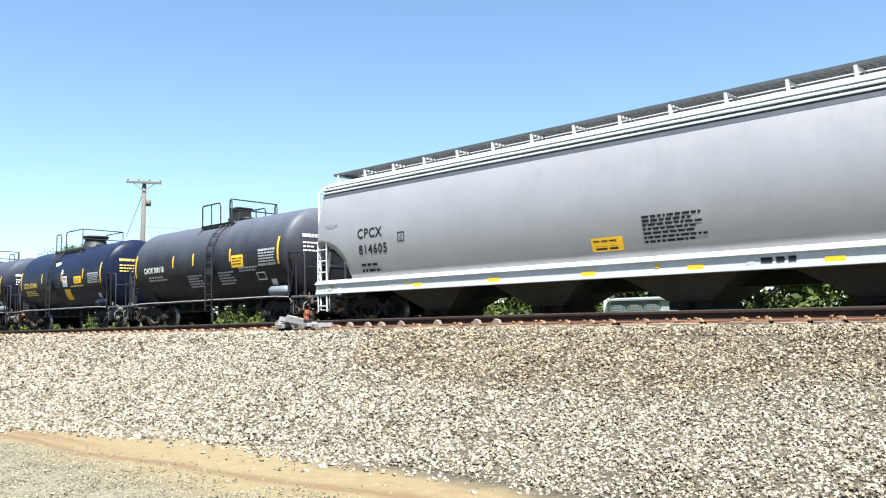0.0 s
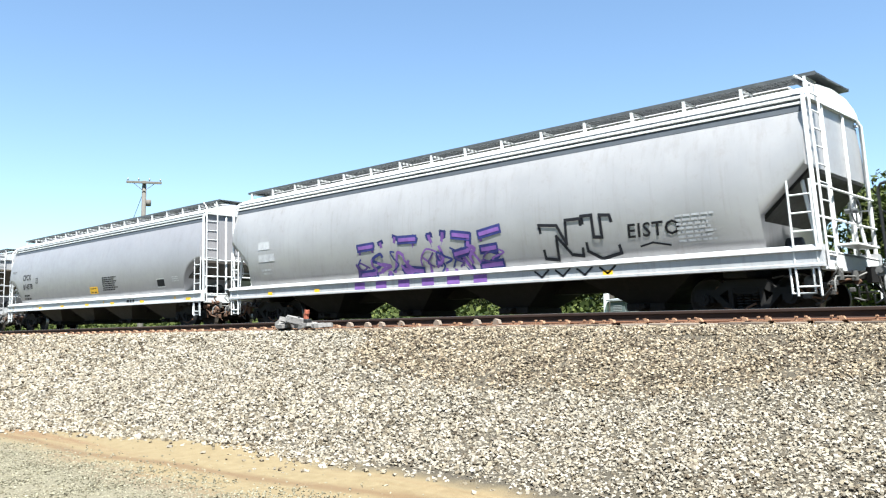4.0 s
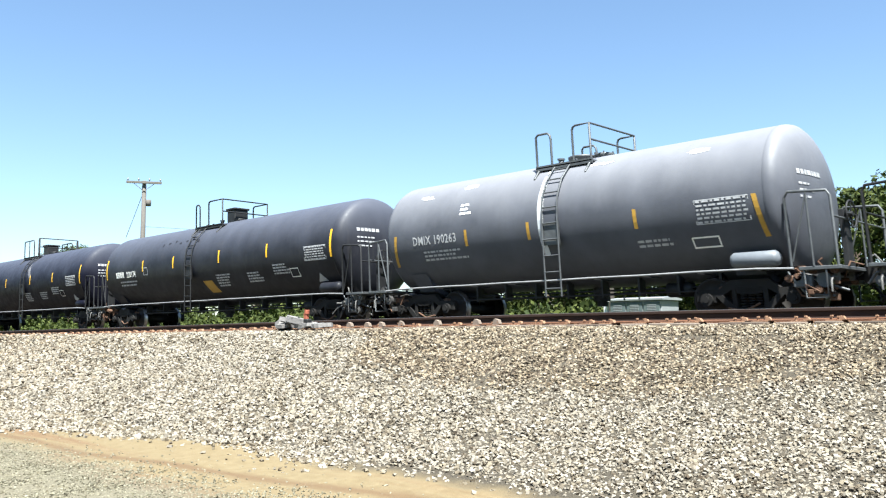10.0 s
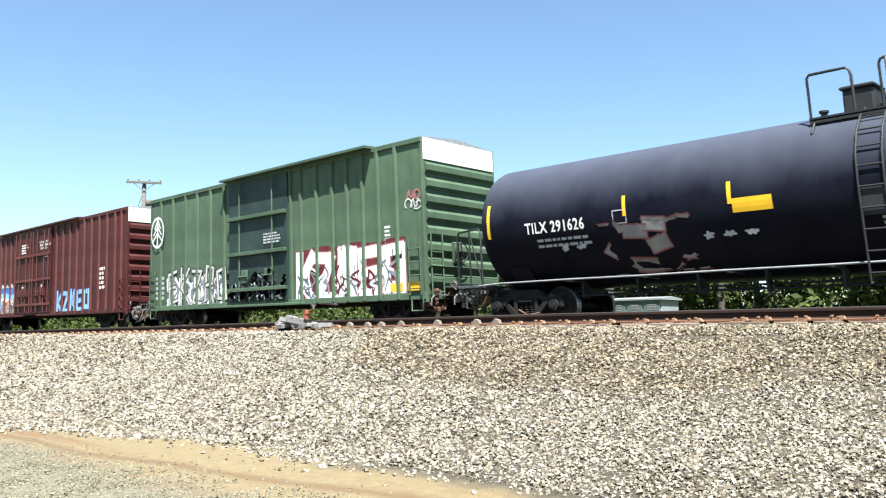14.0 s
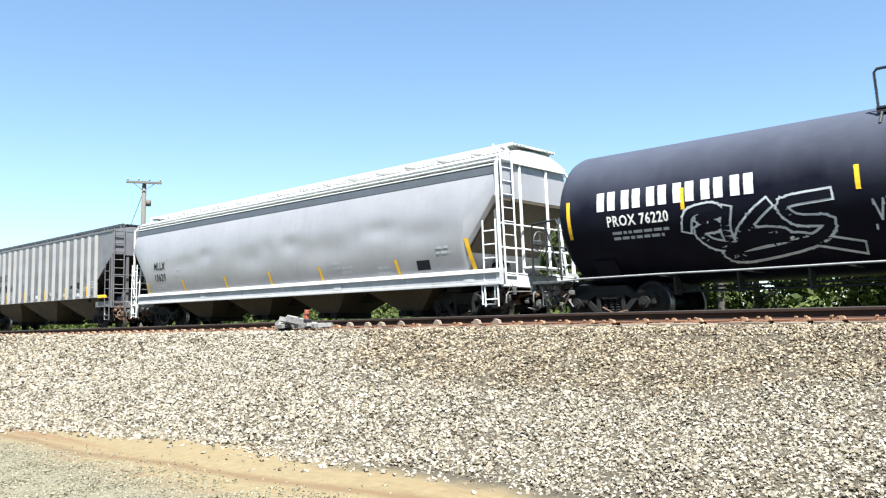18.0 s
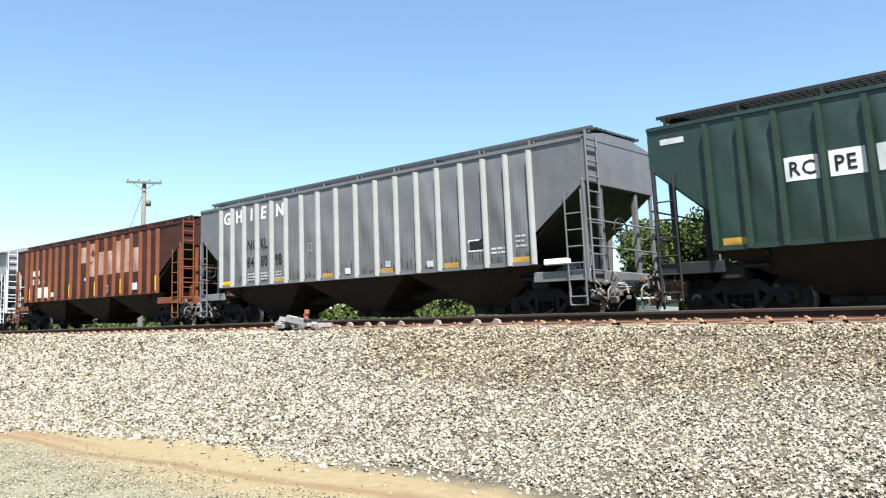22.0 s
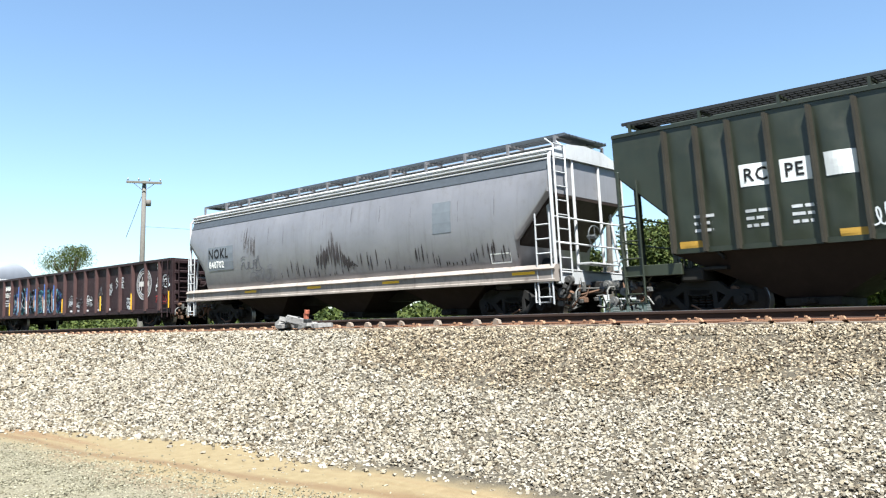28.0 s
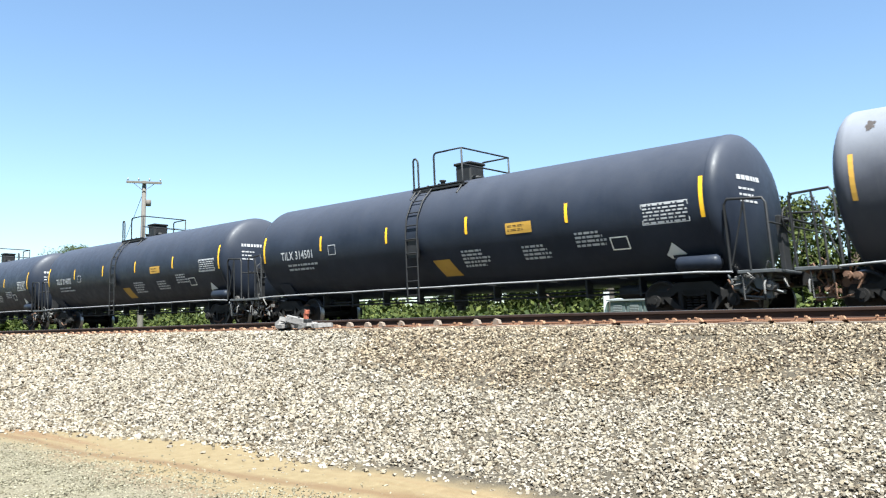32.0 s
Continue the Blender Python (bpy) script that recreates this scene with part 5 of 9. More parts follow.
# ---- boxcars and gondola ----
def boxcar(x, half, mat, label, posts, doors, over, top=5.15, low=0.72, tc=6.2, pull=None, white_top=True, post_mat=None, door_mat=None, rib_out=0.12, eave=0.33, rods=(0.22, 0.78)):
    """A tall boxcar: posts proud of the sheets, plug doors, a roof that overhangs between over[0] and over[1]."""
    car = thing("boxcar", label, "boxcar", "cars of the freight train", pose(x, 0, 0))
    y = 1.46
    for q in (-1, 1):
        part("side_wall", Mesh().box(-half, half, q * y, q * (y - 0.06), low, top), mat, car)
        key = "post%d%.2f%s" % (q, half, mat.name)
        me = shared(key, lambda: Mesh().prism([(-0.07, q * y), (-0.045, q * (y + 0.07)), (0.045, q * (y + 0.07)), (0.07, q * y)], low + 0.02, top - 0.08, "z"))
        for px in posts:
            part("side_post", me, post_mat or mat, car, "", pose(px, 0, 0))
        edges = [-half + 0.05] + sorted(posts) + [half - 0.05]
        for a, b in zip(edges, edges[1:]):
            if b - a > 0.35 and not any(d0 - 0.2 < (a + b) / 2 < d1 + 0.2 for d0, d1 in doors):
                kind = int(a * 3) % 3
                part("side_panel", bulged_panel(b - a - 0.12, low + 0.18, top - 0.15, q * (y + 0.001), q * (0.010, 0.020, 0.014)[kind], kind), mat, car, "", pose((a + b) / 2, 0, 0))
        part("side_sill", Mesh().box(-half, half, q * (y - 0.02), q * (y + 0.05), low - 0.02, low + 0.16, 0.01), mat, car)
        part("top_chord", Mesh().box(-half, half, q * (y - 0.02), q * (y + 0.055), top - 0.14, top, 0.01), mat, car)
        part("roof_overhang", Mesh().prism([(q * (y - 0.1), top - 0.02), (q * (y + eave), top - 0.04), (q * (y + eave), top + 0.035), (q * (y - 0.1), top + 0.06)], over[0], over[1], "x"), mat, car)
        for a, b in doors:
            d = part("door", Mesh().box(a, b, q * (y + 0.02), q * (y + 0.07), low + 0.14, top - 0.12, 0.012), door_mat or mat, car, "plug door with locking bars")
            for zz in (1.28, 2.5, 3.74):
                part("door_rib", Mesh().box(a + 0.03, b - 0.03, q * (y + 0.07), q * (y + rib_out), zz - 0.06, zz + 0.06, 0.01), post_mat or mat, d)
            for fx in rods:
                xx = a + (b - a) * fx
                m = Mesh()
                m.cyl((xx, q * (y + 0.14), low + 0.2), (xx, q * (y + 0.14), top - 0.2), 0.028, 8)
                part("lock_rod", m, post_mat or mat, d)
            for i, fx in enumerate((0.3, 0.7)):
                m, xx, zz = Mesh(), a + (b - a) * fx, low + 1.0
                m.box(xx - 0.18, xx + 0.18, q * (y + 0.08), q * (y + 0.15), zz - 0.22, zz + 0.22, 0.02)
                m.tube([(xx - 0.3, q * (y + 0.17), zz), (xx + 0.3, q * (y + 0.17), zz)], 0.025, 5)
                part("door_lever", m, mat, d)
            part("door_track", Mesh().box(a - 0.9, b + 0.9, q * (y + 0.05), q * (y + 0.16), low - 0.02, low + 0.06, 0.01), mat, car)
    part("roof", Mesh().prism([(-y, top - 0.03), (-y, top + 0.02), (0, top + 0.14), (y, top + 0.02), (y, top - 0.03)], -half, half, "x"), CHROME, car)
    part("floor", Mesh().box(-half, half, -y, y, low + 0.02, low + 0.12), BAY_DARK, car)
    part("center_sill", Mesh().box(-half + 0.3, half - 0.3, -0.24, 0.24, 0.66, low + 0.05, 0.02), IRON, car)
    for s in (-1, 1):
        e = s * half
        part("end_wall", Mesh().box(e, e - s * 0.05, -y + 0.06, y - 0.06, low, top), mat, car)
        for k in range(8):
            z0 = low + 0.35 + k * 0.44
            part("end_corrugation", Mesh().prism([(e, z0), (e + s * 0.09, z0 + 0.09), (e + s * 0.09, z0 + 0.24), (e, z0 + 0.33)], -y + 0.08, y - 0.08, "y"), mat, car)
        if white_top:
            part("end_panel", Mesh().box(e, e + s * 0.03, -y + 0.02, y - 0.02, top - 0.62, top - 0.01, 0.005), WHITE, car, "white-painted band at the top of the end")
        for q in (-1, 1):
            part("corner_post", Mesh().box(e - s * 0.08, e + s * 0.02, q * (y - 0.08), q * (y + 0.03), low - 0.1, top, 0.01), mat, car)
            part("sill_step", Mesh().tube([(e - s * 0.1, q * 1.5, low), (e - s * 0.1, q * 1.5, 0.4), (e - s * 0.55, q * 1.5, 0.4), (e - s * 0.55, q * 1.5, low)], 0.024, 5), mat, car)
            ladder(car, e - s * 0.34, 0.44, [(q * (y + 0.09), low + 0.1), (q * (y + 0.09), 2.4)], mat, 0.36)
        ob = ladder(car, 0, 0.44, [(0, low), (0, 2.5)], mat, 0.36)
        ob.matrix_basis = pose(e + s * 0.14, -1.15, 0, 0, 0, 90)
        part("end_platform", Mesh().box(e, e + s * 0.32, -0.9, 0.9, 1.02, 1.06, 0.005), GRATE, car)
        part("end_rail", Mesh().tube([(e + s * 0.16, -1.4, 1.6), (e + s * 0.16, 1.4, 1.6)], 0.022, 5), mat, car)
    brake_wheel(car, half + 0.3, -0.35, 2.0, BLACK)
    part("brake_housing", Mesh().box(half + 0.05, half + 0.2, -0.5, -0.2, 1.7, 2.3, 0.02), mat, car)
    running_gear(car, tc, pull or half + 0.8)

    def bulge(px, pz):
        for a, b in zip(edges, edges[1:]):
            if a <= px <= b and b - a > 0.35 and not any(d0 - 0.2 < (a + b) / 2 < d1 + 0.2 for d0, d1 in doors):
                kind = int(a * 3) % 3
                return bulge_at((px - (a + b) / 2) / (b - a - 0.12) + 0.5, (pz - low - 0.18) / (top - low - 0.33), (0.010, 0.020, 0.014)[kind], kind)
        return 0.0
    return car, Skin(car, lambda z: -y - 0.001, bulge)


def gondola(x, half, mat, label, top=2.73, low=0.62, tc=7.9, pull=None):
    car = thing("gondola_car", label, "gondola car", "cars of the freight train", pose(x, 0, 0))
    y = 1.42
    for q in (-1, 1):
        part("side_wall", Mesh().box(-half, half, q * y, q * (y - 0.05), low + 0.1, top - 0.05), mat, car)
        part("top_chord", Mesh().prism([(q * (y - 0.07), top - 0.10), (q * (y + 0.10), top - 0.10), (q * (y + 0.10), top), (q * (y - 0.07), top)], -half, half, "x"), mat, car)
        part("side_sill", Mesh().box(-half, half, q * (y - 0.05), q * (y + 0.06), low, low + 0.18, 0.01), mat, car)
        pm = GON_POST
        me = shared("gon_post%d" % q, lambda: Mesh().prism([(-0.09, q * y), (-0.06, q * (y + 0.11)), (0.06, q * (y + 0.11)), (0.09, q * y)], low + 0.1, top - 0.1, "z"))
        for k in range(17):
            part("side_post", me, pm, car, "", pose(-half + 0.95 + k * (2 * half - 1.9) / 16, 0, 0))
    part("floor", Mesh().box(-half, half, -y, y, low + 0.1, low + 0.2), mat, car)
    part("center_sill", Mesh().box(-half + 0.3, half - 0.3, -0.26, 0.26, 0.5, low + 0.1, 0.02), IRON, car)
    for s in (-1, 1):
        e = s * half
        part("end_wall", Mesh().box(e, e - s * 0.05, -y + 0.05, y - 0.05, low, top), mat, car)
        for k in range(5):
            z0 = low + 0.3 + k * 0.40
            part("end_rib", Mesh().box(e, e + s * 0.12, -y + 0.03, y - 0.03, z0, z0 + 0.14, 0.02), mat, car)
        for q in (-1, 1):
            part("corner_post", Mesh().box(e - s * 0.1, e + s * 0.1, q * (y - 0.1), q * (y + 0.06), low - 0.05, top, 0.015), mat, car)
            ladder(car, e - s * 0.34, 0.44, [(q * (y + 0.15), 0.45), (q * (y + 0.15), top - 0.1)], mat, 0.38)
        ob = ladder(car, 0, 0.44, [(0, low), (0, top - 0.1)], mat, 0.38)
        ob.matrix_basis = pose(e + s * 0.2, -1.05, 0, 0, 0, 90)
        part("end_rail", Mesh().tube([(e + s * 0.25, -1.3, 1.2), (e + s * 0.25, 1.3, 1.2)], 0.024, 5), mat, car)
    brake_wheel(car, half + 0.3, -0.4, 1.9, mat)
    running_gear(car, tc, pull or half + 0.9)
    return car, Skin(car, lambda z: -y)


# ---- ground: one sheet with the banked ballast beds ----
def sag(x):
    """The near track dips gently along the line."""
    return float(np.interp(x, (-90, -60, -38, -23, -15, -9), (-0.30, -0.28, -0.20, -0.095, -0.03, 0.0)))


def ground_z(x, y):
    """Height of the ground across the line: dirt lane, ballast bank, two track beds, meadow."""
    prof = [(-4000, -1.9), (-30, -1.75), (-16, -1.66), (-12.0, -1.65), (-11.2, -1.6), (-8.6, -0.92), (-6.45, -0.17), (-6.1, -0.125), (-5.3, -0.10), (-2.9, -0.10), (-2.2, -0.22), (-1.6, -0.21), (1.6, -0.21), (2.4, -0.3), (4.6, -0.75), (9, -0.7), (30, -0.45), (80, -0.2), (4000, 0.1)]
    if y <= prof[0][0]:
        return prof[0][1]
    for (a, za), (b, zb) in zip(prof, prof[1:]):
        if y <= b:
            z = za + (zb - za) * (y - a) / (b - a)
            break
    else:
        z = prof[-1][1]
    z += sag(x) * min(1.0, max(0.0, (y + 10.5) / 4.0)) * min(1.0, max(0.0, (-2.2 - y) / 0.7))
    bumpy = 0.05 * noise.noise((x * 0.45, y * 0.45, 3.1)) + 0.02 * noise.noise((x * 1.7, y * 1.7, 9.0))
    if -11.6 < y < -6.6:
        bumpy *= 1.6
    elif -6.6 <= y < 2.5:
        bumpy *= 0.25
    return z + bumpy


def spread(lo, hi, near_lo, near_hi, step, grow=1.35):
    vals = list(np.arange(near_lo, near_hi + step * 0.5, step))
    d, v = step, near_lo
    while v > lo:
        d *= grow
        v -= d
        vals.insert(0, max(v, lo))
    d, v = step, vals[-1]
    while v < hi:
        d *= grow
        v += d
        vals.append(min(v, hi))
    return vals


def ground_material():
    m, nt, b = nodes_of("earth", 0.95)
    v = coords(nt)
    sep = nt.nodes.new("ShaderNodeSeparateXYZ")
    nt.links.new(v, sep.inputs[0])
    y = sep.outputs["Y"]
    n1, n2, n3 = noise_node(nt, v, 0.9, 6), noise_node(nt, v, 9.0, 6), noise_node(nt, v, 60.0, 4)
    wob = nt.nodes.new("ShaderNodeMath")
    wob.operation = "MULTIPLY_ADD"
    wob.inputs[1].default_value = 1.1
    nt.links.new(n1, wob.inputs[0])
    nt.links.new(y, wob.inputs[2])
    yy = wob.outputs[0]
    sand = blend(nt, span(nt, n2, 0.3, 0.7), (0.12, 0.0886, 0.0447), (0.153, 0.118, 0.0645))
    clay = blend(nt, span(nt, n2, 0.3, 0.7), (0.0946, 0.0547, 0.0261), (0.137, 0.0912, 0.0474))
    lane = blend(nt, span(nt, noise_node(nt, scaled(nt, v, (0.10, 1.6, 1.0)), 1.0, 4), 0.47, 0.62), sand, clay)
    line = nt.nodes.new("ShaderNodeMath")
    line.operation = "MULTIPLY_ADD"
    line.inputs[1].default_value, line.inputs[2].default_value = 0.15, -11.0
    nt.links.new(sep.outputs["X"], line.inputs[0])
    bend = nt.nodes.new("ShaderNodeMath")
    bend.operation = "MAXIMUM"
    bend.inputs[1].default_value = -12.62
    nt.links.new(line.outputs[0], bend.inputs[0])
    off = nt.nodes.new("ShaderNodeMath")
    off.operation = "SUBTRACT"
    nt.links.new(y, off.inputs[0])
    nt.links.new(bend.outputs[0], off.inputs[1])
    gap = nt.nodes.new("ShaderNodeMath")
    gap.operation = "ABSOLUTE"
    nt.links.new(off.outputs[0], gap.inputs[0])
    sway = nt.nodes.new("ShaderNodeMath")
    sway.operation = "MULTIPLY_ADD"
    sway.inputs[1].default_value = 0.35
    nt.links.new(noise_node(nt, scaled(nt, v, (0.6, 2.5, 1.0)), 1.5, 6), sway.inputs[0])
    nt.links.new(gap.outputs[0], sway.inputs[2])
    grit = blend(nt, span(nt, n3, 0.35, 0.65), (0.0671, 0.0602, 0.0404), (0.151, 0.138, 0.101))
    lane = blend(nt, span(nt, yy, -12.0, -12.75, 0.0, 0.85), lane, grit)
    lane = blend(nt, span(nt, sway.outputs[0], 0.20, 0.36, 0.75, 0.0), lane, (0.0903, 0.0533, 0.0258))
    # Bed between the loose stones, darkened to paint shade into their gaps.
    stone = blend(nt, span(nt, n3, 0.35, 0.65), (0.0215, 0.0172, 0.012), (0.0602, 0.0499, 0.0344))
    base = blend(nt, span(nt, yy, -10.75, -10.45), lane, stone)
    meadow = blend(nt, span(nt, n2, 0.35, 0.65), (0.0688, 0.112, 0.0258), (0.129, 0.159, 0.0473))
    base = blend(nt, span(nt, yy, 4.1, 5.0), base, meadow)
    # Unseen ground behind the viewer, made meadow too, to lessen bounced light.
    base = blend(nt, span(nt, yy, -19.5, -20.5), base, meadow)
    nt.links.new(base, b.inputs["Base Color"])
    bump(nt, b, n3, 0.5, 0.03)
    return m


def build_ground():
    xs = spread(-3000, 3000, -48, 6, 0.5)
    ys = spread(-3000, 3000, -18, 10, 0.28)
    nx = len(xs)
    vs = [(x, y, ground_z(x, y)) for y in ys for x in xs]
    fs = [(j * nx + i, j * nx + i + 1, (j + 1) * nx + i + 1, (j + 1) * nx + i) for j in range(len(ys) - 1) for i in range(nx - 1)]
    m = Mesh().add(vs, fs, True)
    g = part("ground", m, ground_material())
    tagged(g, "sandy lane, gravel bank and meadow in bright sun", "ground", kind="structure")


STONE = pieces("ballast_stone", [(0.0516, 0.0378, 0.0241), (0.215, 0.183, 0.133), (0.327, 0.292, 0.237), (0.0619, 0.0464, 0.0301), (0.31, 0.284, 0.241), (0.155, 0.129, 0.0946), (0.301, 0.271, 0.225), (0.0946, 0.0757, 0.0516), (0.267, 0.239, 0.193)])
STONE_OLD = pieces("weathered_stone", [(0.0224, 0.0146, 0.00946), (0.172, 0.131, 0.0843), (0.292, 0.241, 0.172), (0.0292, 0.0198, 0.0129), (0.37, 0.318, 0.241), (0.0516, 0.0361, 0.0232), (0.284, 0.232, 0.163), (0.0344, 0.0241, 0.0155)])
PEBBLE = pieces("lane_pebble", [(0.053, 0.047, 0.0305), (0.176, 0.159, 0.111), (0.236, 0.218, 0.161), (0.0937, 0.0797, 0.0472)])


def stones(name, xs, ys, zs, size, mat, label, flat=0.62, seed=3):
    """One heap of crushed stones: a skewed, broken block each, with flat faces."""
    rng = np.random.default_rng(seed)
    base = np.array([(i & 1, i >> 1 & 1, i >> 2) for i in range(8)]) * 1.25 - 0.625
    tri = np.array([(0, 2, 3), (0, 3, 1), (4, 5, 7), (4, 7, 6), (0, 1, 5), (0, 5, 4), (2, 6, 7), (2, 7, 3), (0, 4, 6), (0, 6, 2), (1, 3, 7), (1, 7, 5)])
    n = len(xs)
    v = base[None] * (1 + rng.uniform(-0.45, 0.3, (n, 8, 1))) + rng.uniform(-0.16, 0.16, (n, 8, 3))
    v = v * np.stack([rng.uniform(0.75, 1.35, n), rng.uniform(0.7, 1.2, n), rng.uniform(0.55, 1.0, n) * flat * 1.3], 1)[:, None]
    for ax in range(3):
        a = rng.uniform(0, 2 * np.pi, n) if ax == 2 else rng.normal(0, 0.5, n)
        c, s = np.cos(a)[:, None], np.sin(a)[:, None]
        i, j = [(1, 2), (0, 2), (0, 1)][ax]
        vi, vj = v[:, :, i].copy(), v[:, :, j].copy()
        v[:, :, i], v[:, :, j] = c * vi - s * vj, s * vi + c * vj
    v = v * (size / 2)[:, None, None] + np.stack([xs, ys, zs], 1)[:, None]
    f = (tri[None] + 8 * np.arange(n)[:, None, None]).reshape(-1, 3)
    me = bpy.data.meshes.new(name)
    me.vertices.add(8 * n)
    me.vertices.foreach_set("co", v.reshape(-1).astype(np.float32))
    me.loops.add(f.size)
    me.loops.foreach_set("vertex_index", f.reshape(-1).astype(np.int32))
    me.polygons.add(len(f))
    me.polygons.foreach_set("loop_start", np.arange(0, f.size, 3, dtype=np.int32))
    me.polygons.foreach_set("use_smooth", np.zeros(len(f), dtype=bool))
    me.update(calc_edges=True)
    me.materials.append(mat)
    return tagged(new(name, me), label, "gravel", kind="stuff")


def scatter_ballast():
    rng = np.random.default_rng(11)

    def field(x0, x1, y0, y1, pitch, jitter=0.5):
        gx, gy = np.meshgrid(np.arange(x0, x1, pitch), np.arange(y0, y1, pitch * 0.92))
        gx, gy = gx.ravel(), gy.ravel()
        return gx + rng.uniform(-jitter, jitter, gx.size) * pitch, gy + rng.uniform(-jitter, jitter, gx.size) * pitch

    new_x, new_y, new_s, old_x, old_y, old_s = [], [], [], [], [], []
    for x0, x1, pitch in ((-5.5, 0.2, 0.035), (-9.0, -5.5, 0.042), (-18.0, -9.0, 0.052), (-30.0, -18.0, 0.072), (-48.0, -30.0, 0.11)):
        x, y = field(x0, x1, -12.6, -5.16, pitch)
        # the foot of the bank wanders
        foot = np.interp(x, (-30, -14.5, -12.9, -11.1, -8.8, -7.0, -5.5, -4.6, 0), (-12.5, -12.3, -11.72, -11.36, -11.22, -11.08, -10.98, -10.94, -10.7)) + 0.05 * np.sin(x * 1.9 + 1)
        keep = y > foot - rng.exponential(0.12, x.size)
        x, y = x[keep], y[keep]
        s = pitch * rng.uniform(0.85, 1.6, x.size)
        # older, browner stone lies on the upper bank near the viewer's right
        edge = np.interp(x, (-18, -12.3, -11.3, -9.5, -7.1, -5.7, -4.75, -3.8, -2.7, 0), (-5.6, -6.6, -7.7, -8.4, -8.6, -8.7, -8.5, -7.9, -7.95, -7.9)) + 0.15 * np.sin(x * 1.8)
        old = (y > edge + rng.normal(0, 0.12, x.size)) & (y < -5.2)
        # and is strewn more and more thickly along the far bank
        old |= rng.uniform(0, 1, x.size) < np.interp(x, (-40, -17), (0.9, 0.0))
        new_x.append(x[~old]), new_y.append(y[~old]), new_s.append(s[~old])
        old_x.append(x[old]), old_y.append(y[old]), old_s.append(s[old])
    for nm, xs, ys, ss, mat, lab in (("ballast", new_x, new_y, new_s, STONE, "pale crushed stone on the bank"), ("ballast", old_x, old_y, old_s, STONE_OLD, "older brown-stained crushed stone near the rail")):
        x, y, s = np.concatenate(xs), np.concatenate(ys), np.concatenate(ss)
        z = np.array([ground_z(a, b) for a, b in zip(x, y)]) + s * rng.uniform(-0.12, 0.34, x.size)
        stones(nm, x, y, z, s, mat, lab, seed=len(x))
    # fine grit on the lane, a few strays
    x, y = rng.uniform(-16, -3.5, 42000), rng.uniform(-15.2, -11.6, 42000)
    keep = (y < np.interp(x, (-16, -12.3, -10.2, -8.3, -6.3), (-13.9, -13.1, -12.8, -12.65, -12.4)) + rng.normal(0, 0.25, x.size)) | (rng.uniform(0, 1, x.size) < 0.02)
    x, y = x[keep], y[keep]
    s = rng.uniform(0.012, 0.032, x.size)
    z = np.array([ground_z(a, b) for a, b in zip(x, y)]) + s * 0.1
    stones("grit", x, y, z, s, PEBBLE, "fine grey gravel strewn on the sandy lane", seed=5)


# ---- the two tracks ----
RAIL_RUST = paint("rail_rust", (0.0223, 0.0112, 0.00791), 0.75, (0.035, 0.022, 0.017), 0.6, 0.25, 0.0)
RAIL_TOP = plain("rail_worn", (0.42, 0.40, 0.38), 0.3, 1.0, 0.15)
# Rust, brightened to put the light that the flange catches into the colour.
FOOT_RUST_LIT = paint("foot_rust", (0.11, 0.046, 0.022), 0.85, (0.06, 0.03, 0.02), 0.5, 0.3, 0.0)
PLATE = paint("plate_rust", (0.186, 0.107, 0.0651), 0.8, (0.10, 0.05, 0.03), 0.5, 0.3, 0.0)
TIE = pieces("tie_wood", [(0.0516, 0.0387, 0.0301), (0.112, 0.086, 0.0688), (0.172, 0.138, 0.112), (0.0774, 0.0602, 0.0473)], 0.9, False, 25.0)
RAIL_PROF = [(-0.075, 0), (0.075, 0), (0.075, 0.012), (0.02, 0.03), (0.012, 0.05), (0.012, 0.125), (0.037, 0.135), (0.037, 0.168), (0.030, 0.178), (-0.030, 0.178), (-0.037, 0.168), (-0.037, 0.135), (-0.012, 0.125), (-0.012, 0.05), (-0.02, 0.03), (-0.075, 0.012)]


CLIP = plain("anchor_iron", (0.16, 0.125, 0.10), 0.8, 0.0, 0.3)
# where the ties lie under the near rail, and those that bear a heavy block against it
TIE_SPOTS = [-14.6, -14.0, -13.57, -13.0, -12.5, -11.83, -11.36, -10.82, -10.29, -9.84, -9.31, -8.76, -8.26, -7.82, -7.25, -6.74, -6.29, -5.59, -5.25, -4.68, -4.19, -3.62]
BLOCKED = (-14.6, -14.0, -13.57, -13.0, -11.83, -10.82, -10.29)


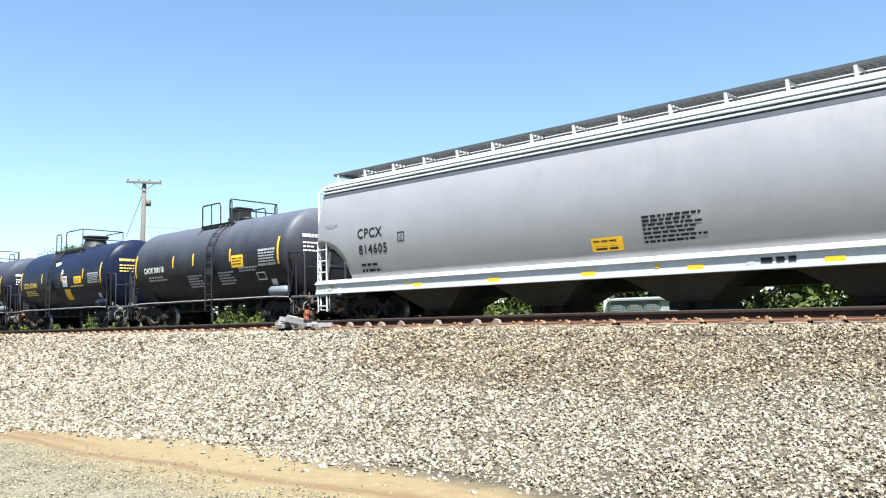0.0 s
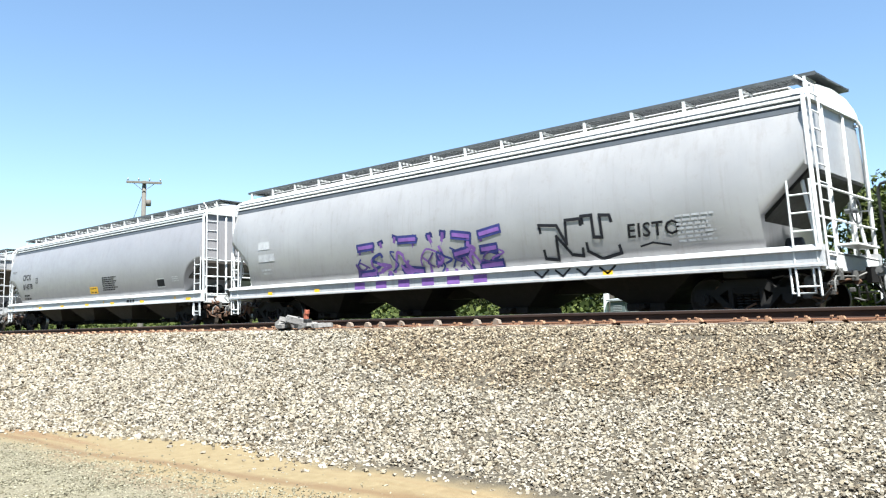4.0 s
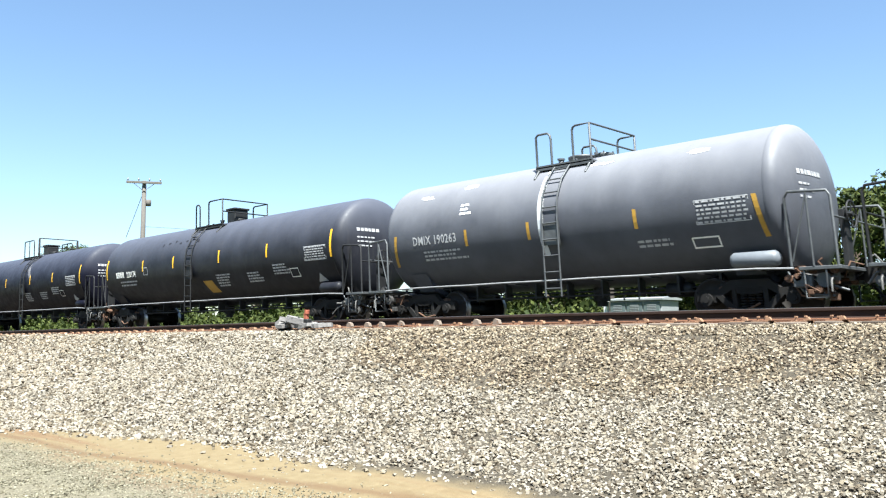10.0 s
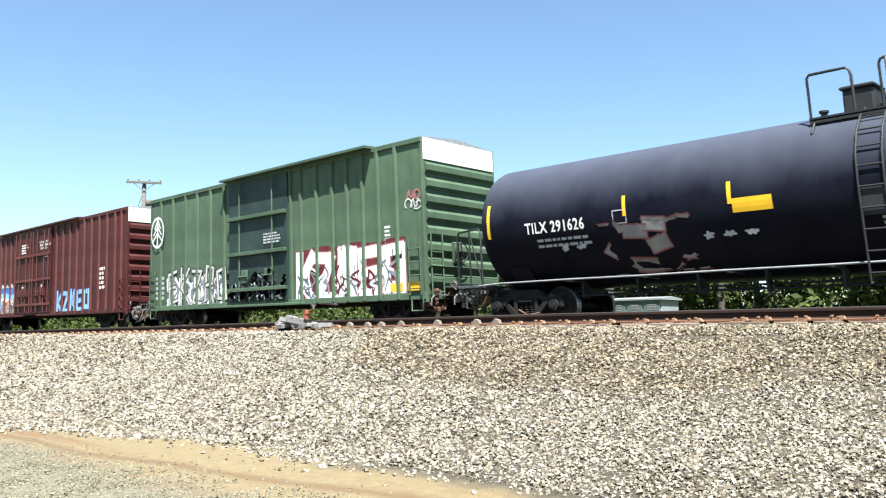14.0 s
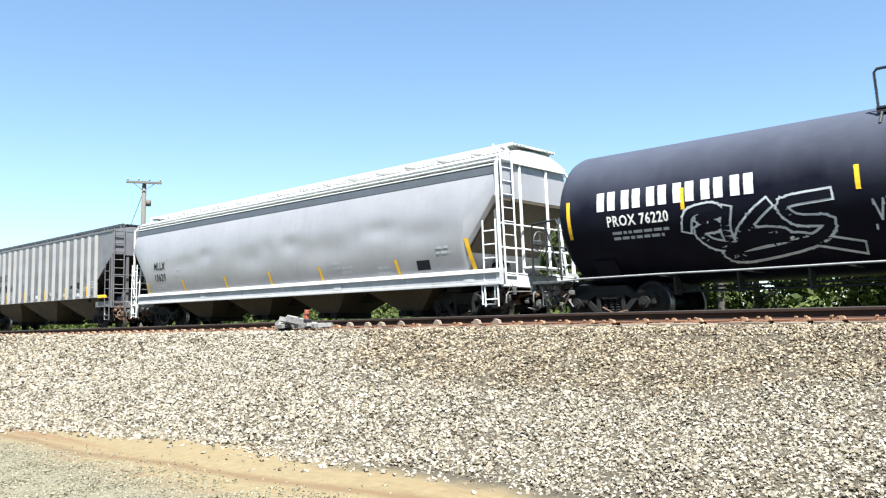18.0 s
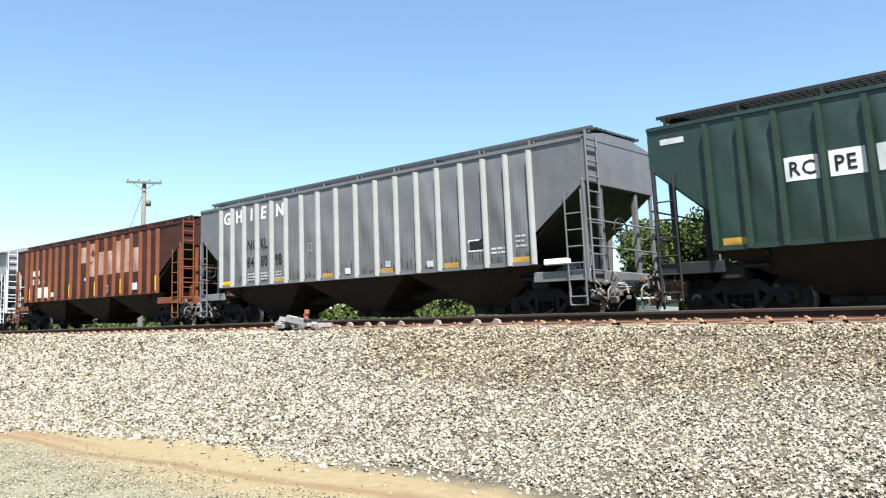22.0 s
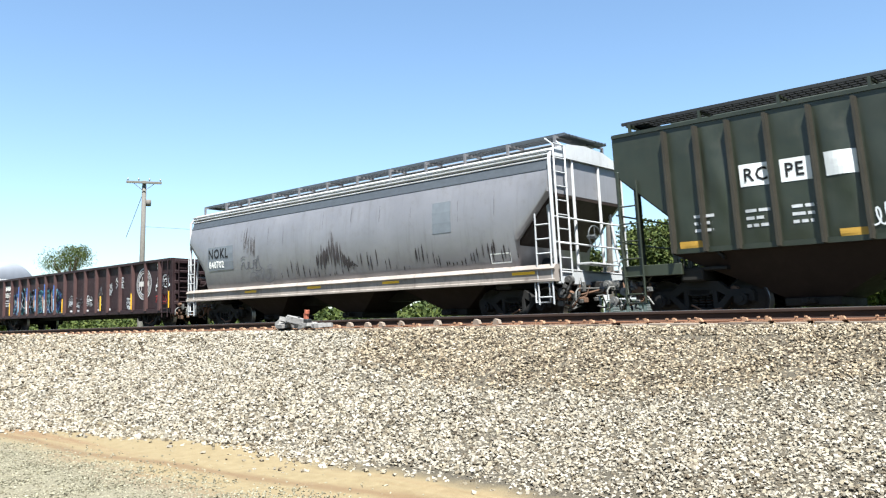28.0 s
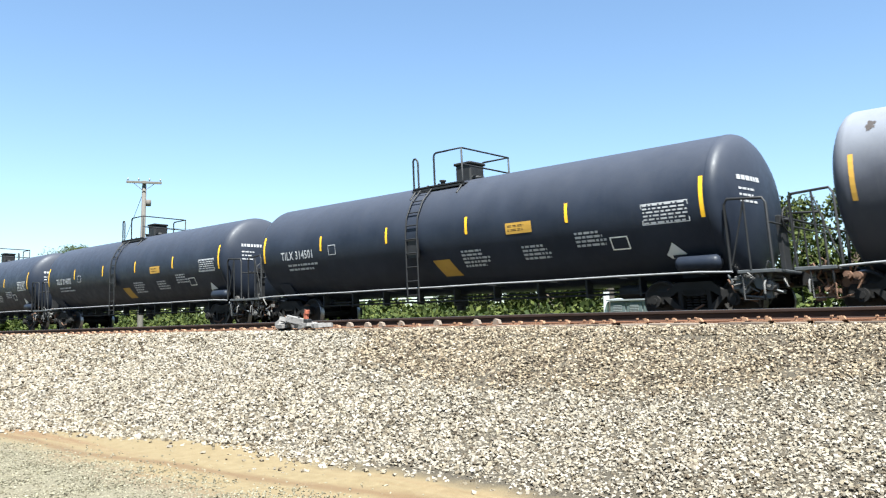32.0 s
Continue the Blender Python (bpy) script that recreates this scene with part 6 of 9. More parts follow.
def build_track(yc, ztop, fine):
    track = thing("railroad_track", "rusty steel rails spiked to wooden ties in crushed stone", "railway track", at=pose(0, yc, ztop), kind="structure")
    dip = sag if fine else (lambda x: 0.0)
    spots = [-700, -90, -60] + [-50 + 2 * k for k in range(21)] + [-9, 300]
    along = lambda prof: Mesh().loft([[(x, a, b + dip(x)) for a, b in prof] for x in spots], smooth=False)
    for q in (-1, 1):
        c = q * 0.7525
        r = part("rail", along([(c + a, b - 0.178) for a, b in RAIL_PROF]), RAIL_RUST, track, "rust-brown steel rail")
        for e in (-1, 1):
            part("rail_foot", along([(c + e * 0.024, -0.1478), (c + e * 0.079, -0.1685), (c + e * 0.079, -0.1785), (c + e * 0.024, -0.1785)][::e]), FOOT_RUST_LIT, r, "orange-rusted foot of the rail")
        part("rail_head", along([(c - 0.030, -0.004), (c - 0.030, 0.002), (c - 0.026, 0.004), (c + 0.026, 0.004), (c + 0.030, 0.002), (c + 0.030, -0.004)][::-1]), RAIL_TOP, r, "worn bright running surface")
    if not fine:
        m = Mesh()
        for k in range(260):
            xx = -110 + k * 0.5
            m.box(xx - 0.11, xx + 0.11, -1.3, 1.3, -0.36, -0.186)
        tagged(part("tie", m, TIE, track), kind="stuff")
        return
    tie = Mesh().box(-0.115, 0.115, -1.3, 1.3, -0.36, -0.188, 0.015).data("tie")
    plate = Mesh().box(-0.1, 0.1, -0.2, 0.17, -0.19, -0.176, 0.004).data("tie_plate")
    spike = Mesh().box(-0.009, 0.009, -0.009, 0.009, -0.19, -0.14).prism([(-0.016, -0.14), (0.016, -0.14), (0.012, -0.118), (-0.012, -0.118)], -0.02, 0.035, "y").data("spike")
    anchor = Mesh().box(-0.018, 0.018, -0.11, 0.11, -0.205, -0.165, 0.006).prism([(-0.05, -0.168), (0.05, -0.168), (0.012, -0.118), (-0.03, -0.112)], -0.12, -0.04, "y").data("rail_anchor")
    clip = Mesh().prism([(-0.085, -0.172), (0.06, -0.172), (0.085, -0.15), (0.05, -0.08), (-0.03, -0.055), (-0.075, -0.10)], -0.115, -0.03, "y").data("joint_clip")
    rnd = random.Random(4)
    near = TIE_SPOTS + [TIE_SPOTS[-1] + 0.5 * k for k in range(1, 5)]
    ties = sorted([(near[0] - 0.5 * k, 0) for k in range(1, 58)] + [(x, 1 if x in BLOCKED else 0) for x in near])
    for xx, blocked in ties:
        t = part("tie", tie, TIE, track, "", pose(xx, rnd.uniform(-0.06, 0.06), sag(xx) + rnd.uniform(-0.012, 0.0), 0, 0, rnd.uniform(-1.5, 1.5)))
        part("tie_plate", plate, PLATE, t, "", pose(0, -0.7525, 0.004))
        for dx, dy in ((-0.06, -0.095), (0.06, -0.1)):
            part("spike", spike, PLATE, t, "", pose(dx + rnd.uniform(-0.01, 0.01), -0.7525 + dy, rnd.uniform(0.0, 0.02), rnd.uniform(-6, 6), rnd.uniform(-6, 6), 0))
        part("rail_anchor", clip if blocked else anchor, CLIP if blocked else PLATE, t, "grey-brown cast block against the web of the rail" if blocked else "", pose(0.02 if blocked else 0.1, -0.7525, 0))
    m = Mesh()
    for k in range(120):
        m.box(-104 + k * 0.5 - 0.11, -104 + k * 0.5 + 0.11, -1.3, 1.3, -0.66, -0.47)
    tagged(part("tie", m, TIE, track), kind="stuff")


# ---- plants ----
LEAF = pieces("leaf_green", [(0.0138, 0.0232, 0.0043), (0.0344, 0.0482, 0.0086), (0.0731, 0.0843, 0.0172), (0.0189, 0.0301, 0.00559)], 0.8)
LEAF_DARK = pieces("leaf_dark", [(0.0117, 0.0263, 0.00702), (0.0234, 0.0439, 0.0105), (0.038, 0.0643, 0.014)], 0.8)
BLADE = pieces("grass_blade", [(0.0466, 0.0812, 0.0125), (0.0937, 0.127, 0.0249), (0.137, 0.152, 0.0435), (0.0684, 0.106, 0.0174)], 0.7)
BARK = plain("bark", (0.10, 0.075, 0.055), 0.9, 0.0, 0.3, 20.0)


def quads(name, centers, size, mat, parent, seed, long=1.5, up=0.0):
    """Many small pointed leaves as one mesh."""
    rng = np.random.default_rng(seed)
    n = len(centers)
    a = rng.normal(0, 1, (n, 3))
    a[:, 2] += up
    a /= np.linalg.norm(a, axis=1)[:, None]
    b = np.cross(a, rng.normal(0, 1, (n, 3)))
    b /= np.linalg.norm(b, axis=1)[:, None]
    s = (size * rng.uniform(0.6, 1.4, n))[:, None]
    c = np.asarray(centers)
    v = np.stack([c - a * s * long / 2, c + b * s * 0.4, c + a * s * long / 2, c - b * s * 0.4], 1)
    me = bpy.data.meshes.new(name)
    me.vertices.add(4 * n)
    me.vertices.foreach_set("co", v.reshape(-1).astype(np.float32))
    me.loops.add(4 * n)
    me.loops.foreach_set("vertex_index", np.arange(4 * n, dtype=np.int32))
    me.polygons.add(n)
    me.polygons.foreach_set("loop_start", np.arange(0, 4 * n, 4, dtype=np.int32))
    me.update(calc_edges=True)
    me.materials.append(mat)
    ob = new(name, me)
    if parent is not None:
        ob.parent = parent
    return ob


def tree(x, y, top, width, label, seed, leaf=0.15, count=17000, mat=None, low=0.25):
    rng = np.random.default_rng(seed)
    z0 = ground_z(x, y) - 0.1
    h = top - z0
    t = thing("tree", label, "tree", "trees beyond the line", pose(x, y, z0))
    m = Mesh()
    m.loft([[(0.03 * k * math.sin(seed) + r * math.cos(a), 0.03 * k * math.cos(seed) + r * math.sin(a), h * k / 6 * 0.8) for a in [i * 0.7854 for i in range(8)]] for k, r in enumerate([0.035 * h, 0.026 * h, 0.022 * h, 0.018 * h, 0.013 * h, 0.008 * h, 0.003 * h])])
    clumps = []
    for k in range(16):
        a, hz = rng.uniform(0, 6.28), h * rng.uniform(low, 0.9)
        env = math.sin(min(1.0, max(0.0, (hz / h - low * 0.5) / (1.02 - low * 0.5))) * math.pi) ** 0.6
        r = width / 2 * env * rng.uniform(0.45, 0.9)
        p = (r * math.cos(a), r * math.sin(a), hz)
        m.tube([(0, 0, hz * 0.62), (p[0] * 0.5, p[1] * 0.5, hz * 0.82), p], 0.008 * h, 5)
        clumps.append((*p, width * rng.uniform(0.12, 0.24)))
    clumps.append((0, 0, h * 0.9, width * 0.16))
    part("trunk", m, BARK, t)
    pts = []
    for cx, cy, cz, r in clumps:
        k = int(count / len(clumps))
        d = rng.normal(0, 1, (k, 3))
        d /= np.linalg.norm(d, axis=1)[:, None]
        rad = r * rng.uniform(0.25, 1.0, k) ** 0.5 * (1 + 0.3 * np.sin(d[:, 0] * 7 + cx * 3) * np.cos(d[:, 1] * 6 + cz))
        pts.append(np.array([cx, cy, cz]) + d * rad[:, None] * np.array([1, 1, 0.8]))
    pts = np.concatenate(pts)
    pts[:, 2] = np.minimum(pts[:, 2], h)
    quads("crown", pts, leaf, mat or LEAF, t, seed + 1)
    return t


def meadow():
    """Tall grass and weeds between the line and the trees."""
    rng = np.random.default_rng(21)
    n = 30000
    x, y = -75 + 90 * rng.uniform(0, 1, n), 5.5 + 26 * rng.uniform(0, 1, n) ** 1.6
    base = np.array([ground_z(a, b) for a, b in zip(x, y)])
    h = rng.uniform(0.35, 1.05, n) * (0.75 + 0.4 * np.sin(x * 0.35) * np.cos(y * 0.5))
    w = rng.uniform(0.015, 0.05, n)
    a = rng.uniform(0, 6.28, n)
    lean = rng.normal(0, 0.22, (n, 2)) * h[:, None]
    dx, dy = np.cos(a) * w, np.sin(a) * w
    v = np.stack([np.stack([x - dx, y - dy, base - 0.05], 1), np.stack([x + dx, y + dy, base - 0.05], 1), np.stack([x + lean[:, 0], y + lean[:, 1], base + h], 1)], 1)
    me = bpy.data.meshes.new("grass")
    me.vertices.add(3 * n)
    me.vertices.foreach_set("co", v.reshape(-1).astype(np.float32))
    me.loops.add(3 * n)
    me.loops.foreach_set("vertex_index", np.arange(3 * n, dtype=np.int32))
    me.polygons.add(n)
    me.polygons.foreach_set("loop_start", np.arange(0, 3 * n, 3, dtype=np.int32))
    me.update(calc_edges=True)
    me.materials.append(BLADE)
    tagged(new("grass", me), "tall sunlit yellow-green grass beyond the line", "grass", kind="stuff")


def bushes():
    rng = np.random.default_rng(8)
    pts = []
    for _ in range(330):
        cx, cy = rng.uniform(-95, 14), rng.uniform(15, 32)
        r = rng.uniform(0.6, 1.5)
        k = 130
        d = rng.normal(0, 1, (k, 3))
        d /= np.linalg.norm(d, axis=1)[:, None]
        pts.append(np.array([cx, cy, ground_z(cx, cy) + r * 0.6]) + d * (r * rng.uniform(0.4, 1, k) ** 0.5)[:, None])
    for _ in range(260):
        cx, cy, r = rng.uniform(-60, 30), rng.uniform(32, 36), rng.uniform(0.9, 1.7)
        d = rng.normal(0, 1, (120, 3))
        d /= np.linalg.norm(d, axis=1)[:, None]
        pts.append(np.array([cx, cy, ground_z(cx, cy) + r * 0.9]) + d * (r * rng.uniform(0.4, 1, 120) ** 0.5)[:, None])
    ob = quads("bushes", np.concatenate(pts), 0.24, LEAF, None, 9)
    tagged(ob, "low green bushes along the meadow edge", "bush", kind="stuff")
    pts = []
    for _ in range(420):
        cx, cy, r = rng.uniform(-215, -48), rng.uniform(37, 44), rng.uniform(1.0, 1.9)
        d = rng.normal(0, 1, (110, 3))
        d /= np.linalg.norm(d, axis=1)[:, None]
        top = 2.2 + 0.011 * (-48 - cx)
        pts.append(np.array([cx, cy, ground_z(cx, cy) + rng.uniform(0.3, top)]) + d * (r * rng.uniform(0.4, 1, 110) ** 0.5)[:, None])
    ob = quads("hedge", np.concatenate(pts), 0.45, LEAF, None, 10)
    tagged(ob, "long green hedge behind the meadow", "hedge", kind="stuff")


def far_woods():
    rng = np.random.default_rng(31)
    pts = []
    for _ in range(240):
        x = rng.uniform(-420, 160)
        y = rng.uniform(70, 110)
        r = rng.uniform(2.0, 4.0)
        k = 90
        d = rng.normal(0, 1, (k, 3))
        d /= np.linalg.norm(d, axis=1)[:, None]
        pts.append(np.array([x, y, rng.uniform(0.3, 2.4)]) + d * (r * rng.uniform(0.5, 1, k) ** 0.5)[:, None] * np.array([1.2, 1.2, 0.55]))
    # Unseen woods behind the viewer, added to darken reflections in the cars.
    for _ in range(420):
        x, y, r = rng.uniform(-260, 260), rng.uniform(-75, -48), rng.uniform(2.5, 5.0)
        d = rng.normal(0, 1, (90, 3))
        d /= np.linalg.norm(d, axis=1)[:, None]
        pts.append(np.array([x, y, rng.uniform(-0.5, 7.0)]) + d * (r * rng.uniform(0.5, 1, 90) ** 0.5)[:, None] * np.array([1.2, 1.2, 0.8]))
    ob = quads("woods", np.concatenate(pts), 0.75, LEAF_DARK, None, 17)
    tagged(ob, "distant belt of dark green trees", "woods", kind="stuff")


# ---- poles, cabinet, house beyond the line ----
POLE = plain("pole_wood", (0.055, 0.046, 0.039), 0.9, 0.0, 0.3, 12.0)
PALE_POLE = plain("pole_bleached", (0.10, 0.09, 0.08), 0.85, 0.0, 0.2, 12.0)
CABINET = paint("cabinet_grey", (0.195, 0.205, 0.209), 0.5, (0.15, 0.14, 0.12), 0.3, 0.1, 0.4)
CABINET_DOOR = paint("cabinet_door", (0.085, 0.105, 0.105), 0.5, (0.06, 0.06, 0.05), 0.4, 0.1, 0.5)
ROOF_WHITE = plain("metal_roof", (0.62, 0.64, 0.63), 0.5, 0.0, 0.1)
GLASS_DARK = plain("window_glass", (0.04, 0.05, 0.06), 0.1)


def utility_pole(x, y, top, mat, arms, label, r=0.14, yaw=0.0):
    z0 = ground_z(x, y) - 0.3
    p = thing("utility_pole", label, "utility pole", at=pose(x, y, z0, 0, 0, yaw))
    h = top - z0
    part("shaft", Mesh().lathe_z([(0, r * 1.25), (h * 0.5, r * 1.08), (h, r * 0.85), (h + 0.03, r * 0.4)], 0, 0, 12), mat, p)
    for z, w in arms:
        a = part("cross_arm", Mesh().box(-w / 2, w / 2, -r - 0.12, -r, h - z - 0.07, h - z + 0.07, 0.01), mat, p)
        for k in range(4):
            xx = (-0.46 + k * 0.92 / 3) * w
            part("insulator", Mesh().lathe_z([(h - z + 0.07, 0.02), (h - z + 0.13, 0.02), (h - z + 0.14, 0.05), (h - z + 0.22, 0.05), (h - z + 0.26, 0.02)], xx, -r - 0.06, 8), CHROME, a)
        part("brace", Mesh().tube([(-w * 0.3, -r - 0.05, h - z - 0.05), (0, -r, h - z - 0.55), (w * 0.3, -r - 0.05, h - z - 0.05)], 0.02, 5), mat, p)
    return p, h


def cabinet(x, y):
    z0 = ground_z(x, y)
    c = thing("signal_cabinet", "pale grey metal equipment cabinet on a concrete base", "cabinet", at=pose(x, y, z0))
    part("base", Mesh().box(-1.35, 1.35, -0.75, 0.75, -0.2, 0.2, 0.02), plain("concrete", (0.42, 0.40, 0.37), 0.9, 0.0, 0.15), c)
    part("housing", Mesh().box(-1.0, 1.25, -0.65, 0.65, 0.2, 1.64, 0.03), CABINET, c)
    part("cap", Mesh().prism([(-0.75, 1.64), (0.75, 1.64), (0.75, 1.70), (0, 1.78), (-0.75, 1.70)], -1.1, 1.35, "x"), CABINET, c)
    part("side_post", Mesh().box(-1.32, -1.14, -0.62, -0.44, 0.2, 2.05, 0.02), WHITE, c, "white square post beside the housing")
    for k in range(3):
        x0 = -0.95 + k * 0.74
        d = part("door", Mesh().box(x0, x0 + 0.66, -0.69, -0.65, 0.3, 1.56, 0.01), CABINET_DOOR, c, "dull blue-grey door")
        part("handle", Mesh().box(x0 + 0.56, x0 + 0.60, -0.73, -0.69, 0.8, 1.0, 0.005), BLACK, d)
        for j in range(5):
            part("louvre", Mesh().box(x0 + 0.14, x0 + 0.52, -0.705, -0.69, 1.2 + j * 0.06, 1.23 + j * 0.06), CABINET, d)
    return c


def house(x, y, w, d, wall_h, roof_h, label):
    z0 = ground_z(x, y)
    h = thing("house", label, "house", at=pose(x, y, z0))
    part("wall", Mesh().box(-w / 2, w / 2, -d / 2, d / 2, 0, wall_h), OFFWHITE, h, "white board wall")
    part("roof", Mesh().prism([(-d / 2 - 0.4, wall_h - 0.05), (d / 2 + 0.4, wall_h - 0.05), (d / 2 + 0.4, wall_h + 0.1), (0, wall_h + roof_h), (-d / 2 - 0.4, wall_h + 0.1)], -w / 2 - 0.4, w / 2 + 0.4, "x"), ROOF_WHITE, h, "pale metal roof")
    for k in range(3):
        xx = -w * 0.32 + k * w * 0.32
        f = part("window", Mesh().box(xx - 0.5, xx + 0.5, -d / 2 - 0.04, -d / 2, wall_h * 0.35, wall_h * 0.8, 0.01), WHITE, h)
        part("pane", Mesh().box(xx - 0.42, xx + 0.42, -d / 2 - 0.05, -d / 2 - 0.042, wall_h * 0.39, wall_h * 0.76), GLASS_DARK, f)
    return h


def rubble():
    """Pale broken slabs and a rusty post beside the near rail."""
    z = -0.06
    slab = plain("pale_rubble", (0.16, 0.15, 0.145), 0.9, 0.0, 0.4, 15.0)
    rnd = random.Random(12)
    for k in range(9):
        xx, yy, s = -16.3 + k * 0.13 + rnd.uniform(-0.1, 0.1), -5.72 + rnd.uniform(-0.22, 0.1), rnd.uniform(0.16, 0.34)
        pts = [(s * rnd.uniform(0.7, 1.1) * math.cos(a), s * rnd.uniform(0.6, 1.0) * math.sin(a)) for a in [i * 1.047 for i in range(6)]]
        m = Mesh().prism(pts, 0, s * 0.45, "z")
        ob = part("rubble_slab", m, slab, None, "", pose(xx, yy, z + 0.02 + (0.1 if k in (3, 4, 5) else 0), rnd.uniform(-22, 22), rnd.uniform(-22, 22), rnd.uniform(0, 360)))
        tagged(ob, "pale broken concrete slab lying by the rail", "rubble", "rubble by the rail")
    p = thing("marker_post", "rust-red metal stub post among rubble by the rail", "post", at=pose(-15.42, -5.75, z - 0.1))
    part("post", Mesh().box(-0.05, 0.05, -0.04, 0.04, 0, 0.42, 0.008).cyl((0.02, 0, 0.42), (0.03, 0, 0.50), 0.06, 8), plain("post_rust", (0.24, 0.07, 0.04), 0.8, 0.0, 0.3), p)
    part("clamp", Mesh().box(-0.11, 0.13, -0.07, 0.07, 0.10, 0.30, 0.02).tube([(-0.05, -0.1, 0.2), (-0.14, -0.12, 0.35)], 0.02, 5), BLACK, p)
    for k in range(3):
        ob = part("rubble_slab", Mesh().prism([(0.18 * math.cos(a), 0.10 * math.sin(a)) for a in [i * 1.047 for i in range(6)]], 0, 0.09, "z"), slab, None, "", pose(-15.2 + k * 0.2, -5.75 + 0.04 * k, z + 0.01, rnd.uniform(-15, 15), rnd.uniform(-15, 15), k * 40))
        tagged(ob, "pale broken concrete slab lying by the rail", "rubble", "rubble by the rail")


build_ground()
meadow()
bushes()
far_woods()
for args in ((-87, 40, 12.4, 13, 3), (-97, 46, 11.5, 12, 4), (-145, 40, 14.9, 12, 5), (-46.5, 34, 10.2, 9, 6), (-52, 38, 9.5, 9, 7), (-32, 26, 6.2, 7, 8), (-22.5, 24, 5.6, 7, 9),
             (-17.2, 22, 6.6, 6, 10), (-12.5, 21, 5.9, 6.5, 11), (-8.4, 20, 6.0, 6.5, 12), (-4.2, 20, 6.1, 6.5, 13), (0.5, 21, 6.3, 7, 14), (-27, 30, 6.2, 7, 15), (-38, 32, 7.4, 7, 16)):
    tree(*args[:4], "leafy broad tree in full sun beyond the meadow", args[4])
P1, H1 = utility_pole(-50.0, 7.0, 9.41, PALE_POLE, ((0.12, 2.1),), "weathered wooden utility pole with one cross-arm", 0.15, 60)
P2, H2 = utility_pole(-18.1, 20.0, 7.1, POLE, ((0.3, 1.5),), "dark wooden utility pole with a short cross-arm", 0.14)
P3, H3 = utility_pole(-20.9, 15.0, 6.8, POLE, (), "bare dark wooden pole with a guy wire", 0.14)
part("guy_wire", Mesh().tube([(0, 0, H1 - 0.6), (-1.2, 2.2, H1 - 3.4)], 0.02, 4), BLACK, P1)
part("cable", Mesh().tube([(0, 0, H1 - 2.9), (4, -4, H1 - 3.5), (8, -7, H1 - 4.2), (12, -9, H1 - 5.2)], 0.010, 4), BLACK, P1)
part("transformer", Mesh().lathe_z([(H1 - 1.6, 0.05), (H1 - 1.58, 0.16), (H1 - 1.2, 0.16), (H1 - 1.17, 0.05)], 0.28, 0, 10), PALE_POLE, P1)
cabinet(-17.25, 11.5)
house(-60.9, 43, 7.2, 6.0, 1.6, 1.0, "low white cottage with a pale metal roof")

# ---- the train, car by car ----
TRAIN = [("h", -11.94, 9.91), ("t", -28.95, 5.17), ("t", -42.13, 4.89), ("t", -56.1, 6.17), ("h", -74.3, 9.95), ("h", -96.1, 9.91), ("h", -117.2, 8.4),
         ("t", -132.97, 5.4), ("t", -146.53, 5.44), ("t", -160.06, 5.38), ("t", -175.86, 7.9), ("t", -194.54, 8.17), ("t", -213.4, 8.15), ("b", -231.65, 7.85), ("b", -251.45, 9.8),
         ("t", -271.5, 7.95), ("h", -291.33, 9.92), ("r", -311.92, 8.53), ("r", -330.58, 8.6), ("r", -349.4, 8.53), ("r", -368.06, 8.65), ("r", -386.7, 8.35), ("h", -404.98, 8.45),
         ("r", -423.54, 8.7), ("h", -442.37, 8.45), ("b", -462.6, 10.3), ("t", -482.8, 7.94), ("t", -501.3, 7.95), ("t", -519.8, 7.95), ("t", -538.3, 7.95)]
ENDS = [(x - h - (1.05 if k == "t" else 0), x + h + (1.05 if k == "t" else 0)) for k, x, h in TRAIN]


def pulls(i):
    """How far the couplers reach from the car's middle: half-way to the neighbours."""
    x = TRAIN[i][1]
    left = (ENDS[i][0] + ENDS[i + 1][1]) / 2 if i + 1 < len(TRAIN) else ENDS[i][0] - 0.6
    right = (ENDS[i - 1][0] + ENDS[i][1]) / 2 if i else ENDS[i][1] + 0.6
    return (x - left, right - x)


CARS = []


def place(made):
    CARS.append(made[0])
    return made[1]


def H(i):
    return {"x": TRAIN[i][1], "half": TRAIN[i][2], "pull": pulls(i)}


def sill_marks(s, xs, z=1.10, w=0.36, h=0.10):
    """Yellow reflective tape on the side sill."""
    flat = Skin(s.car, lambda zz: -1.632)
    flat.dx = s.dx
    for x in xs:
        flat.mark("reflective_strip", x - w / 2, x + w / 2, z - h / 2, z + h / 2, YELLOW, "yellow reflective tape", steps=1, off=0.004)
    return flat


BAY4 = (-5.7, -1.9, 1.9, 5.7)
BAY3 = (-4.3, 0.0, 4.3)


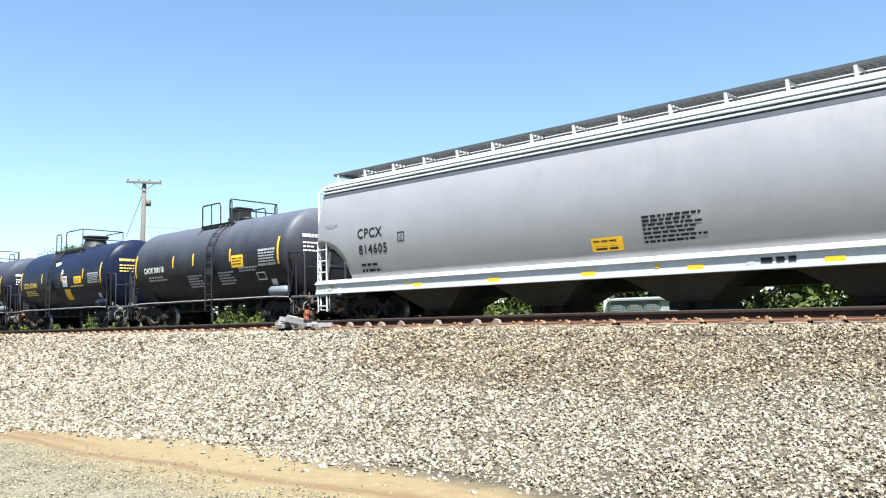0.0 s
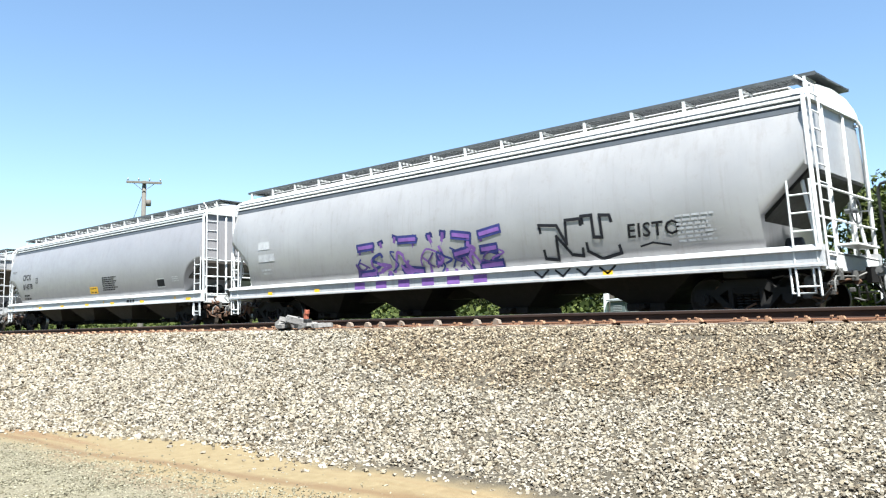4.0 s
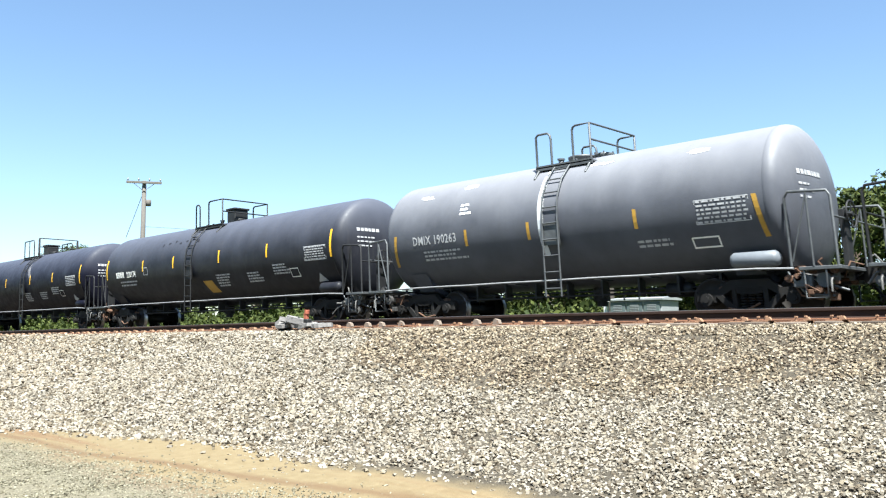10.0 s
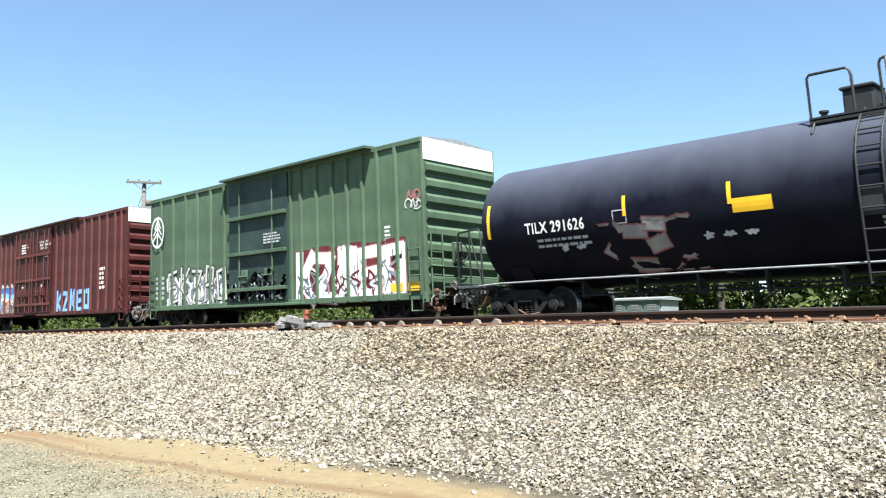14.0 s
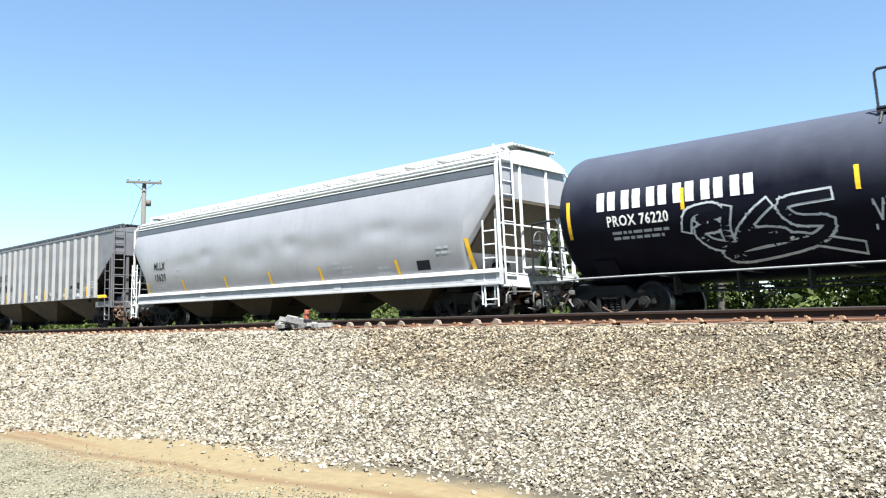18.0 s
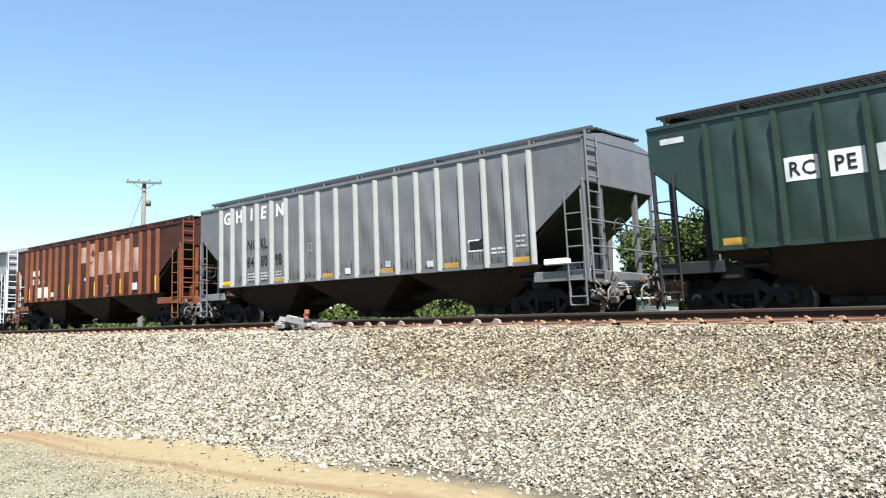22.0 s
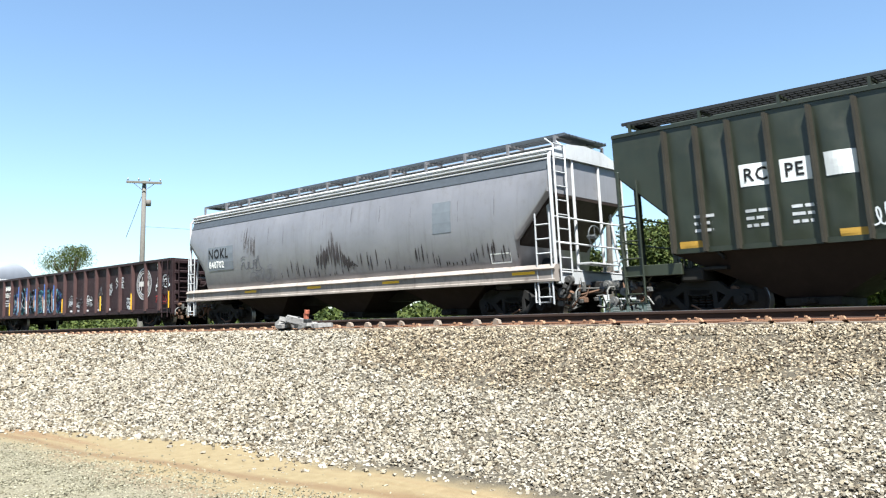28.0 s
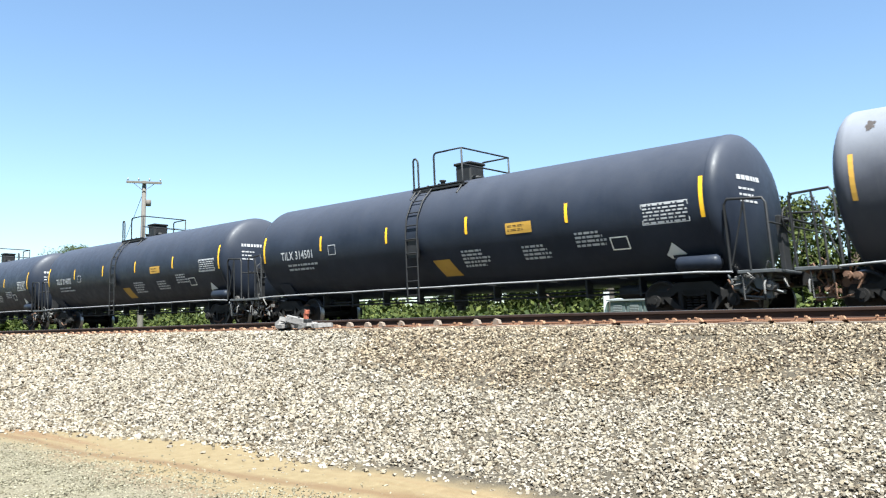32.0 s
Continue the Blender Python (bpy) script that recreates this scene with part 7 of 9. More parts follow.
# silver hoppers of one series
def silver_hopper(i, number):
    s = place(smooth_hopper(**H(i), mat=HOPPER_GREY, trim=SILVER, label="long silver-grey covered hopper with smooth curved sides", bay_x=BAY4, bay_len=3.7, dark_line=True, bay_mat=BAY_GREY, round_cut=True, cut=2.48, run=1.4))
    s.text("CPCX", -7.92, 2.53, 0.28, LETTER_BLACK, bold=0.98)
    s.text(number, -7.88, 2.07, 0.27, LETTER_BLACK, bold=1.0)
    s.frame_box(-6.2, -5.92, 2.32, 2.58, 0.03, LETTER_BLACK)
    s.text("C", -6.12, 2.37, 0.12, LETTER_BLACK)
    s.stain(-9.45, -8.85, 2.9, 3.1, SPRAY["grey"], 4, "stain", "faint blue-grey smudge")
    s.bars(-7.85, 1.72, 0.95, 2, 0.075, LETTER_BLACK, 3, 2.2)
    p = s.mark("placard", 0.1, 0.92, 1.58, 1.88, YELLOW, "yellow placard with unreadable print")
    s.bars(0.16, 1.77, 0.7, 1, 0.05, LETTER_BLACK, 5)
    s.bars(0.2, 1.61, 0.68, 1, 0.085, LETTER_BLACK, 6)
    s.bars(1.45, 2.2, 1.45, 7, 0.05, LETTER_BLACK, 6, 1.75)
    s.mark("data_panel", 6.4, 6.98, 1.62, 1.95, LETTER_BLACK, "black data panel with a white frame")
    s.frame_box(6.4, 6.98, 1.62, 1.95, 0.025, WHITE)
    s.bars(7.6, 1.95, 0.6, 3, 0.04, LETTER_GREY, 8)
    flat = sill_marks(s, (-5.45, -2.75, 0.03, 2.6, 5.3, 9.0))
    for x in (-9.1, -5.85, 1.75, 8.0):
        flat.mark("reflective_strip", x - 0.05, x + 0.05, 1.13, 1.22, YELLOW, "small yellow badge", steps=1)
    flat.bars(3.95, 1.10, 0.8, 1, 0.10, LETTER_BLACK, 9)
    flat.blob(m := Mesh(), [(3.75 + 0.09 * math.cos(a), 1.14 + 0.09 * math.sin(a)) for a in [k * 0.5236 for k in range(12)]], 0.004)
    part("emblem", m, LETTER_GREY, s.car)
    flat.mark("reflective_strip", -9.75, -8.95, 0.99, 1.06, YELLOW_OLD, "worn yellow plate over the step", steps=1)
    flat.mark("tag_board", -8.85, -8.68, 0.93, 1.14, WHITE, "small white tag board", steps=1, off=0.012)
    for x in (-9.2, -6.4, 8.7):
        flat.mark("sill_plate", x - 0.12, x + 0.12, 1.04, 1.2, LETTER_GREY, steps=1)
    return s


silver_hopper(0, "814605")

s = place(tank_car(**H(1), mat=TANK_FADED, trim=BLACK, label="dull brownish-black tank car with yellow strips and placards", lad=0.79, plat=(-0.85, 1.28), rail=0.6, dome="square", dome_x=0.3, seams=(-0.3, 3.2), tank_air=LETTER_MID))
stripes(s, 5.17, (-1.93, -0.42, 2.12))
s.text("CAOX 300118", -4.3, 2.19, 0.22, CREAM, bold=0.78)
s.bars(-4.0, 1.98, 1.6, 2, 0.06, LETTER_GREY, 1)
s.mark("placard", 2.2, 2.95, 2.08, 2.5, YELLOW, "yellow placard with unreadable print")
s.bars(2.27, 2.36, 0.6, 3, 0.05, LETTER_BLACK, 2)
s.table(3.85, 4.85, 2.05, 2.6, LETTER_GREY, 3)
for x, z, n in ((-0.95, 1.9, 5), (1.2, 1.92, 5), (2.6, 2.02, 2)):
    s.bars(x, z, 1.15, n, 0.05, LETTER_GREY, n)
s.frame_box(3.6, 4.1, 1.6, 1.85, 0.03, CREAM)
s.mark("placard", 4.2, 4.5, 1.35, 1.6, WHITE, "small white diamond placard", lean=0.12)
head_marks(s.car, 5.17, 1.585, 2.44, CREAM, 2)

s = place(tank_car(**H(2), mat=TANK_NAVY, trim=BLACK, label="glossy dark blue tank car with yellow strips and placards", lad=-0.94, plat=(-1.85, 1.35), dome="wide", dome_x=0.45, seams=(-0.4, 2.4)))
stripes(s, 4.89, (-1.95, 0.47, 2.89))
s.text("UTLX 631841", -4.35, 2.11, 0.25, LETTER_GOLD, bold=0.80)
s.bars(-4.2, 1.92, 1.7, 3, 0.05, LETTER_GOLD, 4)
s.mark("placard", 0.6, 1.12, 2.02, 2.5, WHITE, "white placard with a red bar")
s.mark("placard_bar", 0.66, 1.06, 2.36, 2.44, RED, off=0.012)
s.bars(0.68, 2.28, 0.36, 4, 0.035, LETTER_GREY, 5)
s.mark("paint_patch", 0.55, 1.2, 1.42, 1.9, YELLOW, "yellow painted patch", lean=0.12)
s.mark("placard", 1.9, 2.7, 2.12, 2.44, YELLOW, "yellow placard with unreadable print")
s.bars(1.98, 2.3, 0.64, 2, 0.05, LETTER_BLACK, 7)
s.table(3.4, 4.55, 2.08, 2.52, LETTER_GREY, 8)
s.bars(1.45, 1.97, 1.7, 1, 0.07, LETTER_GOLD, 9)
s.mark("placard", 4.0, 4.28, 1.38, 1.62, WHITE, "small white diamond placard", lean=0.08)
s.stain(-0.62, 0.02, 3.02, 3.28, SPRAY["white"], 4, "paint_patch", "white dabs of primer")
s.stain(0.4, 0.7, 2.6, 2.85, SPRAY["silver"], 5, "paint_patch")
head_marks(s.car, 4.89, 1.585, 2.44, LETTER_GOLD, 3, 3.0, "lettering", 4, 1.3)

s = place(tank_car(**H(3), mat=TANK_BLACK, trim=BLACK, label="black tank car with white numbers and yellow strips", lad=0.73, plat=(-0.42, 1.22), dome="low", tank_air=LETTER_MID))
stripes(s, 6.17, (-3.23, -0.92, 1.75, 4.31))
s.text("TCIX 160", -5.1, 1.98, 0.27, CREAM, bold=0.72)
s.bars(-5.0, 1.82, 1.9, 2, 0.06, LETTER_GREY, 1)
s.mark("placard", 1.85, 2.62, 1.8, 2.08, YELLOW, "yellow placard with unreadable print")
s.bars(1.95, 1.95, 0.6, 2, 0.05, LETTER_BLACK, 2)
s.bars(2.65, 2.5, 1.3, 4, 0.055, LETTER_GREY, 3)
s.frame_box(3.92, 4.4, 1.85, 2.12, 0.025, CREAM)
s.table(4.75, 5.9, 2.05, 2.5, LETTER_GREY, 4)
s.mark("placard", 5.2, 5.55, 1.35, 1.62, LETTER_GREY, "small grey diamond placard", lean=0.1)
s.bars(3.2, 1.9, 0.6, 1, 0.04, LETTER_GREY, 6)
head_marks(s.car, 6.17, 1.585, 2.44, CREAM, 4)

s = place(smooth_hopper(**H(4), mat=HOPPER_PALE, trim=WHITE, label="pale grey covered hopper with purple and black scrawls", bay_x=BAY4, bay_len=3.7, dark_line=True, sill_mat=OFFWHITE, cut=2.88, run=0.95, low_cut=2.05))
s.bars(-8.2, 2.55, 0.9, 1, 0.26, LETTER_GREY, 1)
s.bars(-8.2, 2.15, 1.0, 1, 0.24, LETTER_GREY, 2)
s.bars(-8.1, 1.85, 0.8, 2, 0.06, LETTER_GREY, 3)
s.runes(-3.2, 2.4, 1.37, 2.42, "purple", "deep", 5, 6, 0.10, 0.07, "row of purple sprayed strokes with dark blue rims")
s.weave(-3.2, 2.4, 1.36, 2.1, ("violet", "purple", "deep"), 5, 26, (0.04, 0.09), "dark blue sprayed strokes")
s.drawn([[(0.0, 0.9), (0.24, 0.85), (0.34, 0.4), (0.36, 0.95), (0.55, 0.95), (0.53, 0.1), (0.39, 0.15), (0.22, 0.6), (0.2, 0.05), (0.03, 0.1), (0, 0.9)], [(0.57, 1.0), (0.7, 1.0), (0.7, 0.5), (0.8, 0.48), (0.8, 0.98), (0.92, 0.95), (1.0, 0.1), (0.76, 0.0), (0.6, 0.2), (0.57, 1.0)], [(0.1, -0.15), (0.35, -0.1), (0.5, -0.25)], [(0.6, -0.2), (0.85, -0.1), (1.0, -0.3)]], 3.58, 5.7, 1.42, 2.4, SPRAY["black"], 0.075, "heavy black sprayed outlines")
s.text("EISTO", 5.9, 1.82, 0.3, LETTER_BLACK, "graffiti", 0.1, 1.05, "thin black sprayed letters")
s.line(m := Mesh(), [(6.2, 1.62), (6.5, 1.68), (6.9, 1.6)], 0.04, 0.016)
part("graffiti", m, SPRAY["black"], s.car, "short black sprayed stroke")
s.bars(7.1, 2.15, 0.95, 7, 0.045, LETTER_GREY, 5)
flat = sill_marks(s, (-7.5, -5.0, 5.4), w=0.25)
for k in range(6):
    flat.mark("graffiti", -3.2 + 0.93 * k, -2.75 + 0.93 * k, 1.05, 1.25, SPRAY["purple"], steps=1)
for k in range(4):
    flat.line(m := Mesh(), [(3.4 + 0.6 * k, 1.22), (3.6 + 0.6 * k, 1.08), (3.8 + 0.6 * k, 1.24)], 0.05, 0.004)
    part("graffiti", m, SPRAY["black"], s.car)

silver_hopper(5, "814578")

s = place(smooth_hopper(**H(6), mat=HOPPER_PALE, trim=OFFWHITE, label="grey covered hopper with a large blue and orange graffiti", bay_x=BAY3, bay_len=4.2, cut=3.42, run=1.12, low_cut=2.2, eave=3.95, walk=4.56, walk_mat=BAND, walk_gap=1.6, dark_line=True, bay_mat=BAY_DUST))
s.text("TCIX", -6.75, 2.35, 0.28, LETTER_BLACK, bold=0.8)
s.text("52004", -6.75, 1.88, 0.28, LETTER_BLACK, bold=0.8)
s.bars(-6.4, 1.6, 0.9, 2, 0.06, LETTER_GREY, 3)
CLOUDS = "white puffs with black rims behind the graffiti"
for x0, x1, z0, z1, sd, n in ((-4.75, -0.75, 1.9, 2.45, 5, 6), (0.1, 3.9, 1.9, 2.4, 6, 6), (4.3, 5.35, 1.15, 1.95, 7, 1)):
    s.lumps(x0, x1, z0, z1, ["silver", "white"], "black", sd, n, CLOUDS, 0.045, 1, 0.006)
s.blocks(-4.85, -0.7, 1.385, 2.28, ["purple", "blue", "violet", "sky"], "black", 5, 5, 0.06, "silver", "purple and blue filled sprayed letters")
s.blocks(-0.15, 4.95, 1.36, 2.2, ["sky", "orange", "sky", "blue", "orange", "sky"], "black", 9, 6, 0.06, "silver", "pale blue and orange filled sprayed letters")
s.weave(-4.7, -0.8, 1.39, 2.1, ("black", "violet", "sky", "silver", "purple"), 5, 26, (0.025, 0.06), "thin sprayed strokes within the letters", 0.019)
s.weave(-0.1, 4.8, 1.38, 2.05, ("black", "blue", "silver", "sky", "orange"), 6, 26, (0.025, 0.06), "thin sprayed strokes within the letters", 0.019)
s.tag(5.6, 6.3, 1.35, 1.75, SPRAY["black"], 9, 0.04, 3)
for k in range(9):
    s.stain(4.2 + (k * 1.37) % 2.6, 4.25 + (k * 1.37) % 2.6, 2.0 + (k * 0.53) % 0.8, 2.05 + (k * 0.53) % 0.8, SPRAY["dim"], k, "stain", "small chip in the paint")
s.stain(3.95, 4.2, 2.12, 2.35, SPRAY["dim"], 3, "stain", "dark scuff in the paint")
for x0, x1, z0, z1 in ((-4.57, -3.9, 1.42, 1.76), (-2.33, -1.66, 1.42, 1.76), (1.75, 2.5, 1.45, 1.8), (3.75, 4.6, 1.42, 1.78)):
    s.mark("data_panel", x0, x1, z0, z1, LETTER_GREY, "unpainted grey panel left in the graffiti", off=0.028)
    s2 = Skin(s.car, lambda z, d=s.depth: d(z) - 0.026)
    s2.bars(x0 + 0.06, z1 - 0.1, x1 - x0 - 0.12, 2, 0.03, LETTER_BLACK, 4)
for x in (6.85, -7.05):
    s.mark("reflective_strip", x - 0.06, x + 0.06, 1.5, 2.25, YELLOW, "yellow reflective strip")
s.mark("data_panel", 5.02, 5.5, 1.55, 1.86, LETTER_BLACK, "small black data panel")
s.runs(-3.4, 4.8, 2.4, 3.3, SPRAY["tan"], 2, 6, None, 0.06, "stain", "narrow runs of rust")
s.runs(2.95, 3.1, 2.2, 3.2, SPRAY["dim"], 8, 2, None, 0.05, "stain", "dark weld run")
s.stain(4.75, 4.87, 2.95, 3.2, SPRAY["lime"], 6, "stain", "small ochre stain")
flat = sill_marks(s, (6.2,), 1.12, 0.18, 0.12)
flat.weave(-4.8, -0.6, 1.0, 1.25, ("purple", "violet", "blue", "black", "grey", "violet"), 3, 46, (0.06, 0.15), "purple sprayed strokes across the sill", 0.003)
flat.weave(-0.2, 4.9, 1.0, 1.25, ("sky", "blue", "sky", "teal", "black", "orange", "silver"), 4, 56, (0.06, 0.15), "blue sprayed strokes across the sill", 0.003)
flat.mark("placard", 6.55, 6.75, 1.08, 1.2, RED, "small red mark on the sill", steps=1)
flat.mark("sill_plate", -7.8, -7.0, 1.05, 1.25, LETTER_GREY, steps=1)

# three short tank cars of one owner
for i, lb, mt, num, inner, lab in ((7, 0.5, TANK_BLACK, "190274", (-2.31, -0.64, 0.95, 3.36), "black tank car with a white diamond and red scrawls"), (8, -0.29, TANK_BLACK, "190303", (-2.43, -0.88, 1.54, 3.39), "black tank car with a pale yellow scrawl"), (9, 0.24, TANK_PALE, "190263", (-2.49, -0.46, 2.46), "faded grey tank car with a pale ladder")):
    h = TRAIN[i][2]
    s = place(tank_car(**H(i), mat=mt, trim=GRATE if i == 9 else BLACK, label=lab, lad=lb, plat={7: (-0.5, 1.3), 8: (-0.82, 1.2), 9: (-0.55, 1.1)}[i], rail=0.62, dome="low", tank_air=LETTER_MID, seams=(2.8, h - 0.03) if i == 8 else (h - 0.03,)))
    for q in (-1, 1):
        s.mark("reflective_strip", q * (h - 0.15) - 0.05, q * (h - 0.15) + 0.05, 1.62, 2.45, YELLOW_OLD, "faded amber reflective strip", steps=6, lean=q * -0.12)
    for x in inner:
        s.mark("reflective_strip", x - 0.045, x + 0.045, 2.0, 2.42, YELLOW_OLD, "faded amber reflective strip")
    s.text("DMIX " + num, -4.45, 2.15, 0.23, LETTER_GREY, bold=0.8)
    s.bars(-4.1, 1.92, 1.6, 3, 0.05, LETTER_GREY, i, 2.0)
    s.table(3.85, 5.0, 1.95, 2.45, LETTER_GREY, i)
    s.frame_box(3.65, 4.25, 1.5, 1.72, 0.03, CREAM if i != 7 else SPRAY["red"])
    s.bars(2.4, 1.7, 0.9, 2, 0.05, LETTER_GREY, i + 3)
    head_marks(s.car, h, 1.585, 2.44, LETTER_GREY, i, 2.85)
    if i == 7:
        s.stain(-0.9, 0.25, 2.4, 3.75, SPRAY["soot"], 6, "paint_patch", "faded brownish patch beside the ladder")
        s.blob(m := Mesh(), [(2.02, 2.84), (2.35, 3.03), (2.85, 3.36), (3.1, 3.05), (3.33, 2.78), (2.95, 2.48), (2.6, 2.22), (2.3, 2.38)], 0.012)
        part("graffiti", m, SPRAY["white"], s.car, "large white sprayed diamond")
        s.drawn([[(0.05, 0.5), (0.3, 0.75), (0.6, 0.7), (0.35, 0.45), (0.2, 0.2)], [(0.9, 0.75), (0.6, 0.6), (0.4, 0.25), (0.45, 0.05)], [(0.35, 0.9), (0.6, 0.85)]], 2.1, 3.25, 2.3, 3.3, SPRAY["dim"], 0.035, "grey leaf-like strokes on the diamond", True)
        s.letter_bars(2.12, 1.9, 0.3, 3, SPRAY["dim"], 1.35)
        s.frame_box(2.02, 2.6, 1.3, 1.78, 0.06, SPRAY["red"], "graffiti", "red sprayed box")
        s.frame_box(3.78, 4.42, 1.42, 1.78, 0.05, SPRAY["red"], "graffiti", "red sprayed box")
        s.tag(2.65, 3.7, 1.35, 1.8, SPRAY["red"], 6, 0.05, 4, "red sprayed strokes")
        s.tag(2.1, 2.5, 1.38, 1.7, SPRAY["dust"], 7, 0.04, 2)
        s.tag(-1.6, -0.5, 1.42, 1.95, SPRAY["silver"], 8, 0.03, 3, "pale sprayed scribble")
        s.tag(-2.1, -1.6, 1.55, 1.75, SPRAY["dim"], 3, 0.03, 2)
        s.tag(0.98, 2.05, 1.3, 1.68, SPRAY["silver"], 9, 0.03, 4)
        hs = HeadSkin(s.car, h)
        hs.bubbles(-1.3, -0.72, 2.5, 2.92, SPRAY["white"], 10, 3, 0.045)
        hs.bubbles(-1.32, -0.95, 1.65, 2.15, SPRAY["silver"], 4, 1, 0.05)
        hs.tag(-0.9, -0.3, 1.55, 2.05, SPRAY["pink"], 6, 0.035, 3)
    elif i == 8:
        s.runes(0.25, 1.75, 1.42, 2.0, "lime", "black", 7, 4, 0.15, 0.015, "pale yellow sprayed strokes with black rims")
        s.tag(1.85, 2.55, 1.55, 2.0, SPRAY["dim"], 5, 0.04, 4)
        s.tag(0.15, 0.75, 2.08, 2.28, SPRAY["silver"], 3, 0.04, 3)
        s.tag(-2.5, -1.48, 1.96, 2.22, SPRAY["lime"], 3, 0.035, 3)
        s.tag(-2.9, -1.8, 1.5, 1.62, SPRAY["maroon"], 4, 0.025, 5)
        HeadSkin(s.car, h).stain(-0.75, -0.1, 2.95, 3.2, SPRAY["black"], 3, "paint_patch", "black touched-up patch")
    else:
        s.mark("paint_patch", -0.15, 0.02, 1.6, 3.7, SPRAY["silver"], "pale painted strip beside the ladder", steps=10)
        s.bars(-2.7, 3.05, 0.4, 3, 0.06, SPRAY["white"], 4)
        for x0, z0 in ((-3.0, 3.55), (1.0, 3.6), (3.5, 3.5), (-4.5, 3.4)):
            s.stain(x0, x0 + 0.7, z0, z0 + 0.12, SPRAY["silver"], int(x0 * 7) % 9, "paint_patch")

# long black tank cars
LONG = "long black tank car with white numbers and yellow strips"


def long_tank(i, lad, number, inner, mat=None, n_brand=0, mark="", dome="box", plat=None, label=LONG, lettering=None, air=None, placard=None, quad=None, seam=True, dome_x=None, strip_mat=None):
    lettering = lettering or CREAM
    h = TRAIN[i][2]
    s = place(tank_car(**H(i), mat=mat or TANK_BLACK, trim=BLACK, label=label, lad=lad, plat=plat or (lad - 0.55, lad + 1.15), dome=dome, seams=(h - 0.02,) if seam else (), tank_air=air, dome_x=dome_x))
    stripes(s, h, inner, 2.1, 2.95, strip_mat)
    x = -6.85
    if n_brand:
        s.letter_bars(x, 2.13, 0.24, n_brand, lettering, 0.9)
        s.text(number, x + 0.94, 2.13, 0.24, lettering, bold=0.74)
    elif mark:
        s.text(mark + " " + number, x, 2.13, 0.26, lettering, bold=0.79)
    s.bars(x + 0.3, 1.92, 1.7, 2, 0.06, LETTER_GREY, i, 2.2)
    s.frame_box(-4.4, -4.05, 2.15, 2.45, 0.02, LETTER_GREY)
    s.table(6.4, 7.5, 2.05, 2.5, LETTER_GREY, i)
    for xx, zz, n in ((1.0, 1.85, 5), (3.0, 1.82, 4), (4.6, 2.0, 4)):
        s.bars(xx, zz, 0.95, n, 0.05, LETTER_GREY, n + i, 1.8)
    s.frame_box(5.5, 5.95, 1.6, 1.88, 0.025, CREAM)
    d = Mesh()
    s.blob(d, [(6.95, 1.18), (7.18, 1.42), (6.95, 1.66), (6.72, 1.42)], 0.008)
    part("placard", d, LETTER_GREY if placard is None else placard, s.car, "diamond hazard placard")
    if quad:
        s.mark("paint_patch", quad, quad + 0.62, 1.3, 1.72, YELLOW_OLD, "faded ochre painted patch", lean=-0.2)
    head_marks(s.car, h, 1.585, 2.44, LETTER_GREY, i, 2.9)
    return s


s = long_tank(10, -0.72, "220174", (-4.46, -1.96, 1.35, 4.35), n_brand=4, mat=TANK_FADED, quad=0.2, plat=(-1.34, 0.62), dome="square", dome_x=0.05)
for k in range(7):
    s.stain(-3.2 + k * 0.45, -3.05 + k * 0.45, 3.2 + 0.05 * (k % 3), 3.32 + 0.05 * (k % 3), SPRAY["black"], k, "stain", "small dark drip")
s = long_tank(11, 0.97, "226206", (-4.88, -1.55, 1.93, 4.82), n_brand=4, plat=(-0.72, 1.45), dome="square", dome_x=0.35)
for k in range(5):
    s.stain(1.25 + 0.1 * k, 1.45 + 0.12 * k, 3.0 - 0.1 * k, 3.4 - 0.12 * k, SPRAY["dim"], k, "stain", "pale scuff below the platform")
s = long_tank(12, 0.95, "291626", (-4.09, -1.69, 1.69, 4.30), mark="TILX", label="long black tank car with worn grey graffiti", plat=(-0.2, 1.3), dome="square", dome_x=0.5)
s.mark("placard", -1.65, -0.85, 2.12, 2.4, YELLOW, "yellow placard with unreadable print")
s.runes(-4.75, -2.6, 1.2, 2.1, "ash", "rose", 4, 4, 0.26, 0.035, "worn grey swollen strokes with a pink rim")
s.runes(0.95, 2.85, 1.2, 2.05, "ash", "rose", 9, 3, 0.28, 0.035, "worn grey swollen strokes with a pink rim")
for k, x in enumerate((-5.95, -5.5, -2.4, -1.95, -1.5, 2.95, 3.3)):
    s.stain(x, x + 0.28, 1.66, 1.82, SPRAY["silver"] if x < 0 else SPRAY["pink"], k, "graffiti", "small pale sprayed dab")

# boxcars
s = place(boxcar(**H(13), mat=BOX_GREEN, label="tall green boxcar with silver and white graffiti", posts=(-6.97, -6.01, -5.04, -4.17, -3.21, -2.3, 1.75, 2.29, 3.11, 3.9, 4.61, 5.33, 6.0, 6.78), doors=[(-1.9, 1.62)], over=(-2.13, 5.82), door_mat=DOOR_GREEN_SHADED, rib_out=0.20))
ring = lambda cx, cz, a, b, n=24: [(cx + a * math.cos(2 * math.pi * k / n), cz + b * math.sin(2 * math.pi * k / n)) for k in range(n + 1)]
s.line(m := Mesh(), ring(-7.15, 3.78, 0.5, 0.58), 0.09, 0.075)
for z0, w in ((3.45, 0.34), (3.7, 0.28), (3.95, 0.2)):
    s.line(m, [(-7.15 - w, z0), (-7.15, z0 + 0.32), (-7.15 + w, z0)], 0.08, 0.075)
s.line(m, [(-7.15, 3.25), (-7.15, 4.25)], 0.08, 0.075)
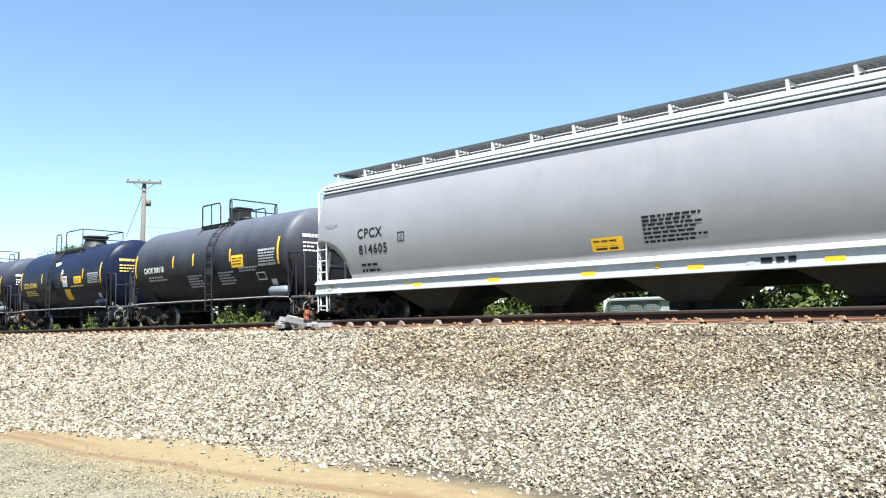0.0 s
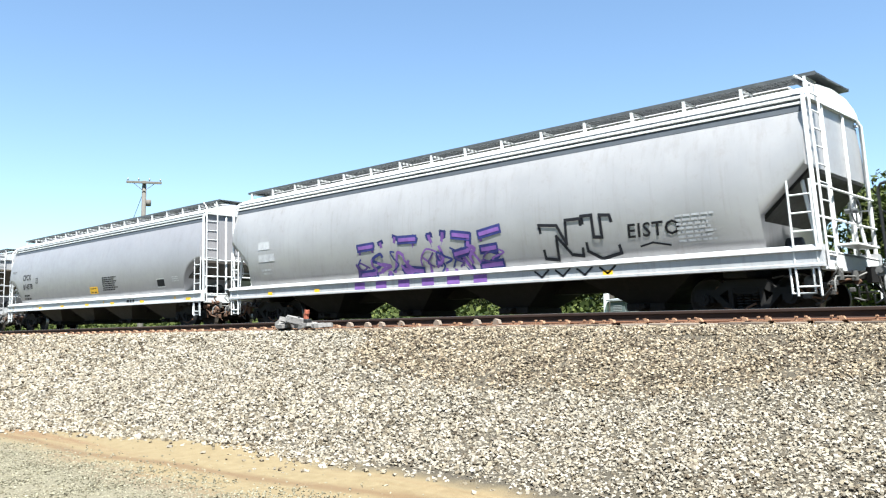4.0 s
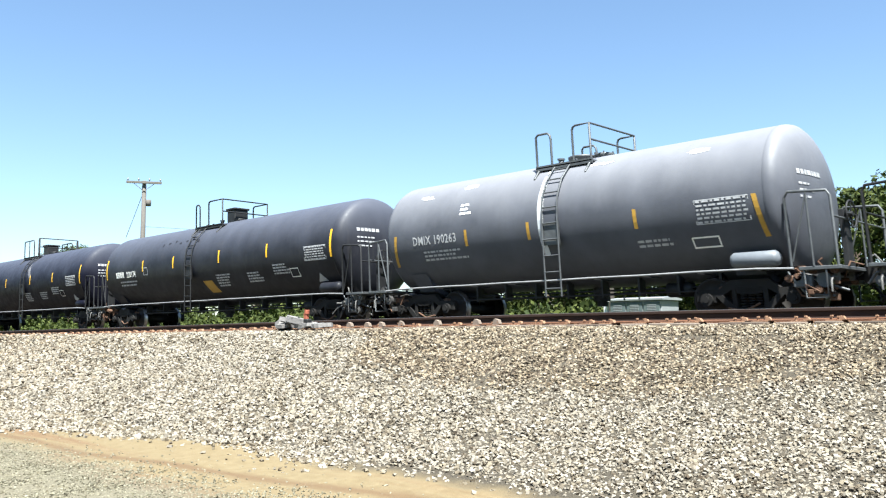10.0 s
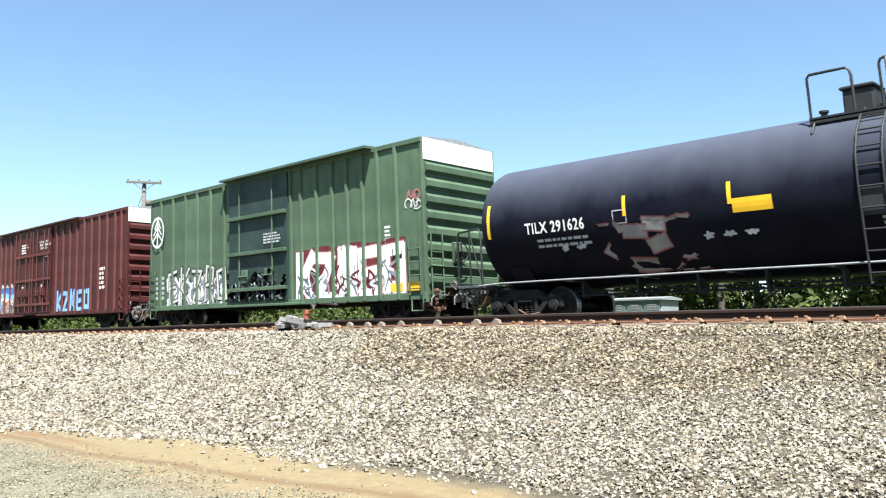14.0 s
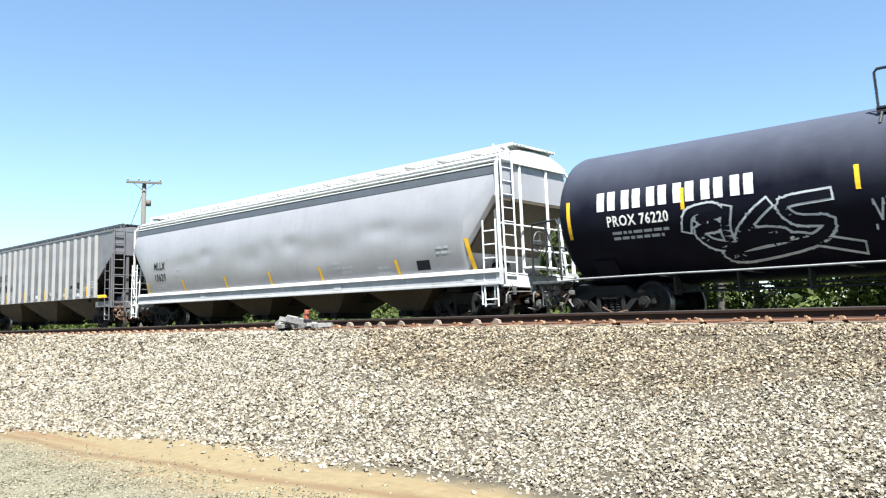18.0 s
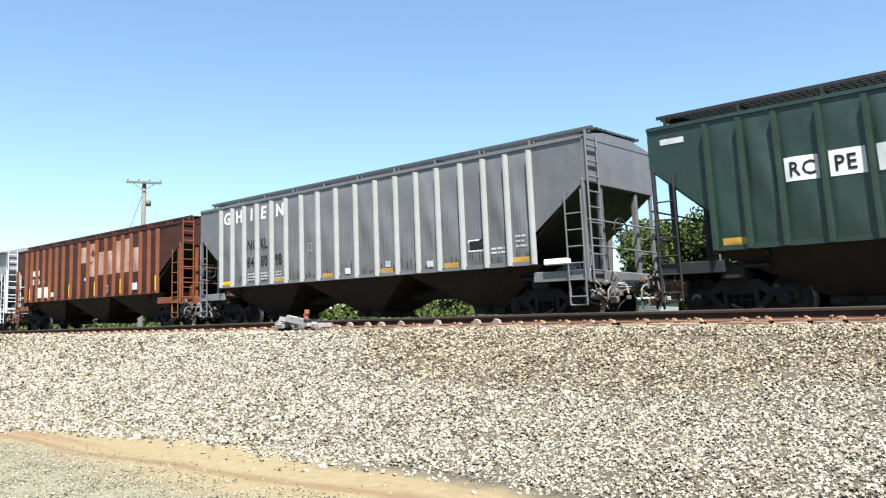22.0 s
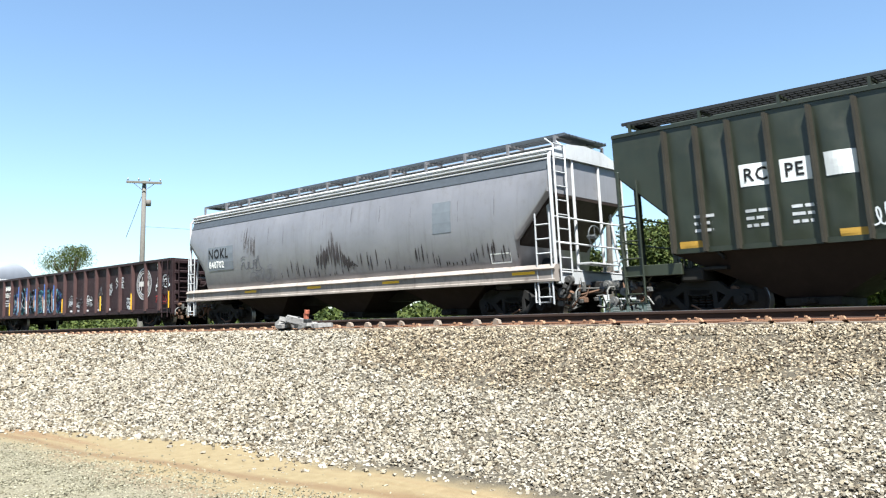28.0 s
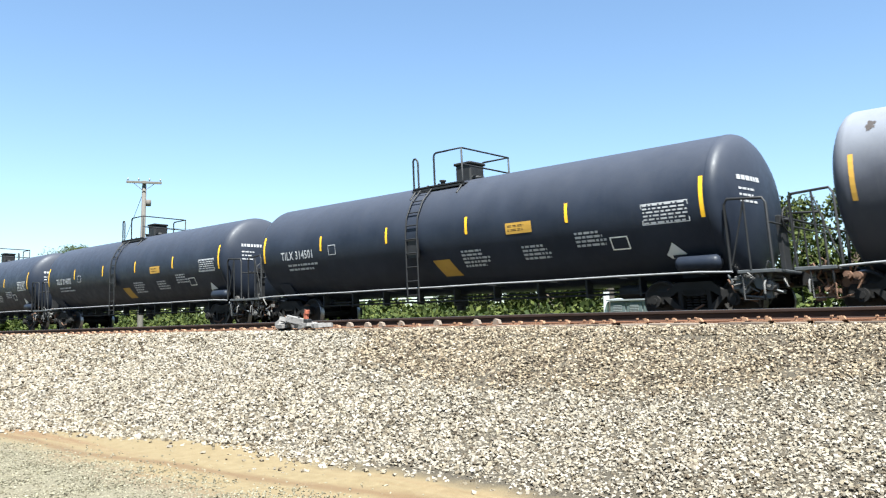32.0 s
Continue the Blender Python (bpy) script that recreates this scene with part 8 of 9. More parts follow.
part("emblem", m, WHITE, s.car, "white ring emblem with a plain tree shape")
s.weave(-6.4, -2.0, 0.8, 2.15, ("silver", "pale", "grey", "white", "dim"), 3, 70, (0.08, 0.2), "silver and grey weave of sprayed strokes")
s.runes(-6.4, -2.0, 0.85, 2.25, "pale", "black", 6, 5, 0.11, 0.04, "tall silver sprayed strokes with thin black rims", 0.018)
s.mark("graffiti", 2.0, 7.0, 0.86, 2.2, SPRAY["maroon"], "maroon sprayed ground", off=0.006)
s.runes(2.0, 7.05, 0.84, 2.3, "white", "rose", 8, 5, 0.34, 0.04, "broad white sprayed strokes on maroon", 0.012)
s.weave(2.1, 6.9, 0.82, 2.0, ("grey", "white", "silver", "dim", "maroon"), 8, 40, (0.03, 0.09), "thin grey and maroon strokes", 0.018)
for k in range(6):
    s.mark("graffiti", 2.02 + 0.85 * k, 2.85 + 0.85 * k, 2.2 + 0.04 * (k % 3), 2.4 + 0.06 * (k % 2), SPRAY["maroon"], "maroon sprayed border", off=0.009)
out = Skin(s.car, lambda z: -1.60)
out.weave(-1.7, 1.6, 0.9, 1.5, ("dim", "silver", "grey", "black"), 6, 34, (0.05, 0.14), "grey sprayed strokes across the door")
out.weave(-0.5, 1.6, 1.3, 2.0, ("black", "dim", "silver"), 7, 10, (0.04, 0.1), "dark sprayed strokes across the door")
for x in (6.45, 7.15):
    s.mark("reflective_strip", x, x + 0.5, 0.95, 1.18, YELLOW, "orange-yellow reflective plate", off=0.02)
s.tag(7.2, 7.75, 3.2, 3.55, SPRAY["pale"], 3, 0.04, 3)
s.tag(7.25, 7.7, 3.5, 3.75, SPRAY["rose"], 5, 0.05, 3)
s.mark("data_panel", 6.55, 6.95, 1.85, 2.15, LETTER_BLACK, "black data panel", off=0.02)
s.bars(6.6, 2.05, 0.3, 2, 0.06, WHITE, 3)
out.bars(0.35, 3.05, 1.0, 4, 0.05, LETTER_GREY, 4)
for x in (-7.4, -6.9):
    s.bars(x, 1.9, 0.25, 5, 0.12, LETTER_GREY, 7, 1.6)
s.bars(6.25, 2.75, 0.3, 6, 0.06, CREAM, 8)

s = place(boxcar(**H(14), mat=BOX_RED, label="long rust-red boxcar with blue and white graffiti", posts=(-9.23, -8.4, -7.61, -6.92, -6.15, -5.39, -4.67, -3.91, -3.2, 2.3, 3.1, 3.9, 4.7, 5.5, 6.3, 7.1, 7.9, 8.7, 9.3), doors=[(-3.0, -0.66), (-0.6, 1.7)], over=(-5.35, 5.0), tc=7.1, white_top=True, post_mat=RED_POST, rib_out=0.16, eave=0.19, rods=(0.06, 0.3, 0.7, 0.94)))
for txt, x in (("TR", -8.95), ("19", -8.2), ("4", -7.35), ("01", -6.78)):
    s.text(txt, x, 2.22, 0.34, CREAM, bold=0.9)
s.line(m := Mesh(), ring(-6.5, 1.92, 0.2, 0.2, 18), 0.03, 0.012)
part("emblem", m, CREAM, s.car)
RED_POSTS = (-9.78, -9.23, -8.4, -7.61, -6.92, -6.15, -5.39, -4.67, -3.91, -3.2, -2.95)
bands = {}
rnd = random.Random(5)
for k, (a, b) in enumerate(zip(RED_POSTS, RED_POSTS[1:])):
    if b - a < 0.4:
        continue
    a, b, top = a + 0.075, b - 0.075, 2.12 if k < 4 else 2.28
    cuts = [top, 1.92 + rnd.uniform(-0.06, 0.06), 1.66 + rnd.uniform(-0.08, 0.08), 1.42 + rnd.uniform(-0.08, 0.08), 1.2 + rnd.uniform(-0.05, 0.1), 0.92]
    for (hi, lo), key in zip(zip(cuts, cuts[1:]), ("blue", "sky", "white", "tan", "pale") if k else ("pink", "rose", "teal", "white", "rose")):
        s.quad(bands.setdefault(key, Mesh()), (a, lo), (b, lo), (a, hi + 0.002), (b, hi + 0.002), 0.008, 4, 2)
    if k >= 4:
        mid = (a + b) / 2 + rnd.uniform(-0.15, 0.15)
        s.quad(bands.setdefault("pale", Mesh()), (a, top - 0.06), (b, top - 0.08), (mid - 0.08, top + rnd.uniform(0.1, 0.28)), (mid + 0.12, top + rnd.uniform(0.1, 0.24)), 0.007, 3, 2)
    s.line(bands.setdefault("black", Mesh()), [(a, top), (mid if k >= 4 else (a + b) / 2, top - 0.1), (b, top - 0.02)], 0.035, 0.013)
    s.line(bands["black"], [(a, 1.62 + 0.06 * (k % 3)), ((a + b) / 2, 1.5), (b, 1.66 - 0.05 * (k % 2))], 0.03, 0.013)
post = Skin(s.car, lambda z: -1.5305)
for k, px in enumerate(RED_POSTS[1:-1]):
    for key, lo, hi in (("blue", 1.92, 2.15), ("sky", 1.6, 1.92), ("tan", 0.95, 1.6)):
        if (k + len(key)) % 3:
            post.quad(bands.setdefault(key, Mesh()), (px - 0.04, lo), (px + 0.04, lo), (px - 0.04, hi), (px + 0.04, hi), 0.003, 1, 2)
for key, m in bands.items():
    tagged(part("graffiti", m, SPRAY[key], s.car, "blue, white and tan bands of sprayed landscape"), kind="stuff")
s.weave(-6.8, -3.1, 0.95, 1.7, ("tan", "orange", "grey", "black", "sky", "pale", "rose"), 6, 54, (0.04, 0.13), "tan and orange sprayed strokes below the blue", 0.014)
s.weave(-9.6, -6.9, 0.95, 1.7, ("tan", "rose", "grey", "teal", "pale"), 7, 22, (0.04, 0.1), "tan and grey sprayed strokes", 0.014)
s.runes(2.4, 6.2, 0.88, 1.85, "sky", "deep", 8, 5, 0.2, 0.05, "pale blue sprayed strokes with dark rims")
for k, x in enumerate((-9.05, -8.25, -5.95, -3.75)):
    s.mark("data_panel", x, x + 0.52, 1.15, 1.78 if k < 2 else 1.45, BOX_RED, "bare patch left in the graffiti", off=0.0165)
    Skin(s.car, lambda z, d=s.depth: d(z) - 0.022, s.bulge).bars(x + 0.08, 1.48, 0.34, 2, 0.06, CREAM, k)
s.mark("reflective_strip", -8.85, -8.3, 0.98, 1.12, YELLOW_OLD, "faded ochre plate", off=0.014)
door = Skin(s.car, lambda z: -1.535)
for k, line in enumerate(("CLOSE AND LOCK", "BOTH DOORS BEFORE", "MOVING CAR")):
    door.text(line, 0.2 + 0.09 * k, 4.32 - 0.16 * k, 0.105, CREAM, bold=0.85)
door.bars(-2.2, 4.33, 0.95, 4, 0.065, CREAM, 5, 2.0)
for x in (-1.78, 0.75):
    part("lock_plate", Mesh().prism([(x - 0.22, 1.35), (x + 0.22, 1.35), (x + 0.22, 2.2), (x + 0.14, 2.34), (x - 0.14, 2.34), (x - 0.22, 2.2)], -1.585, -1.53, "y"), LOCK_RED, s.car, "worn pinkish lock plate")
    part("lock_wheel", Mesh().lathe_y([(-1.60, 0.02), (-1.60, 0.06), (-1.585, 0.075), (-1.585, 0.02)], x, 2.16, 14), LETTER_GREY, s.car)
    part("lock_handle", Mesh().tube([(x, -1.61, 2.1), (x + 0.1, -1.64, 1.8), (x + 0.06, -1.62, 1.45)], 0.025, 6), BOX_RED, s.car)
    for dx2, z2 in ((-0.62, 1.85), (0.52, 1.75), (-0.5, 1.5), (0.4, 1.45)):
        door.mark("sticker", x + dx2, x + dx2 + 0.16, z2, z2 + 0.14, SPRAY["maroon" if dx2 < 0 else "soot"], "small faded sticker")
door.bars(1.0, 3.7, 0.6, 2, 0.06, CREAM, 6)
s.tag(-9.6, -9.3, 3.3, 3.8, SPRAY["pink"], 4, 0.025, 2)
s.bars(7.0, 2.6, 0.8, 5, 0.12, CREAM, 9, 1.7)

s = place(tank_car(**H(15), mat=TANK_BLACK, trim=BLACK, label="long black tank car with white outline scrawls", lad=0.58, plat=(-1.24, 1.5), rail=0.53, dome="low", seams=(7.9,)))
stripes(s, 7.95, (-4.94, -1.53, 1.3, 4.26), 1.9, 2.75)
s.letter_bars(-7.02, 2.45, 0.42, 6, WHITE, 1.73)
s.text("PROX 76220", -6.8, 2.1, 0.23, CREAM, bold=0.79)
s.bars(-6.7, 1.92, 1.4, 2, 0.06, LETTER_GREY, 2)
SCRAWL = [[(0.02, 0.62), (0.06, 0.9), (0.2, 0.97), (0.25, 0.85), (0.12, 0.78), (0.22, 0.62), (0.1, 0.55), (0.16, 0.3), (0.3, 0.2)], [(0.3, 0.9), (0.27, 0.5), (0.3, 0.12), (0.38, 0.5), (0.55, 0.92), (0.42, 0.55), (0.6, 0.15)], [(0.9, 0.98), (0.65, 0.9), (0.7, 0.6), (0.88, 0.5), (0.75, 0.2), (0.35, 0.02), (0.25, 0.12), (0.6, 0.3), (1.0, 0.05)], [(0.35, 0.35), (0.5, 0.42), (0.62, 0.35), (0.5, 0.28), (0.35, 0.35)]]
s.drawn(SCRAWL, -5.0, -1.75, 1.27, 2.3, SPRAY["silver"], 0.25, "large white sprayed outline letters", True)
s.drawn(SCRAWL, -5.0, -1.75, 1.27, 2.3, TANK_BLACK, 0.165, "dark middles of the outline letters", True, 0.019)
s.runes(-1.42, -0.2, 1.6, 2.12, "silver", None, 12, 4, 0.035, 0, "thin white sprayed strokes")
SCRAWL = [[(0.3, 1.0), (0.05, 0.85), (0.2, 0.6), (0.08, 0.5), (0.0, 0.1), (0.3, 0.2)], [(0.3, 0.62), (0.18, 0.58)], [(0.42, 1.0), (0.36, 0.25), (0.6, 0.05), (0.62, 0.25)], [(0.7, 0.85), (0.75, 0.3), (1.0, 0.35)], [(0.85, 0.9), (0.98, 0.45)], [(0.0, 0.0), (0.12, 0.02)]]
s.drawn(SCRAWL, 1.8, 4.0, 1.62, 2.2, SPRAY["silver"], 0.125, "white sprayed outline letters")
s.drawn(SCRAWL, 1.8, 4.0, 1.62, 2.2, TANK_BLACK, 0.06, "dark middles of the outline letters", False, 0.019)
s.tag(1.6, 3.4, 2.3, 2.55, SPRAY["dim"], 9, 0.03, 6)
s.mark("placard", 4.58, 5.35, 1.65, 1.92, YELLOW, "yellow placard with unreadable print")
s.frame_box(5.6, 6.05, 1.68, 1.95, 0.03, CREAM)
s.table(6.3, 7.4, 2.1, 2.6, CREAM, 5)
s.mark("placard", 6.6, 6.9, 1.9, 2.05, WHITE, "small white sticker")
head_marks(s.car, 7.95, 1.585, 2.44, CREAM, 6, 2.95)

s = place(smooth_hopper(**H(16), mat=HOPPER_DENTED, trim=WHITE, label="silver-grey covered hopper with dented sides and a dark band", bay_x=BAY4, bay_len=3.7, cut=3.2, run=1.05, low_cut=2.0, band=0.32, eave=4.1, walk=4.6, walk_mat=WHITE, dents=((-4.1, 2.62, 0.5, 0.22, 0.035), (-5.6, 2.4, 1.5, 0.3, 0.03), (-1.0, 2.35, 1.1, 0.42, 0.055), (-0.2, 2.7, 0.3, 0.3, 0.03), (1.15, 2.62, 0.5, 0.25, 0.045), (2.9, 2.35, 1.6, 0.4, 0.045), (4.35, 2.6, 0.25, 0.4, 0.025), (5.5, 2.7, 0.8, 0.25, 0.045), (7.2, 2.45, 1.1, 0.3, 0.035)), bay_mat=BAY_DUST, sill_mat=OFFWHITE, sill=(9.2, 9.92)))
s.dx = 0.7
s.text("MLLX", -8.65, 2.3, 0.28, LETTER_BLACK, bold=0.85)
s.text("10629", -8.65, 1.85, 0.28, LETTER_BLACK, bold=0.85)
s.bars(-8.5, 1.65, 1.0, 2, 0.055, LETTER_GREY, 3)
s.frame_box(-6.9, -6.62, 2.0, 2.28, 0.025, LETTER_GREY)
for x in (-9.2, -6.4, -3.45, -0.72, 2.0, 5.47):
    s.mark("reflective_strip", x - 0.06, x + 0.06, 1.36, 1.82, YELLOW, "yellow reflective strip", lean=-0.1)
s.mark("reflective_strip", 8.2, 8.34, 1.4, 2.2, YELLOW, "yellow reflective strip", lean=-0.15)
s.mark("data_panel", 6.2, 6.7, 1.48, 1.74, LETTER_BLACK, "small black data panel")
for x, z in ((7.0, 2.0), (2.4, 1.85), (3.0, 1.7), (4.6, 1.6)):
    s.bars(x, z, 0.6, 2, 0.07, LETTER_GREY, int(x * 3))
flat = sill_marks(s, ())
for x in (-4.83, 2.9, 8.2):
    flat.mark("sill_plate", x - 0.18, x + 0.18, 1.06, 1.24, LETTER_GREY, steps=1)

# ribbed hoppers: where their ribs stand
MIRRORED = lambda half, c=0.0: [c - a for a in half[::-1]] + [c + a for a in half]
GREY_RIBS = MIRRORED((0.46, 1.36, 2.22, 3.06, 3.87, 4.73, 5.52, 6.27, 7.01))
GREEN_RIBS = (-7.24, -6.53, -5.82, -5.0, -4.17, -3.35, -2.5, -1.6, -0.72, 0.18, 1.1, 1.98, 2.79, 3.6, 4.4, 5.22, 6.0, 6.6, 7.2)
OLIVE_RIBS = (-7.39, -6.68, -5.98, -5.2, -4.37, -3.56, -2.6, -1.73, -0.81, 0.1, 1.01, 1.81, 2.63, 3.45, 4.27, 5.1, 5.85, 6.6, 7.3)
RUST_SPOTS = MIRRORED((0.47, 1.39, 2.31, 3.14, 3.94, 4.75, 5.59, 6.33, 7.05), -0.16)
PALE_RIBS = MIRRORED([0.465 + 0.93 * k for k in range(8)], -0.165)

for i, n1, n2 in ((17, "84 78 66", 0), (19, "84 80 98", 1)):
    s = place(ribbed_hopper(**H(i), mat=RIB_ASH if i == 17 else RIB_GREY, rib_mat=RIB_LIGHT, label="grey ribbed covered hopper with dusty brown bays" if i == 17 else "grey ribbed covered hopper with a white scrawl along the top", ladder_mat=RIB_GREY, walk_mat=BAND, ribs=GREY_RIBS, bay_mat=BAY_DUST if i == 17 else BAY_RUST))
    gap = lambda k: (GREY_RIBS[k] + GREY_RIBS[k + 1]) / 2
    for txt, k, z in (("NO", 1, 2.62), ("KL", 2, 2.62), *(((a, k, 2.04) for k, a in ((1, n1[:2]), (2, n1[3:5]), (3, n1[6:])))),):
        s.text(txt, gap(k + 1) - 0.27, z, 0.36, LETTER_BLACK, bold=0.8)
    s.frame_box(gap(6) - 0.12, gap(6) + 0.12, 2.35, 2.6, 0.02, LETTER_GREY)
    for k in (1, 2, 4) if i == 17 else (2, 3, 4):
        s.bars(gap(k) - 0.26, 1.78, 0.5, 3, 0.05, LETTER_GREY, k)
    rib_face = Skin(s.car, lambda z: -1.5875)
    if i == 17:
        for k in (1, 4, 7, 10, 13, 16):
            rib_face.mark("reflective_strip", GREY_RIBS[k] - 0.045, GREY_RIBS[k] + 0.045, 1.45, 1.95, YELLOW, "yellow reflective strip")
        s.mark("data_panel", gap(14) - 0.24, gap(14) + 0.24, 1.5, 1.66, WHITE, "white data panel")
        s.mark("data_panel", gap(13) - 0.12, gap(13) + 0.12, 1.9, 2.05, LETTER_BLACK, "small black data panel")
    else:
        for k in (0, 4, 7, 10, 13, 16):
            s.mark("reflective_strip", gap(k) - 0.32, gap(k) + 0.2, 1.45, 1.62, YELLOW_OLD if k else YELLOW, "faded yellow reflective plate")
        for k in range(1, 6):
            s.text("GHIEN"[k - 1], gap(k - 1) - (0.05 if k == 3 else 0.22), 3.64, 0.42, SPRAY["white"], "graffiti", 0.0, 1.05, "white sprayed letter")
    for k, (a, b) in enumerate(zip(GREY_RIBS, GREY_RIBS[1:])):
        s.runs(a + 0.10, b - 0.10, 1.55, 3.1 + 0.35 * ((k * 5) % 3), SPRAY["smear" if i == 17 else "dim"], k + i, 5, None, 0.035, "stain", "thin dark runs of dirt on a panel", 0.0035)
        s.runs(a + 0.09, b - 0.09, 1.47, 1.75 + 0.1 * (k % 3), SPRAY["soot"], k + 3, 4, None, 0.05, "stain", "brown dirt at the foot of a panel", 0.0035)
    s.mark("data_panel", gap(14) - 0.25, gap(14) + 0.25, 1.85, 2.15, LETTER_BLACK, "black data panel with a white frame")
    s.frame_box(gap(14) - 0.25, gap(14) + 0.25, 1.85, 2.15, 0.03, WHITE)
    s.bars(gap(15) - 0.25, 1.85, 0.5, 2, 0.05, LETTER_GREY, 5, 2.0)
    s.bars(gap(16) - 0.2, 2.1, 0.4, 3, 0.05, LETTER_GREY, 6, 2.4)
    for k in (8, 10, 12):
        s.mark("sticker", gap(k) - 0.12, gap(k) + 0.12, 1.55 + 0.05 * k % 0.2, 1.72 + 0.05 * k % 0.2, WHITE if k == 8 else LETTER_GREY)
    part("tool_bar", Mesh().box(7.3, 8.0, -1.56, -1.42, 1.36, 1.5, 0.02), YELLOW if i == 17 else WHITE, s.car, "painted bracket at the end of the side")
    if i == 17:
        s = place(ribbed_hopper(**H(18), mat=RIB_GREEN, rib_mat=RIB_MOSS, label="dark green ribbed covered hopper with white patches and scrawls", ladder_mat=BLACK, walk_mat=BLACK, ribs=GREEN_RIBS, top=4.09, walk=4.44, bay_mat=BAY_RUST))
        s.lettered_patch("RC", -5.73, -5.1, 2.6, 3.06)
        s.lettered_patch("PE", -4.91, -4.27, 2.6, 3.08)
        s.lettered_patch("", -4.08, -3.44, 2.6, 3.08)
        s.runes(-3.4, -1.75, 1.5, 2.08, "white", None, 3, 6, 0.055, 0, "narrow white sprayed strokes")
        s.weave(-3.3, -1.8, 1.5, 1.95, ("silver", "dim"), 4, 14, (0.03, 0.06), "thin pale sprayed strokes")
        for k, x in enumerate((0.4, 1.25, 2.15, 2.95, 3.75)):
            s.bubbles(x, x + 0.55, 1.8 + 0.25 * (k % 3), 3.2 + 0.15 * (k % 2), SPRAY["smear" if k % 2 else "dim"], k + 3, 1, 0.025, "faint grey sprayed outline")
        s.tag(0.2, 1.0, 1.65, 2.1, SPRAY["dim"], 6, 0.03, 3)
        s.blob(m := Mesh(), [(0.78, 2.68), (0.78, 3.1), (2.1, 3.5), (2.72, 3.8), (2.68, 3.3), (1.55, 2.92)], 0.014)
        part("graffiti", m, SPRAY["plum"], s.car, "dark purple slanting patch")
        for x, z, sd in ((0.5, 1.9, 2), (1.1, 2.3, 3), (2.6, 2.5, 4), (3.1, 3.2, 5), (3.6, 2.6, 6), (4.0, 3.3, 7), (2.2, 3.2, 8), (4.9, 2.4, 9), (1.9, 2.0, 10)):
            s.tag(x, x + 0.6, z, z + 0.4, SPRAY["smear"], sd, 0.018, 3)
        s.mark("paint_patch", 5.29, 5.93, 1.5, 4.0, SPRAY["wine"], "dark wine-red repainted panel", off=0.012)
        for x in (3.98, 4.75):
            s.frame_box(x, x + 0.45, 1.72, 2.1, 0.04, LETTER_GREY)
        for x in (-7.1, -0.5, 3.12, 6.65):
            s.mark("reflective_strip", x, x + 0.5, 1.5, 1.64, YELLOW_OLD, "faded yellow reflective plate")
        s.mark("sticker", -8.3, -7.75, 3.72, 3.84, LETTER_GREY)

s = place(ribbed_hopper(**H(20), mat=RIB_RUST, rib_mat=RUST_RIBS, label="rust-brown ribbed covered hopper with pale pink patches", ladder_mat=RUST_RIBS, walk_mat=RIB_RUST, walk=4.33, top=4.06, bay_mat=BAY_RUST, ribs=RUST_SPOTS))
for k, z0, z1 in ((8, 3.0, 3.72), (9, 2.35, 3.82), (10, 2.38, 3.4), (11, 2.36, 3.38), (12, 2.38, 3.75), (13, 2.38, 3.78), (14, 2.35, 3.35)):
    s.mark("paint_patch", RUST_SPOTS[k] + 0.1, RUST_SPOTS[k + 1] - 0.08, z0, z1, SPRAY["pink"], "pale pink primer patch")
s.stain(0.55, 0.95, 3.2, 3.6, SPRAY["maroon"], 3, "stain", "dark scuff", off=0.012)
for k, x in enumerate((-0.2, 0.5, 0.7)):
    s.stain(x, x + 0.25, 2.5 + 0.35 * k, 2.75 + 0.35 * k, SPRAY["maroon"], k, "stain", "dark scuff", off=0.012)
s.letter_bars(-6.5, 2.7, 0.26, 2, CREAM)
s.letter_bars(-5.75, 2.7, 0.26, 2, CREAM)
for txt, x in (("15", -6.5), ("76", -5.72), ("6", -5.0)):
    s.text(txt, x, 2.28, 0.26, CREAM, bold=0.85)
for x in (-5.75, -4.98):
    s.mark("data_panel", x, x + 0.58, 1.6, 2.1, SPRAY["white"], "white data panel of unreadable print")
    Skin(s.car, s.depth, s.bulge).bars(x + 0.06, 1.98, 0.46, 4, 0.05, LETTER_GREY, 3)
s.mark("data_panel", -4.15, -3.65, 1.6, 1.82, SPRAY["silver"], "pale stencil panel")
rib_face = Skin(s.car, lambda z: -1.5875)
for k in (1, 4, 7, 10, 13, 17):
    rib_face.mark("reflective_strip", RUST_SPOTS[k] - 0.045, RUST_SPOTS[k] + 0.045, 1.5, 2.1, YELLOW, "yellow reflective strip")
s.frame_box(1.9, 2.35, 1.6, 1.9, 0.03, SPRAY["silver"])
s.mark("data_panel", 4.6, 5.1, 1.62, 1.9, SPRAY["silver"], "pale stencil panel")
s.mark("sticker", -0.05, 0.15, 2.2, 2.32, WHITE)

s = place(ribbed_hopper(**H(21), mat=RIB_PALE, rib_mat=RIB_WHITE, label="pale grey ribbed covered hopper with a plain roofline", ladder_mat=SILVER, walk=None, ribs=PALE_RIBS, top=4.24, low=1.02, cut_z=3.3, cut_low=2.3, bay_n=3, eave_over=0.215, bay_mat=BAY_GREY))
for txt, x, z in (("102", -6.0, 1.78), ("405", -4.95, 1.78)):
    s.text(txt, x, z, 0.23, LETTER_BLACK, bold=0.85)
s.letter_bars(-5.75, 2.45, 0.22, 2, LETTER_BLACK)
s.letter_bars(-4.95, 2.45, 0.22, 2, LETTER_BLACK)
s.frame_box(-3.95, -3.68, 2.0, 2.28, 0.02, LETTER_GREY)
